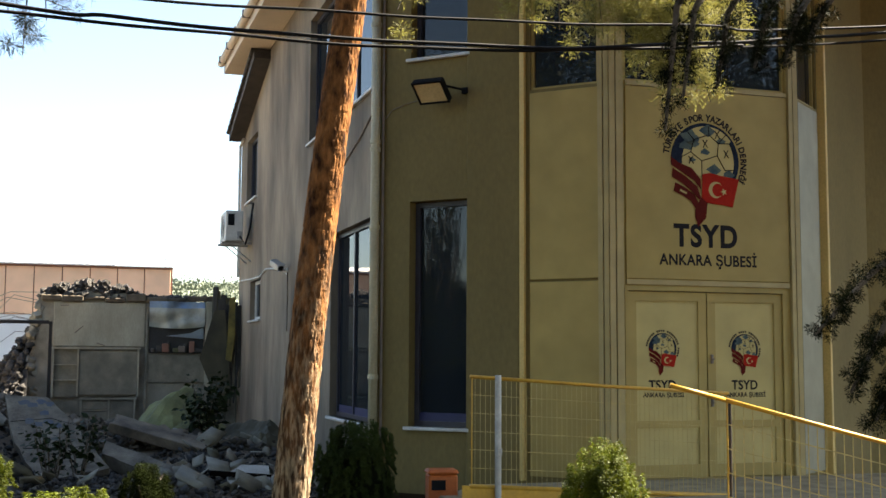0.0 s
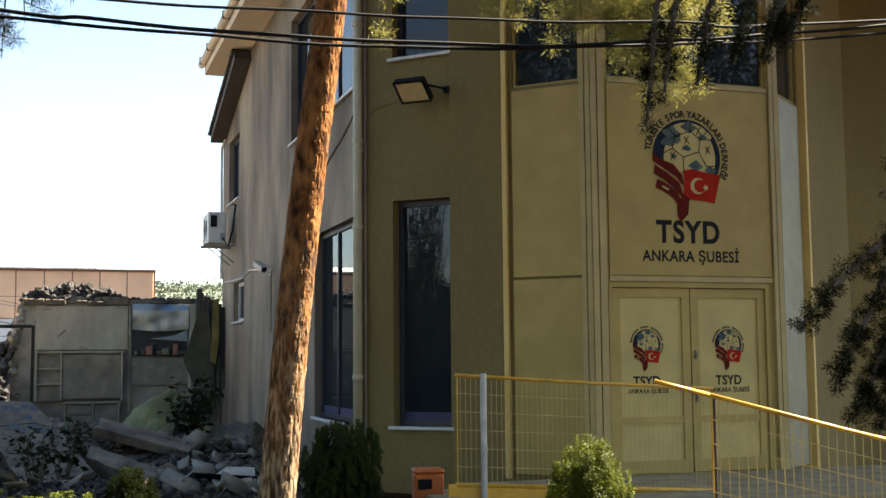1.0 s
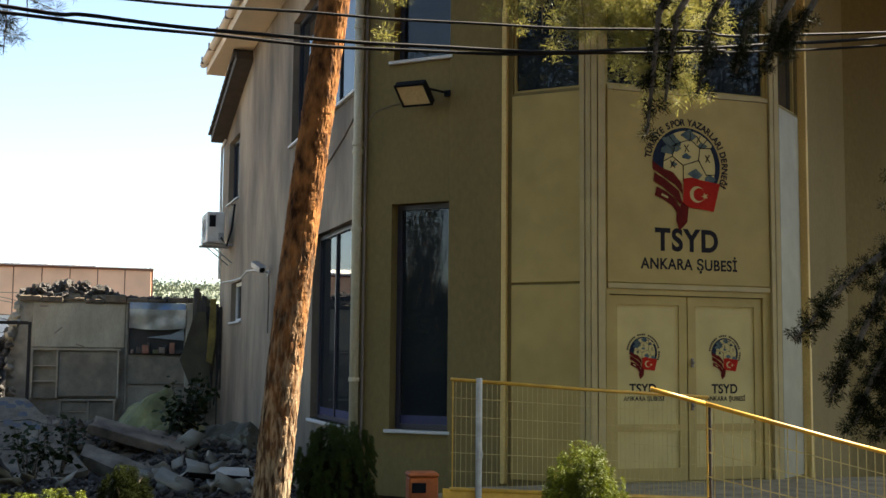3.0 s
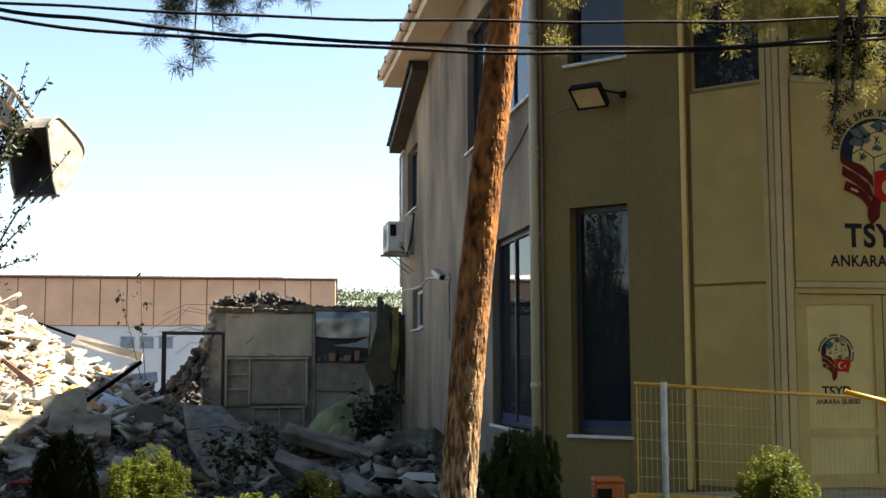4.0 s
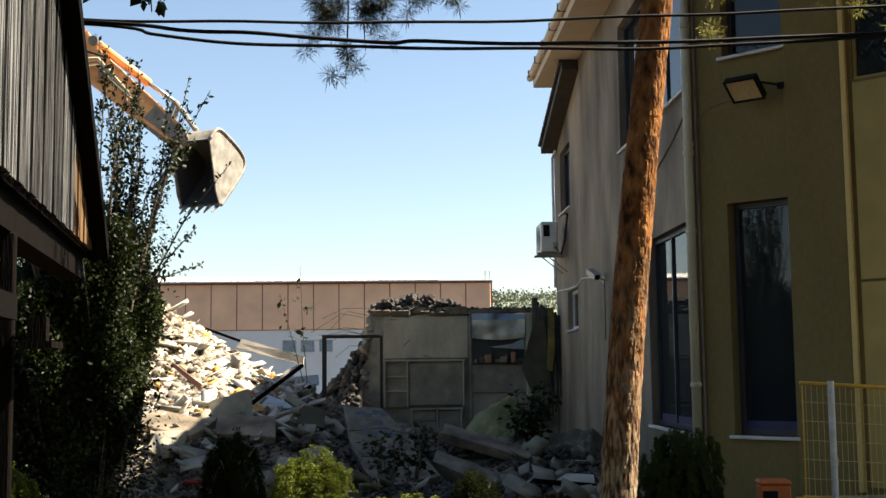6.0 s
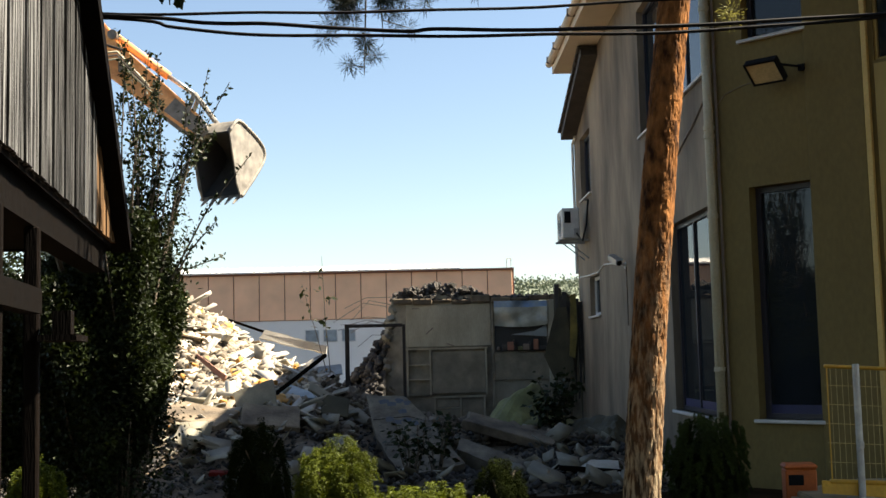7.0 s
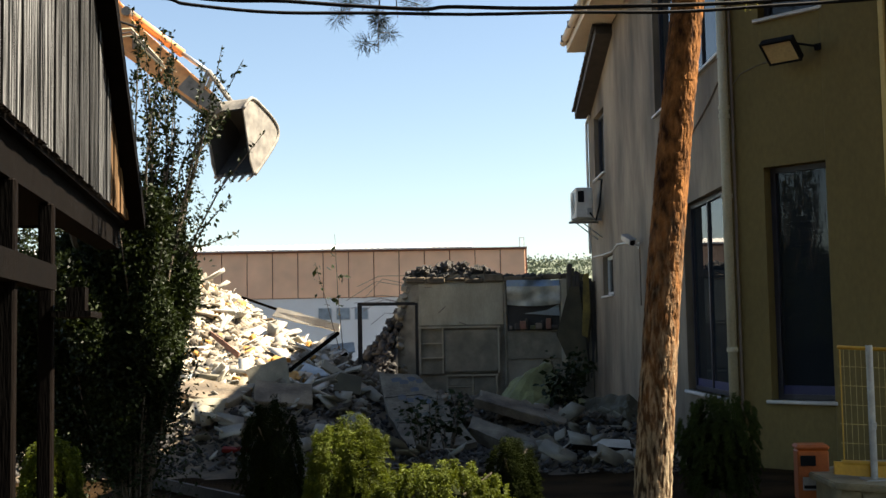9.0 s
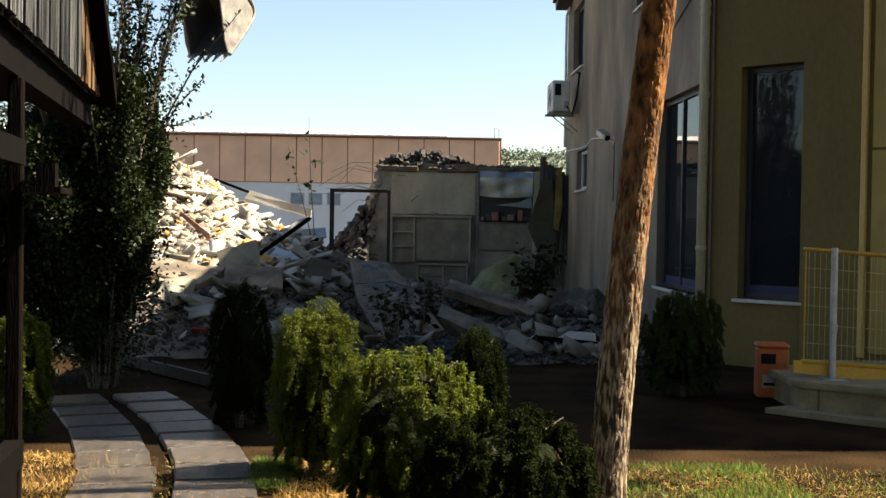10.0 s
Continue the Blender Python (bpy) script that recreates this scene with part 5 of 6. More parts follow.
# ---- wires ----
def wire(label, knots, y, r, seed):
    """An overhead wire through a few heights (x, z), with slight kinks between them."""
    pts = []
    for i in range(len(knots) - 1):
        p0, p1, p2, p3 = knots[max(0, i - 1)], knots[i], knots[i + 1], knots[min(len(knots) - 1, i + 2)]
        for k in range(8):
            q = k / 8
            x, z = (0.5 * (2 * b + (c - a) * q + (2 * a - 5 * b + 4 * c - d) * q * q + (3 * b - a - 3 * c + d) * q ** 3) for a, b, c, d in zip(p0, p1, p2, p3))
            pts.append((x, y + 0.012 * math.sin(3.3 * x + seed), z + 0.003 * math.sin(7.1 * x + seed)))
    pts.append((knots[-1][0], y, knots[-1][1]))
    v, f = tube(pts, r, 6)
    tagged(raw("overhead_wire", v, f, M_BLACK), label, "cable", "overhead wires")


wire("thin black overhead wire", [(-9.0, 3.75), (-4.0, 3.24), (-1.44, 3.072), (-0.55, 3.052), (0.7, 3.064), (1.75, 3.105), (2.93, 3.182), (3.77, 3.253), (9.0, 3.95)], 5.0, 0.0065, 1)
wire("thick twisted black overhead cable", [(-9.0, 3.74), (-4.0, 3.23), (-1.44, 3.064), (-0.91, 3.010), (-0.59, 3.006), (-0.06, 2.962), (0.12, 2.970), (0.70, 2.952), (1.22, 2.966), (2.2, 3.012), (2.92, 3.097), (3.76, 3.215), (9.0, 4.0)], 5.0, 0.0085, 2)
wire("slack black overhead cable", [(-9.0, 3.73), (-4.0, 3.22), (-1.44, 3.056), (-1.03, 3.000), (-0.54, 2.962), (0.44, 2.937), (1.33, 2.950), (2.2, 3.003), (3.08, 3.105), (3.76, 3.180), (9.0, 3.9)], 5.02, 0.0075, 3.4)

# ---- wooden pavilion ----
SHED = Plane(-1.534, 5.87, -math.pi / 2 + 0.149)
SM = SHED.m @ Matrix.Diagonal((1, -1, 1, 1))


def pavilion():
    """u runs back towards the viewer along its boarded gable."""
    t = thing("wooden_pavilion", "wooden garden pavilion with a boarded gable and weathered planks, timbers darkened for shade", "pavilion")
    EZ, PITCH, HALF = 2.15, 0.63, 2.6

    def at(u, z, n=0.0):
        return SM @ Vector((u, n, z))

    nb = 40
    w = 2 * HALF / nb
    for i in range(nb):
        u = i * w
        z1 = EZ + PITCH * (min(u + w / 2, 2 * HALF - u - w / 2))
        if z1 - EZ < 0.03:
            continue
        bm = bmesh.new()
        du = w * 0.5
        za, zb = (z1 - PITCH * du, z1 + PITCH * du) if u + w / 2 < HALF else (z1 + PITCH * du, z1 - PITCH * du)
        g = 0.005
        pts = [(u + g, EZ), (u + w - g, EZ), (u + w - g, zb), (u + g, za)]
        front = [bm.verts.new(at(a, b, -0.02 + 0.006 * (i % 2))) for a, b in pts]
        back = [bm.verts.new(at(a, b, 0.02)) for a, b in pts]
        bm.faces.new(front)
        bm.faces.new(back[::-1])
        for k in range(4):
            bm.faces.new((front[k], back[k], back[(k + 1) % 4], front[(k + 1) % 4]))
        part("plank", bm, M_TANWOOD if i < 6 else M_WOOD, t)
    # roof slopes that overhang the gable
    for side in (0, 1):
        u0 = -0.05 if side == 0 else 2 * HALF + 0.05
        bm = bmesh.new()
        vs = []
        for n in (-0.035, 4.2):
            for dz in (0.0, 0.09):
                vs.append([bm.verts.new(at(u0, EZ - 0.03 + dz, n)), bm.verts.new(at(HALF, EZ + PITCH * HALF + dz, n))])
        a, b, c, d = vs
        for q in ((a[0], a[1], b[1], b[0]), (c[0], d[0], d[1], c[1]), (a[0], c[0], c[1], a[1]), (b[0], b[1], d[1], d[0]), (a[0], b[0], d[0], c[0]), (a[1], c[1], d[1], b[1])):
            bm.faces.new(q)
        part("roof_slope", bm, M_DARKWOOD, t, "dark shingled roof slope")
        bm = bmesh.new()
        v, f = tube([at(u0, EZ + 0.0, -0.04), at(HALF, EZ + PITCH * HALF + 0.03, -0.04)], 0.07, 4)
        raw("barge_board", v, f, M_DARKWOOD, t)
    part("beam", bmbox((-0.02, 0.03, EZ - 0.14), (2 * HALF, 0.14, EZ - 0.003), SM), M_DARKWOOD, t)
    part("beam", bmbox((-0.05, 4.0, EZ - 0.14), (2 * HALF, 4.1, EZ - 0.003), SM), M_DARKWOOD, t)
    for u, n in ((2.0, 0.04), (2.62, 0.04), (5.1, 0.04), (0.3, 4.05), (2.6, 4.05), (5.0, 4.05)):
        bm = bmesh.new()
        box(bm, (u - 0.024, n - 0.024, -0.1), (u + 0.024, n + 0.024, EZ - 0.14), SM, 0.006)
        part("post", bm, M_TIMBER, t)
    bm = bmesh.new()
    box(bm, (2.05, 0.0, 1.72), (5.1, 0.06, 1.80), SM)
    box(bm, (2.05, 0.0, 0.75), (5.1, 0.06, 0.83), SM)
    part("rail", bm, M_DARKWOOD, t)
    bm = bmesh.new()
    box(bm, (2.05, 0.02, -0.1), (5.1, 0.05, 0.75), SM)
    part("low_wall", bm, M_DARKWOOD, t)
    # Back wall added and painted dark for the shadow inside.
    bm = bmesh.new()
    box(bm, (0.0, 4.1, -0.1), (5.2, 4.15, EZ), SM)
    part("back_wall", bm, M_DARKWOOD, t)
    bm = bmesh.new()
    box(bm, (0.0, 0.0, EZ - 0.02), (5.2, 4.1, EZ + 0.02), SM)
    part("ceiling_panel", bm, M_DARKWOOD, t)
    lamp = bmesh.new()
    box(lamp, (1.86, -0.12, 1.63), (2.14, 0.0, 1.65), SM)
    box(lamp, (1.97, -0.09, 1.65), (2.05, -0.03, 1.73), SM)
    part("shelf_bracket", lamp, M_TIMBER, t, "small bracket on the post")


pavilion()


# ---- the demolition site ----
def mound(x, y):
    """Height of the rubble over the ground."""
    a = 3.0 * math.exp(-(((x + 6.0) / 2.9) ** 2 + ((y - 25.5) / 4.6) ** 2))
    b = 1.0 * math.exp(-(((x + 2.4) / 2.4) ** 2 + ((y - 21.0) / 4.5) ** 2))
    c = 0.38 * math.exp(-(((x - 1.6) / 2.2) ** 2 + ((y - 18.5) / 3.0) ** 2))
    d = 0.35 * math.exp(-(((x + 3.0) / 3.2) ** 2 + ((y - 16.2) / 2.4) ** 2))
    low = 1.0 - 0.92 * math.exp(-(((x - 0.35) / 1.15) ** 4 + ((y - 15.9) / 1.5) ** 4)) if y < 19 else 1.0
    return (a + b + 0.8 * c + d) * low


def chunk(rng, flat=1.0, narrow=1.0):
    """A broken lump: an uneven box."""
    s = np.array([[-1, -1, -1], [1, -1, -1], [1, 1, -1], [-1, 1, -1], [-1, -1, 1], [1, -1, 1], [1, 1, 1], [-1, 1, 1]], float) * 0.5
    s *= rng.uniform(0.55, 1.25, (8, 3))
    s[:, 2] *= flat
    s[:, 1] *= narrow
    return s


CF = np.array([[0, 2, 1], [0, 3, 2], [4, 5, 6], [4, 6, 7], [0, 1, 5], [0, 5, 4], [1, 2, 6], [1, 6, 5], [2, 3, 7], [2, 7, 6], [3, 0, 4], [3, 4, 7]])


def scatter(name, label, region, count, size, material, seed, flat=0.6, lift=0.0, test=None, narrow=1.0):
    rng = np.random.default_rng(seed)
    vs, fs = [], []
    made = 0
    while made < count:
        x, y = rng.uniform(region[0], region[1]), rng.uniform(region[2], region[3])
        if test and not test(x, y):
            made += 0.2
            continue
        made += 1
        sz = min(size * rng.lognormal(0, 0.5), size * 2.6)
        m = Euler(rng.uniform(-0.8, 0.8, 3) * np.array([1, 1, 4])).to_matrix()
        pts = chunk(rng, flat * rng.uniform(0.4, 1.2), narrow) * sz
        pts = pts @ np.array(m).T + np.array([x, y, mound(x, y) + sz * 0.12 + lift])
        fs.append(CF + len(vs) * 8)
        vs.append(pts)
    ob = fast(name, np.concatenate(vs), np.concatenate(fs), material)
    tagged(ob, label, "rubble", "", "stuff")


def rubble_base():
    vs, fs = [], []
    nx, ny = 70, 64
    for j in range(ny + 1):
        for i in range(nx + 1):
            x, y = -14 + 17.4 * i / nx, 13.2 + 21.0 * j / ny
            edge = min(1.0, j / 6)
            z = mound(x, y) * edge + (0.22 if y > 17.8 or x < -1.2 else 0.05) * noise.noise((x * 1.7, y * 1.7, 3)) * edge + 0.07 * noise.noise((x * 5, y * 5, 7)) - 0.05
            vs.append((x, y, z))
    for j in range(ny):
        for i in range(nx):
            a = j * (nx + 1) + i
            fs.append((a, a + 1, a + nx + 2, a + nx + 1))
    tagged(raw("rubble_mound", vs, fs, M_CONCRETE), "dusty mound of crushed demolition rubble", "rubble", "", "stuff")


rubble_base()
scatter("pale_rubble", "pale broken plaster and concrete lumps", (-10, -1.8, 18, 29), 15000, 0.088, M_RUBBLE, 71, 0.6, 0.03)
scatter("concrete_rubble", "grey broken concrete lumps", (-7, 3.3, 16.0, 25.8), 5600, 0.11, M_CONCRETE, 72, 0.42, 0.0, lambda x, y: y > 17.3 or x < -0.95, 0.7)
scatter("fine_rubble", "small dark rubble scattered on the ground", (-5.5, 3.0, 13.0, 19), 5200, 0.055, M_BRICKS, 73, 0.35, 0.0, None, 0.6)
scatter("flat_debris", "torn boards and sheets lying on the rubble", (-5.5, 3.0, 13.4, 19), 230, 0.20, M_CAB, 77, 0.06, 0.04, lambda x, y: x < -0.9 or y < 15.2 or x > 1.6, 0.7)
scatter("splinters", "pale splinters, boards and laths in the rubble", (-9, -1.5, 16, 28), 800, 0.30, M_BOARD, 75, 0.07, 0.05, None, 0.26)
scatter("coloured_scraps", "yellowed scraps of panel and brick in the rubble", (-7, -1.8, 16, 25), 260, 0.20, M_DEBRIS, 79, 0.10, 0.06, None, 0.5)


def brick_heap():
    """Dark crushed masonry heaped behind the torn edge of the wall."""
    rng = np.random.default_rng(78)
    vs, fs = [], []
    for i in range(2600):
        x, y = -0.6 - rng.gamma(1.5, 0.55), rng.uniform(25.2, 27.6)
        h = 2.40 * math.exp(-max(0.0, -0.75 - x) / 1.15) * math.exp(-((y - 26.7) / 1.3) ** 2)
        if y < 26.05 and x > -0.9:
            continue
        sz = min(0.10 * rng.lognormal(0, 0.4), 0.22)
        m = np.array(Euler(rng.uniform(-0.9, 0.9, 3) * np.array([1, 1, 4])).to_matrix())
        fs.append(CF + len(vs) * 8)
        vs.append(chunk(rng, 0.7, 0.8) * sz @ m.T + np.array([x, y, max(mound(x, y), h * rng.uniform(0.55, 1.0))]))
    tagged(fast("brick_heap", np.concatenate(vs), np.concatenate(fs), M_BRICKS), "dark crushed masonry heaped against the torn wall", "rubble", "", "stuff")
    nx, ny = 24, 16
    gv, gf = [], []
    for j in range(ny + 1):
        for i in range(nx + 1):
            x, y = -5.0 + 4.2 * i / nx, 25.4 + 2.4 * j / ny
            gv.append((x, y, 2.2 * math.exp(-max(0.0, -0.75 - x) / 1.15) * math.exp(-((y - 26.7) / 1.3) ** 2) - 0.10 + 0.06 * noise.noise((x * 4, y * 4, 1))))
    for j in range(ny):
        for i in range(nx):
            a = j * (nx + 1) + i
            gf.append((a, a + 1, a + nx + 2, a + nx + 1))
    tagged(raw("brick_dust", gv, gf, M_BRICKS), "dark dust and fines under the heaped bricks", "rubble", "", "stuff")


brick_heap()


def loose(name, label, category, x, y, w, d, h, rx, ry, rz, material, lift=0.0, z=None):
    """A broken sheet or slab with chipped outline lying on the rubble."""
    rng = random.Random(name + label + str(x))
    outline = []
    for cx, cy in ((-1, -1), (0, -1.04), (1, -1), (1.03, 0), (1, 1), (0.1, 0.97), (-1, 1), (-0.97, -0.1)):
        outline.append((cx * w / 2 * rng.uniform(0.9, 1.05), cy * d / 2 * rng.uniform(0.9, 1.05)))
    bm = bmesh.new()
    prism(bm, outline, Matrix.Translation((0, 0, -h / 2)), h)
    bmesh.ops.bevel(bm, geom=bm.edges[:], offset=min(0.012, h * 0.2), segments=1, affect="EDGES")
    ob = finish(name, bm, material)
    ob.matrix_world = pose(x, y, (mound(x, y) if z is None else z) + lift, rx, ry, rz)
    return tagged(ob, label, category, "debris of the demolished house")


def sheet(name, label, category, corners, h, material, cracks=()):
    """A broken flat piece between corner points that lie in one plane, h thick."""
    p = [Vector(c) for c in corners]
    n = Vector((0, 0, 0))
    for a, b in zip(p, p[1:] + p[:1]):
        n += a.cross(b)
    n.normalize()
    if n.y > 0:
        n = -n
    rng = random.Random(name + str(corners[0]))
    edge = []
    for a, b in zip(p, p[1:] + p[:1]):
        k = max(2, int((b - a).length / 0.14))
        for i in range(k):
            q = a.lerp(b, i / k)
            edge.append(q + ((b - a).normalized().cross(n)) * (rng.uniform(-0.014, 0.014) if i else 0))
    bm = bmesh.new()
    front = [bm.verts.new(q) for q in edge]
    back = [bm.verts.new(q - n * h) for q in edge]
    bm.faces.new(front)
    bm.faces.new(back[::-1])
    for i in range(len(edge)):
        j = (i + 1) % len(edge)
        bm.faces.new((front[i], back[i], back[j], front[j]))
    ob = tagged(finish(name, bm, material), label, category, "debris of the demolished house")
    for pts, r, mt, nm in cracks:
        v, f = tube([Vector(q) + n * 0.002 for q in pts], r, 4)
        raw(nm, v, f, mt, ob)
    return ob


sheet("broken_panel", "grey square panel standing tilted in the rubble", "panel", [(-2.72, 17.0, 1.11), (-2.15, 17.0, 1.29), (-2.01, 16.8, 0.70), (-2.60, 16.8, 0.64)], 0.06, M_CAB)
loose("timber_beam", "long dark timber leaning out of the rubble", "beam", -1.77, 17.2, 0.95, 0.06, 0.06, 0, -36.5, 0, M_DARKWOOD, 0, 1.34)
sheet("roof_beam", "long pale yellowish lintel sticking out of the rubble", "beam", [(-3.38, 24.6, 2.03), (-3.26, 24.65, 2.21), (-1.97, 24.6, 1.83), (-1.99, 24.6, 1.67)], 0.14, M_BOARD)
sheet("blue_sheet", "pale blue-white sheet lying on the rubble", "sheet", [(-3.70, 17.9, 1.06), (-3.05, 17.5, 0.80), (-3.66, 17.0, 0.60)], 0.03, M_BLUEBOARD)
sheet("blue_sheet", "pale blue-white sheet lying on the rubble", "sheet", [(-2.16, 18.9, 1.18), (-1.64, 18.5, 1.03), (-1.68, 18.3, 0.96), (-2.26, 18.2, 0.98)], 0.03, M_BLUEBOARD)
loose("blue_sheet", "small pale blue sheet among the bricks", "sheet", -1.9, 23.2, 0.7, 0.3, 0.03, 40, -5, 10, M_BLUEBOARD, 0.25)
sheet("orange_board", "rusty orange board stuck in the rubble", "board", [(-3.84, 20.0, 1.64), (-3.80, 20.0, 1.70), (-3.28, 19.8, 1.33), (-3.32, 19.8, 1.24)], 0.05, M_TILE)
painted = sheet("painted_slab", "large fallen plaster slab with blue paint blotches, leaning on the rubble", "slab", [(-0.80, 16.94, 1.03), (-0.26, 16.90, 1.00), (0.0, 16.55, 0.77), (0.535, 15.62, 0.15), (-0.29, 15.42, 0.015), (-0.635, 16.10, 0.463)], 0.10, M_SLABGREY, [
    ([(-0.70, 16.45, 0.70), (-0.2, 16.5, 0.735), (0.1, 16.38, 0.65)], 0.006, M_BLACK, "crack"),
    ([(-0.52, 15.98, 0.387), (-0.05, 15.96, 0.373), (0.25, 16.0, 0.40)], 0.006, M_BLACK, "crack")])
for i, (x, z) in enumerate(((-0.56, 0.93), (-0.45, 0.90), (-0.33, 0.94), (-0.22, 0.91), (-0.47, 0.70), (-0.36, 0.66), (-0.24, 0.69), (-0.13, 0.64), (-0.30, 0.80))):
    rr = random.Random(500 + i)
    bm = bmesh.new()
    ring = [bm.verts.new(Vector((x, 15.395 + 1.5 * z, z + 0.006)) + rr.uniform(0.035, 0.075) * (Vector((1.25, 0, 0)) * math.cos(k * 0.7) + Vector((0, 0.832, 0.555)) * math.sin(k * 0.7))) for k in range(9)]
    bm.faces.new(ring)
    part("paint_blotch", bm, M_BLUEPAINT, painted, "faded blue paint")
sheet("fallen_beam", "long fallen concrete beam lying askew on the ground", "beam", [(0.50, 16.2, 0.45), (1.45, 15.45, 0.12), (1.36, 15.2, -0.02), (0.44, 15.95, 0.31)], 0.2, M_SLABGREY)
sheet("white_board", "pale broken board leaning by the office wall", "board", [(1.835, 14.29, 0.176), (2.03, 14.47, 0.258), (2.36, 14.43, 0.242), (2.30, 13.94, 0.015), (1.84, 13.94, 0.015)], 0.04, M_BOARD)
loose("plaster_slab", "fallen plaster slab lying in the shade", "slab", 1.35, 17.4, 1.5, 0.5, 0.14, 12, 16, -10, M_CONCRETE, 0.12)
loose("concrete_block", "pale broken concrete block lying on the ground", "block", -2.87, 15.5, 0.42, 0.34, 0.22, 6, -4, 12, M_CAB, 0.0, 0.22)
loose("plaster_slab", "tilted concrete slab among the debris", "slab", -3.9, 16.6, 0.9, 0.6, 0.12, 24, -12, 30, M_CONCRETE, 0.15)
loose("plaster_slab", "tilted concrete slab among the debris", "slab", -3.1, 16.3, 1.0, 0.6, 0.14, 18, 10, -20, M_CONCRETE, 0.12)
loose("plaster_slab", "tilted concrete slab among the debris", "slab", -2.1, 16.2, 0.8, 0.55, 0.10, 30, 5, 8, M_CONCRETE, 0.12)
loose("grey_board", "grey board slanting down the rubble", "board", -1.35, 18.0, 0.9, 0.22, 0.04, 35, 32, 10, M_CAB, 0.18)
loose("dark_board", "dark broken board beside the foam block", "board", -1.3, 17.6, 0.42, 0.35, 0.05, 55, 12, 8, M_KHAKI, 0.15)


def crumpled(name, label, category, x, y, rx, ry, h, material, seed):
    """A crumpled heap of sheeting."""
    vs, fs, n = [], [], 18
    for j in range(n + 1):
        for i in range(n + 1):
            u, w = i / n * 2 - 1, j / n * 2 - 1
            d = max(0.0, 1 - (u * u + w * w) ** 0.5)
            z = h * d ** 0.7 * (0.85 + 0.45 * noise.noise((u * 2.2 + seed, w * 2.2, 0))) + 0.06 * noise.noise((u * 7, w * 7, seed)) - 0.02
            vs.append((x + rx * u, y + ry * w, mound(x, y) * 0.6 + z))
    for j in range(n):
        for i in range(n):
            a = j * (n + 1) + i
            fs.append((a, a + 1, a + n + 2, a + n + 1))
    tagged(raw(name, vs, fs, material), label, category, "debris of the demolished house")


crumpled("green_sheet", "crumpled yellow-green sheeting heaped on the rubble", "sheet", 1.70, 19.6, 1.0, 0.7, 0.95, M_MOSS, 3)
crumpled("grey_sheet", "crumpled dark grey sheeting in the rubble", "sheet", 0.75, 19.0, 0.6, 0.5, 0.35, M_KHAKI, 5)
crumpled("dark_sheet", "dark crumpled sheeting by the office wall", "sheet", 2.75, 18.5, 0.7, 1.2, 0.55, M_KHAKI, 8)
loose("foam_block", "torn orange foam block in the rubble", "foam", -0.93, 18.0, 0.36, 0.28, 0.12, 62, 24, 6, M_DEBRIS, 0, 0.47)
loose("dark_box", "dark broken box among the debris", "box", -3.60, 15.5, 0.42, 0.32, 0.24, 18, 14, 25, M_BLACK, 0, 0.30)
loose("red_rag", "dull maroon rag on the rubble edge", "cloth", -2.35, 13.9, 0.3, 0.16, 0.05, 6, 4, 8, M_MAROON, 0.04)
for i in range(26):
    rr = random.Random(300 + i)
    x, y = rr.uniform(-6.5, -1.2), rr.uniform(14.6, 24.5)
    loose("debris_board", "broken pale board lying in the rubble", "board", x, y, rr.uniform(0.3, 0.7), rr.uniform(0.18, 0.4), rr.uniform(0.025, 0.08), rr.uniform(-15, 45), rr.uniform(-25, 25), rr.uniform(0, 180), [M_BOARD, M_CONCRETE, M_RUIN, M_CAB][i % 4], 0.10)
for i, (x, y, z, L, a, b) in enumerate(((-2.05, 21.2, 0.95, 1.15, 33, 10), (-3.2, 19.0, 0.75, 1.2, 6, -30), (1.9, 14.6, 0.12, 1.1, 8, 20), (2.1, 14.2, 0.15, 1.0, -6, 8), (-3.5, 26.2, 2.2, 2.0, -20, 5), (-1.6, 19.4, 0.55, 0.9, -18, 30))):
    t = bmbox((-L / 2, -0.04, -0.03), (L / 2, 0.04, 0.03), None, 0.006)
    ob = finish("timber_beam", t, M_DARKWOOD if i in (0, 1) else M_TIMBER)
    ob.matrix_world = pose(x, y, z, 0, -a, b)
    tagged(ob, "splintered timber beam sticking out of the rubble", "beam", "loose timbers")


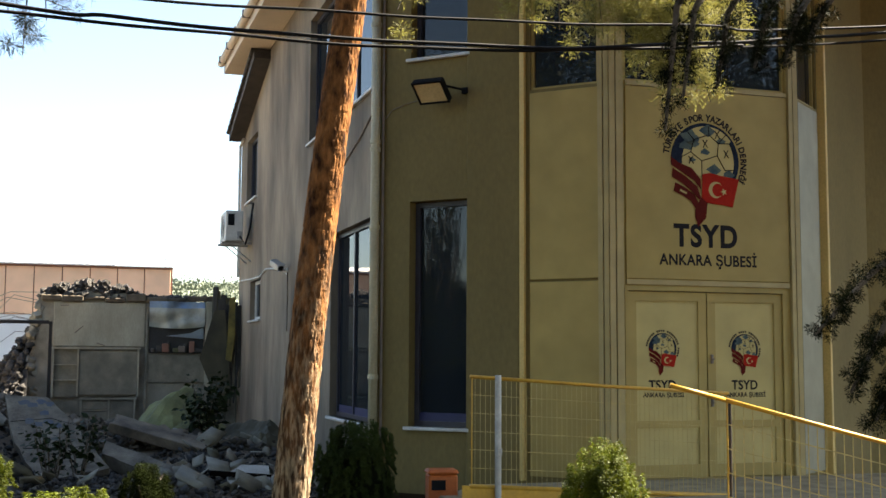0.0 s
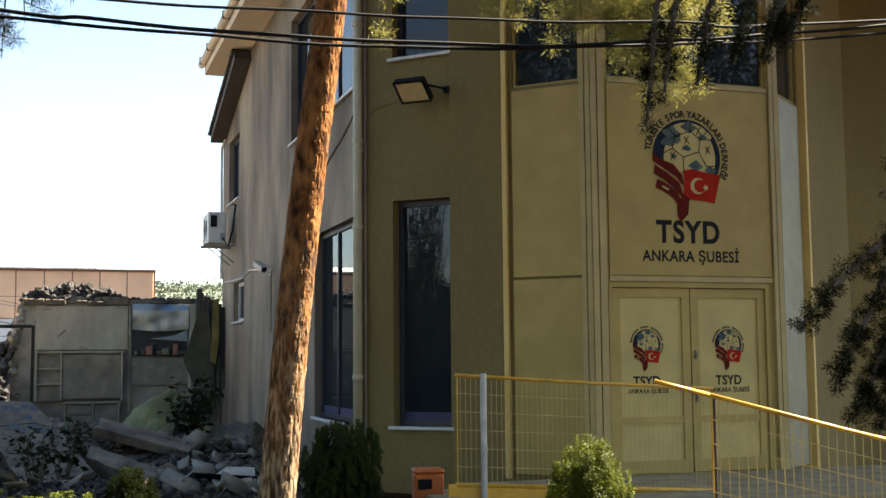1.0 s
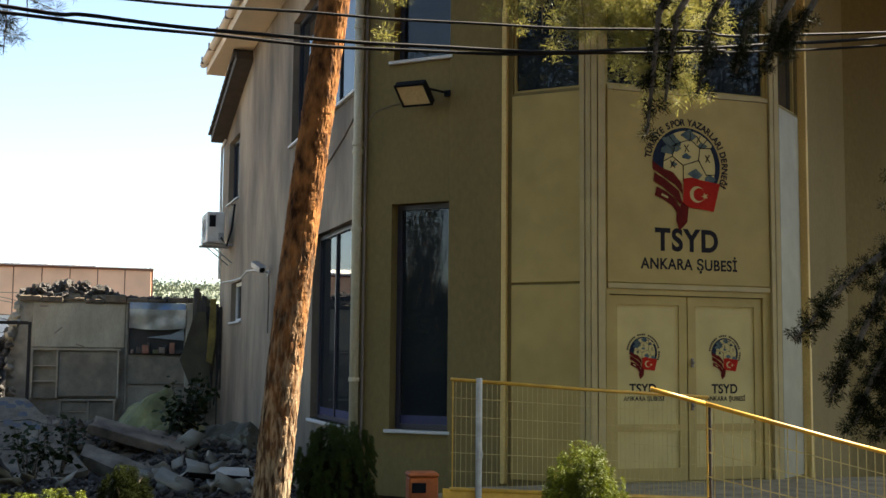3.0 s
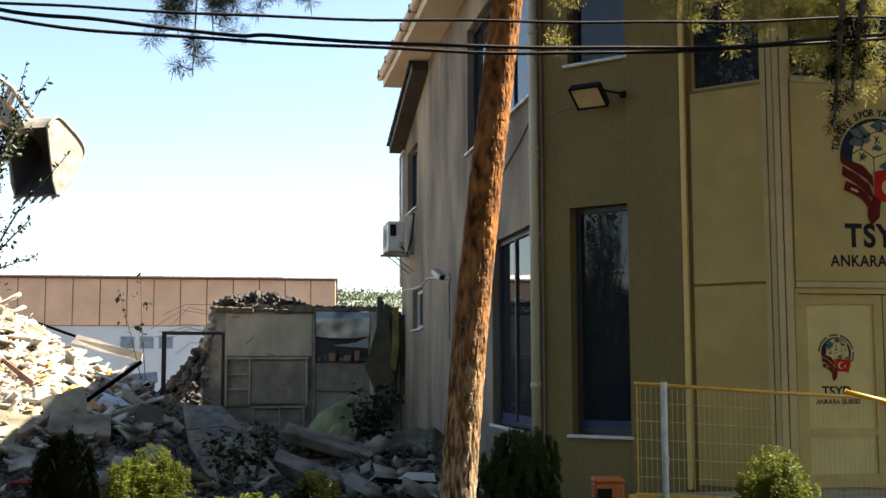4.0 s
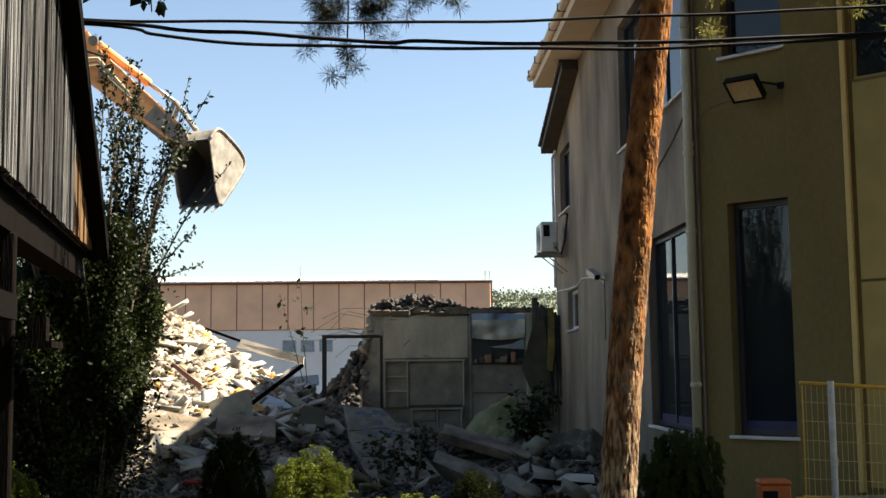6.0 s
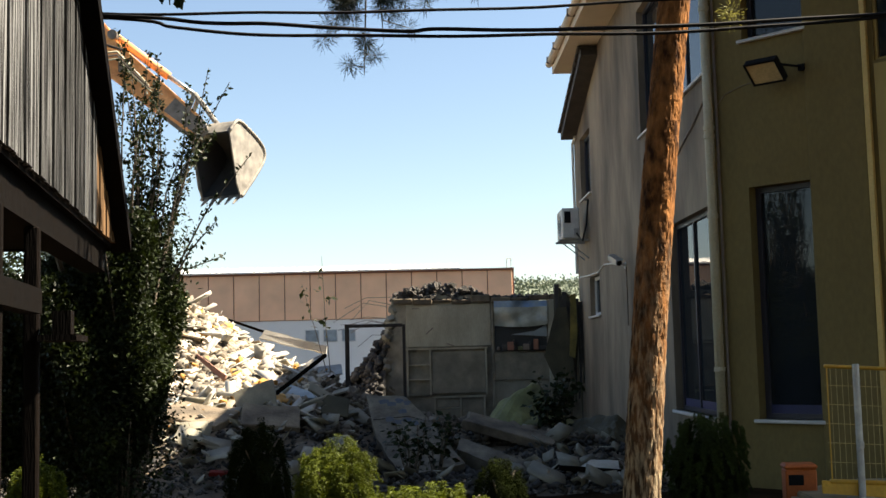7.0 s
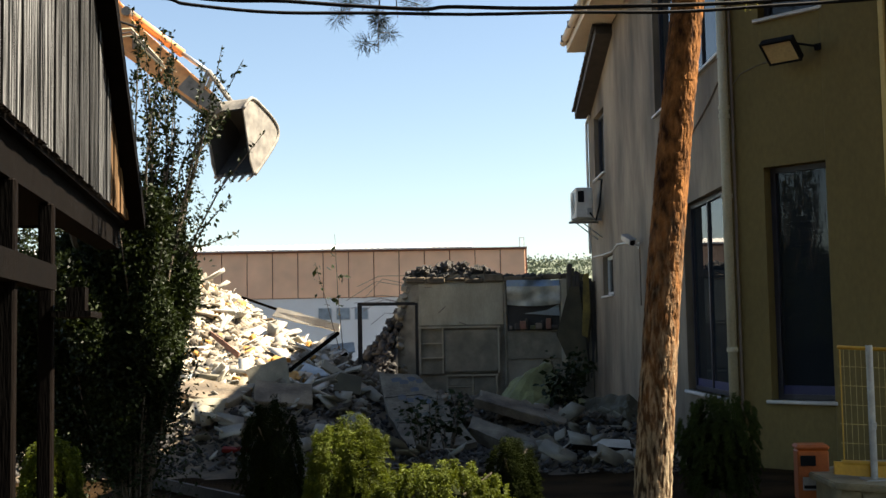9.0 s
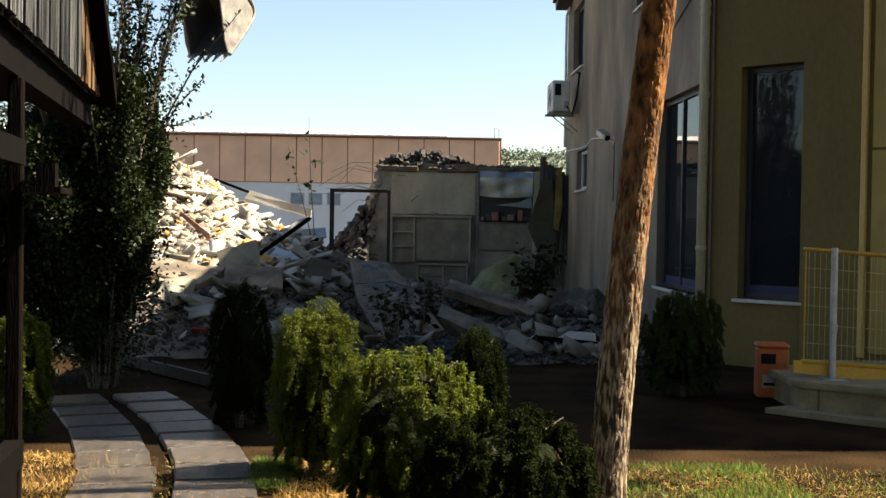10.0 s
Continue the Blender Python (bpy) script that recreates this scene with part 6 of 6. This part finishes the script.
def ruin():
    """The torn-open back wall of a demolished house."""
    t = thing("ruined_wall", "torn-open plastered wall of a demolished house with a ragged top", "ruin")
    Y = 26.0
    rng = random.Random(81)
    # main wall, ragged outline
    top = [(3.45, 2.75), (3.1, 2.85), (2.8, 2.72), (2.3, 2.78), (1.5, 2.80), (1.3, 2.92), (0.9, 2.88), (0.3, 2.95), (-0.1, 2.86), (-0.5, 2.84), (-0.67, 2.86), (-0.62, 2.6), (-0.70, 2.45), (-0.68, 2.2), (-0.78, 2.0), (-0.74, 1.7), (-0.86, 1.4), (-0.82, 1.0), (-0.98, 0.6), (-1.0, -0.1)]
    outline = [(3.5, -0.1)] + top
    m = Matrix.Translation((0, Y + 0.3, 0)) @ Matrix.Rotation(math.pi / 2, 4, "X")
    bm = bmesh.new()
    prism(bm, outline, m, 0.3)
    part("wall", bm, M_RUIN, t, "grey plaster wall with a broken edge")
    W = Plane(0, Y, 0)
    plate("tiling", W, -0.33, 1.53, 1.77, 2.70, 0.003, 0.035, M_RUINPALE, t, "pale plastered wall field", 0.01)
    for i in range(9):
        u = -0.60 + 0.43 * i
        plate("ring_beam", W, u, u + 0.43 + rng.uniform(-0.02, 0.0), 2.72 + rng.uniform(-0.03, 0.03), 2.84 + rng.uniform(-0.05, 0.05), 0.0, rng.uniform(0.05, 0.12), M_CONCRETE, t, "cracked concrete ring beam", 0.02)
    for u, z, a in ((-0.2, 2.62, 0.02), (0.55, 1.84, -0.35), (0.1, 2.05, 0.9)):
        v, f = tube([W.at(u, z, 0.037), W.at(u + 0.16, z + 0.16 * a, 0.04)], 0.012, 5)
        raw("scar", v, f, M_GUTTER, t, "dark scar in the plaster")
    plate("pier", W, 1.545, 1.60, 0.1, 2.70, 0.0, 0.06, M_RUIN, t, "", 0.012)
    plate("pier", W, 2.80, 2.98, 0.9, 2.75, 0.0, 0.14, M_RUINPALE, t, "", 0.015)
    for i in range(26):
        z = 0.3 + 2.4 * rng.random()
        bm = bmesh.new()
        box(bm, (-0.09, -0.07, -0.06), (0.09, 0.07, 0.06), Matrix.Translation((-0.70 - 0.08 * (2.8 - z) / 2 + rng.uniform(-0.06, 0.10), Y + rng.uniform(-0.05, 0.15), z)) @ Euler((rng.uniform(-1, 1), rng.uniform(-1, 1), rng.uniform(0, 3))).to_matrix().to_4x4(), 0.02)
        part("edge_stub", bm, M_RUIN, t)
    # opening hung with sheets
    # No hole is cut: a dark plate stands for the shade inside.
    plate("opening", W, 1.62, 2.77, 1.63, 2.70, 0.003, 0.012, M_DARK, t, "dark plate painted for the shade in the opening")
    vs, fs = [], []
    for j in range(9):
        for i in range(17):
            u, z = 1.61 + 1.17 * i / 16, 2.20 + 0.54 * j / 8
            sag = 0.10 * math.sin(math.pi * i / 16) * (1 - j / 8)
            vs.append(W.at(u, z - sag * 0.4, 0.10 + 0.12 * noise.noise((u * 3.5, z * 5, 2)) + 0.03 * math.sin(u * 7) + 0.035 * abs(math.sin((u - 2.2) * 9 * (0.6 + z - 2.2)))))
    for j in range(8):
        for i in range(16):
            a = j * 17 + i
            fs.append((a, a + 1, a + 18, a + 17))
    raw("tarpaulin", vs, fs[:96], M_TARPG, t, "sagging grey plastic sheet", True)
    raw("blue_strip", vs, fs[96:], M_TARP, t, "faded blue edge of the sheet", True)
    for k in range(9):
        u = 1.66 + k * 0.115
        plate("shelf_item", W, u, u + 0.06 + 0.05 * (k % 3), 1.65, 1.74 + 0.05 * (k % 4), 0.02, 0.12, [M_GUTTER, M_BRICKS, M_TILE, M_BRICKS, M_MOSS][k % 5], t, "", 0.015)
    tri = ((1.98, 2.0), (2.77, 1.94), (2.76, 2.20), (2.5, 2.07))
    raw("shelf_sheet", [W.at(u, z, d) for d in (0.05, 0.075) for u, z in tri], [(3, 2, 1, 0), (4, 5, 6, 7)] + [(i, (i + 1) % 4, (i + 1) % 4 + 4, i + 4) for i in range(4)], M_BLUEBOARD, t, "torn pale blue sheet")
    plate("panel", W, 1.60, 2.82, 1.0, 1.60, 0.003, 0.04, M_CAB, t, "grey wall panel", 0.01)
    # hanging sheet and strips beside the office
    bm = bmesh.new()
    prism(bm, [(2.64, 1.52), (2.93, 2.54), (3.15, 2.56), (3.30, 1.0), (3.2, 0.2), (2.88, 0.95)], Matrix.Translation((0, Y - 0.55, 0)) @ Matrix.Rotation(math.pi / 2, 4, "X"), 0.03)
    part("hanging_sheet", bm, M_KHAKI, t, "dark khaki sheet hanging loose")
    for i in range(22):
        x = 2.92 + 0.028 * i
        z1 = 2.9 - 0.02 * i + rng.uniform(-0.15, 0.2)
        v, f = tube([(x, Y - 0.4, z1), (x + rng.uniform(-0.05, 0.05), Y - 0.45, 1.8), (x + rng.uniform(-0.08, 0.08), Y - 0.5, rng.uniform(0.3, 1.0))], [0.025 + 0.02 * (i % 3), 0.03, 0.018], 5)
        raw("torn_strip", v, f, [M_KHAKI, M_BRICKS, M_BRICKS, M_KHAKI, M_KHAKI, M_BRICKS][i % 6], t)
    bm = bmesh.new()
    prism(bm, [(3.18, 1.5), (3.22, 2.1), (3.24, 2.82), (3.36, 2.84), (3.37, 2.0), (3.30, 1.45)], Matrix.Translation((0, Y - 0.6, 0)) @ Matrix.Rotation(math.pi / 2, 4, "X"), 0.03)
    part("hanging_sheet", bm, M_MUSTARD, t, "dull mustard strip of sheeting")
    shared = []
    for i in range(6):
        bm = bmesh.new()
        bmesh.ops.create_cube(bm, size=1.7)
        for v in bm.verts:
            v.co = Vector((v.co.x * rng.uniform(0.75, 1.35), v.co.y * rng.uniform(0.6, 1.1), v.co.z * rng.uniform(0.4, 0.95)))
        me = bpy.data.meshes.new("broken_brick")
        bm.to_mesh(me)
        bm.free()
        me.materials.append(M_BRICKS)
        shared.append(me)
    for i in range(280):
        x = rng.uniform(-0.62, 1.45) if i < 240 else rng.uniform(1.4, 3.3)
        heap = 0.36 * max(0.05, 1 - ((x - 0.38) / 1.1) ** 2) ** 0.7 if x < 1.45 else 0.04
        s = rng.uniform(0.035, 0.08)
        ob = new("broken_brick", shared[i % 6])
        ob.parent = t
        ob.matrix_local = Matrix.Translation((x, Y + rng.uniform(-0.02, 0.32), 2.80 + heap * rng.random())) @ Euler((rng.uniform(-1, 1), rng.uniform(-1, 1), rng.uniform(0, 3))).to_matrix().to_4x4() @ Matrix.Scale(s, 4)
    for i in range(9):
        x = -0.7 - rng.random() * 0.3
        z = 2.0 + rng.random() * 0.9
        v, f = tube([(x + 0.3, Y + 0.1, z), (x - 0.3, Y, z + rng.uniform(-0.05, 0.15)), (x - rng.uniform(0.4, 1.0), Y - 0.1, z - rng.uniform(-0.1, 0.4))], 0.008, 4)
        raw("reinforcing_bar", v, f, M_GUTTER, t, "bent rusty reinforcing bar")


ruin()


def built_in(name, label, u0, u1, z0, z1, posts, shelves, doors):
    t = thing(name, label, "cabinet")
    W = Plane(0, 25.985, 0)
    plate("back", W, u0, u1, z0, z1, 0.0, 0.05, M_CAB, t, "")
    for u in (u0, *posts, u1 - 0.035):
        plate("upright", W, u, u + 0.035, z0, z1, 0.05, 0.14, M_RUINPALE, t)
    plate("top_board", W, u0 - 0.02, u1 + 0.02, z1, z1 + 0.035, 0.0, 0.15, M_RUINPALE, t)
    for a, b, z in shelves:
        plate("shelf", W, a, b, z, z + 0.02, 0.05, 0.13, M_RUINPALE, t)
    for a, b, c, d in doors:
        plate("door_panel", W, a, b, c, d, 0.08, 0.11, M_CAB, t, "grey cabinet door", 0.006)


built_in("wall_cupboard", "grey open wall cupboard still fixed to the ruin", -0.335, 1.425, 0.71, 1.71, [0.165], [(-0.30, 0.165, 1.05), (-0.30, 0.165, 1.37)], [(0.21, 1.385, 0.75, 1.67)])
built_in("base_cupboard", "grey base cupboard still fixed to the ruin", 0.25, 1.37, -0.2, 0.655, [0.81], [(0.28, 0.81, 0.16), (0.28, 0.81, 0.42)], [(0.855, 1.33, -0.1, 0.63), (0.30, 0.80, 0.45, 0.62), (0.30, 0.80, 0.19, 0.40)])


def steel_frame():
    t = thing("steel_door_frame", "rusty dark steel frame standing alone in the rubble", "frame")
    for n, lo, hi in (("post", (-1.425, 21.96, 0.1), (-1.345, 22.04, 2.19)), ("post", (-0.355, 21.97, 0.3), (-0.30, 22.03, 2.17)), ("head_bar", (-1.345, 21.97, 2.125), (-0.355, 22.03, 2.185))):
        part(n, bmbox(lo, hi, None, 0.006), M_RUST, t)


steel_frame()


# ---- the excavator ----
def excavator():
    t = thing("excavator", "orange tracked excavator with its bucket raised over the rubble", "excavator")
    Y = 29.0

    def beam(name, pts, width, material, label=""):
        bm = bmesh.new()
        prism(bm, pts, Matrix.Translation((0, Y + width / 2, 0)) @ Matrix.Rotation(math.pi / 2, 4, "X"), width)
        bmesh.ops.bevel(bm, geom=bm.edges[:], offset=0.035, segments=2, affect="EDGES")
        return part(name, bm, material, t, label)

    beam("boom", [(-14.2, 2.3), (-13.6, 2.0), (-11.9, 6.2), (-10.9, 7.7), (-8.4, 9.0), (-8.05, 9.5), (-8.5, 9.9), (-11.4, 8.8), (-12.6, 7.2)], 0.55, M_EXC, "orange main boom")
    stick = beam("stick", [(-8.95, 10.35), (-8.75, 10.75), (-8.32, 10.52), (-7.7, 10.02), (-7.35, 9.5), (-6.14, 8.38), (-5.28, 7.52), (-5.15, 7.22), (-5.37, 7.07), (-5.87, 7.30), (-6.7, 7.93), (-7.4, 8.52), (-8.1, 9.05), (-8.6, 9.5)], 0.46, M_EXC, "orange dipper stick")
    bm = bmesh.new()
    prism(bm, [(-6.35, 7.66), (-5.9, 8.16), (-5.27, 7.54), (-5.13, 7.21), (-5.37, 7.05), (-5.88, 7.28)], Matrix.Translation((0, Y + 0.24, 0)) @ Matrix.Rotation(math.pi / 2, 4, "X"), 0.48)
    part("worn_end", bm, M_BUCKET, stick, "stick end with worn paint")
    for x, z in ((-8.25, 9.6), (-7.5, 9.72), (-5.3, 7.32)):
        bm = bmesh.new()
        rod(bm, (x, Y - 0.32, z), (x, Y + 0.32, z), 0.12, None, 14)
        part("pin", bm, M_BUCKET, stick)
    part("plate", bmbox((-8.35, Y - 0.245, 9.95), (-8.08, Y - 0.235, 10.25)), M_YELLOW, stick, "pale warning plate")
    # flange plates, weld seams and pale hydraulic lines along the stick
    for a, b, r in (((-8.5, 9.42), (-5.5, 7.16), 0.05), ((-7.4, 9.5), (-5.35, 7.58), 0.045)):
        for dy in (-0.235, 0.235):
            v, f = tube([(a[0], Y + dy, a[1]), (b[0], Y + dy, b[1])], r, 4)
            raw("flange", v, f, M_EXC, stick)
    for k in range(3):
        o = 0.09 * k
        v, f = tube([(-8.5 + o, Y - 0.3, 9.95), (-8.15 + o, Y - 0.42, 9.55 - o), (-7.75 + o, Y - 0.45, 9.2 - o), (-7.35, Y - 0.4, 9.25 - o), (-7.0, Y - 0.32, 8.85 - o), (-6.6 + 0.5 * o, Y - 0.29, 8.40 - o)], 0.026, 6)
        raw("hydraulic_line", v, f, M_GUTTER if k == 1 else M_PIPE, stick, "thin hydraulic line", True)
    part("valve_block", bmbox((-7.35, Y - 0.33, 8.75), (-7.05, Y - 0.23, 9.02), None, 0.02), M_GUTTER, stick)
    # rams
    for name, a, b, c in (("stick_ram", (-11.0, 9.6), (-9.9, 10.25), (-8.78, 10.55)), ("bucket_ram", (-7.5, 9.74), (-6.17, 8.70), (-5.48, 8.19))):
        bm = bmesh.new()
        rod(bm, (a[0], Y, a[1]), (b[0], Y, b[1]), 0.11, None, 12)
        r = part(name, bm, M_EXC, t, "orange hydraulic cylinder", True)
        bm = bmesh.new()
        rod(bm, (b[0], Y, b[1]), (c[0], Y, c[1]), 0.06, None, 10)
        part("piston", bm, M_STEEL, r, "bright steel rod", True)
    for dy in (-0.16, 0.16):
        v, f = tube([(-10.0, Y + dy, 9.4), (-9.1, Y + dy - 0.25, 9.95), (-8.4, Y + dy - 0.35, 10.05), (-7.9, Y + dy - 0.3, 9.5), (-7.2, Y + dy - 0.15, 9.3)], 0.03, 6)
        raw("hose", v, f, M_BLACK, t, "black hydraulic hose", True)
    for a, b in (((-5.48, 8.19), (-5.68, 7.66)), ((-5.48, 8.19), (-4.98, 7.48))):
        for dy in (-0.26, 0.26):
            bm = bmesh.new()
            rod(bm, (a[0], Y + dy, a[1]), (b[0], Y + dy, b[1]), 0.06, None, 8)
            part("link", bm, M_BUCKET, t)
    # bucket: curved shell with cheeks and teeth, turned partly towards the garden
    turn = Matrix.Translation((-4.98, Y, -0.08)) @ Matrix.Rotation(radians(66), 4, "Z") @ Matrix.Translation((0, 0, 7.4)) @ Matrix.Scale(0.9, 4) @ Matrix.Translation((0, 0, -7.4))
    prof = [(-0.35, 7.25), (0.05, 7.6), (0.6, 7.45), (1.15, 7.2), (1.42, 6.95), (1.36, 6.65), (0.95, 6.2), (0.55, 5.82), (0.2, 5.5)]
    fine = []
    for i in range(len(prof) - 1):
        p0, p1, p2, p3 = prof[max(0, i - 1)], prof[i], prof[i + 1], prof[min(len(prof) - 1, i + 2)]
        for k in range(4):
            q = k / 4
            fine.append(tuple(0.5 * (2 * b + (c - a) * q + (2 * a - 5 * b + 4 * c - d) * q * q + (3 * b - a - 3 * c + d) * q ** 3) for a, b, c, d in zip(p0, p1, p2, p3)))
    prof = fine + [prof[-1]]
    mouth = [(0.0, 5.85), (-0.15, 6.5)]
    bm = bmesh.new()
    cx, cz = 0.25, 6.65
    rows = []
    for w, k in ((-0.62, 0.0), (0.62, 0.0), (0.58, 0.06), (-0.58, 0.06)):
        rows.append([bm.verts.new(turn @ Vector((x + (cx - x) * k, w, z + (cz - z) * k))) for x, z in prof])
    for a, b in ((0, 1), (1, 2), (3, 0)):
        for i in range(len(prof) - 1):
            bm.faces.new((rows[a][i], rows[a][i + 1], rows[b][i + 1], rows[b][i]))
    part("bucket_shell", bm, M_BUCKET, t, "worn grey steel bucket")
    # Second inner skin in a dark colour paints the shade within the bucket.
    bm = bmesh.new()
    ins = [[bm.verts.new(turn @ Vector((x + (cx - x) * 0.065, w, z + (cz - z) * 0.065))) for x, z in prof] for w in (-0.6, 0.6)]
    for i in range(len(prof) - 1):
        bm.faces.new((ins[0][i], ins[0][i + 1], ins[1][i + 1], ins[1][i]))
    for q in ins:
        bm.faces.new(q)
    part("bucket_inside", bm, M_RUBBER, t, "inside of the bucket, painted dark for its shade")
    for w in (-0.65, 0.65):
        v, f = tube([turn @ Vector((x, w, z)) for x, z in prof], 0.045, 6)
        raw("bucket_rim", v, f, M_BUCKET, t, "welded rim of the bucket side", True)
    for w in (-0.645, 0.605):
        bm = bmesh.new()
        prism(bm, prof + mouth, turn @ Matrix.Translation((0, w + 0.04, 0)) @ Matrix.Rotation(math.pi / 2, 4, "X"), 0.04)
        part("bucket_cheek", bm, M_BUCKET, t)
    for i in range(5):
        y = -0.52 + 0.26 * i
        bm = bmesh.new()
        rod(bm, turn @ Vector((0.38, y, 5.62)), turn @ Vector((-0.02, y, 5.30)), 0.07, 0.02, 5)
        part("tooth", bm, M_BUCKET, t)
    # body and tracks behind the shrub
    part("cab_body", bmbox((-16.8, Y - 1.35, 1.2), (-13.2, Y + 1.35, 2.7), None, 0.12), M_EXC, t)
    part("cab", bmbox((-14.6, Y - 1.35, 2.6), (-13.0, Y - 0.35, 4.1), None, 0.1), M_GLASS, t)
    for dy in (-1.15, 1.15):
        bm = bmesh.new()
        prism(bm, [(-17.0, 0.35), (-16.6, 0.0), (-12.6, 0.0), (-12.2, 0.35), (-12.5, 0.8), (-16.7, 0.8)], Matrix.Translation((0, Y + dy + 0.3, 0)) @ Matrix.Rotation(math.pi / 2, 4, "X"), 0.6)
        part("track", bm, M_RUBBER, t)
    part("turntable", bmbox((-15.6, Y - 0.9, 0.75), (-13.8, Y + 0.9, 1.25), None, 0.05), M_RUBBER, t)


excavator()


# ---- far buildings and hill ----
def hall():
    t = thing("factory_hall", "long salmon-clad factory hall with a pale metal roof edge", "building")
    W = Plane(-40.0, 65.0, 0)
    part("core", bmbox((-40, 65.2, -0.2), (5.0, 95, 6.2), None), M_PALEWALL, t)
    plate("lower_wall", W, 0, 45.0, -0.2, 3.73, -0.2, 0.05, M_PALEWALL, t, "pale lower wall")
    plate("backing", W, 0.0, 45.2, 3.72, 6.33, -0.2, 0.06, M_TILE, t, "")
    for i in range(31):
        u = 45.12 - (i + 1) * 1.40
        plate("cladding_panel", W, u + 0.025, u + 1.375, 3.74, 6.33, 0.06, 0.12, M_REDWALL, t, "", 0.02)
    plate("fascia", W, 0.0, 45.2, 6.24, 6.335, 0.12, 0.20, M_TILE, t, "thin red-brown gutter line")
    along = Matrix(((0, 0, 1, 0), (1, 0, 0, 0), (0, 1, 0, 0), (0, 0, 0, 1)))
    bm = bmesh.new()
    prism(bm, [(64.62, 6.34), (64.62, 6.42), (66.3, 6.76), (66.3, 6.34)], Matrix.Translation((-40.3, 0, 0)) @ along, 42.5)
    part("roof_edge", bm, M_PALEWALL, t, "pale sloping metal roof edge")
    bm = bmesh.new()
    prism(bm, [(64.68, 6.34), (64.68, 6.37), (66.3, 6.46), (66.3, 6.34)], Matrix.Translation((2.2, 0, 0)) @ along, 3.0)
    part("roof_edge", bm, M_PALEWALL, t, "pale sloping metal roof edge")
    bm = bmesh.new()
    prism(bm, [(-40.3, 65.0), (5.2, 65.0), (5.2, 80.0), (-40.3, 80.0)], Matrix.Translation((0, 0, 6.26)), 0.08)
    bmesh.ops.translate(bm, vec=(0, 0, 0.75), verts=[v for v in bm.verts if v.co.y > 70 and v.co.x < 0])
    part("roof", bm, M_PALEWALL, t, "pale ribbed metal roof")
    for i in range(44):
        x = 2.1 - i * 0.34
        bm = bmesh.new()
        prism(bm, [(64.6, 6.40), (64.6, 6.45), (66.3, 6.80), (66.3, 6.74)], Matrix.Translation((x - 0.03, 0, 0)) @ along, 0.06)
        part("roof_rib", bm, M_PALEWALL, t)
    bm = bmesh.new()
    rod(bm, (4.85, 65.5, 6.3), (4.85, 65.5, 6.95), 0.025)
    rod(bm, (5.1, 65.5, 6.3), (5.1, 65.5, 6.95), 0.025)
    rod(bm, (4.85, 65.5, 6.93), (5.1, 65.5, 6.93), 0.025)
    part("mast", bm, M_STEEL, t)
    for x in (-6.0, -5.0, -4.0):
        w = plate("window", W, x + 40 - 0.4, x + 40 + 0.4, 2.5, 3.2, 0.052, 0.07, M_WHITE, t, "small barred window")
        plate("pane", W, x + 40 - 0.35, x + 40 + 0.35, 2.54, 3.16, 0.071, 0.08, M_BLUEBOARD, w)


hall()


def hill():
    vs, fs = [], []
    nx, ny = 60, 12
    for j in range(ny + 1):
        for i in range(nx + 1):
            x, y = -200 + 500 * i / nx, 300 + 120 * j / ny
            z = (22 - 0.00016 * (x - 20) ** 2) * math.sin(math.pi * j / ny / 1.2) ** 0.8 * (0.5 + 0.5 * min(1, j)) + 2.2 * noise.noise((x * 0.05, y * 0.05, 1))
            vs.append((x, y, max(-1.0, z) if j else -1.0))
    for j in range(ny):
        for i in range(nx):
            a = j * (nx + 1) + i
            fs.append((a, a + 1, a + nx + 2, a + nx + 1))
    tagged(raw("far_hill", vs, fs, M_HILL, None, "", True), "distant green hill with haze painted into its colour", "hill", "", "structure")
    rng = np.random.default_rng(91)
    n = 2600
    x, j = rng.uniform(-40, 120, n), rng.uniform(4, 9.5, n)
    z = (22 - 0.00016 * (x - 20) ** 2) * np.sin(np.pi * j / ny / 1.2) ** 0.8
    pos = np.stack([x, 300 + 10 * j, z + 0.5], 1)
    pos = np.repeat(pos, 22, axis=0) + rng.normal(0, 1.3, (n * 22, 3))
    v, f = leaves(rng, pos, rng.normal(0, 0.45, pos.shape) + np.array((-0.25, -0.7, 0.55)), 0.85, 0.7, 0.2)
    tagged(fast("far_trees", v, f, M_HILL), "distant scattered trees on the hill, haze put into their colour", "woods", "", "stuff")


hill()
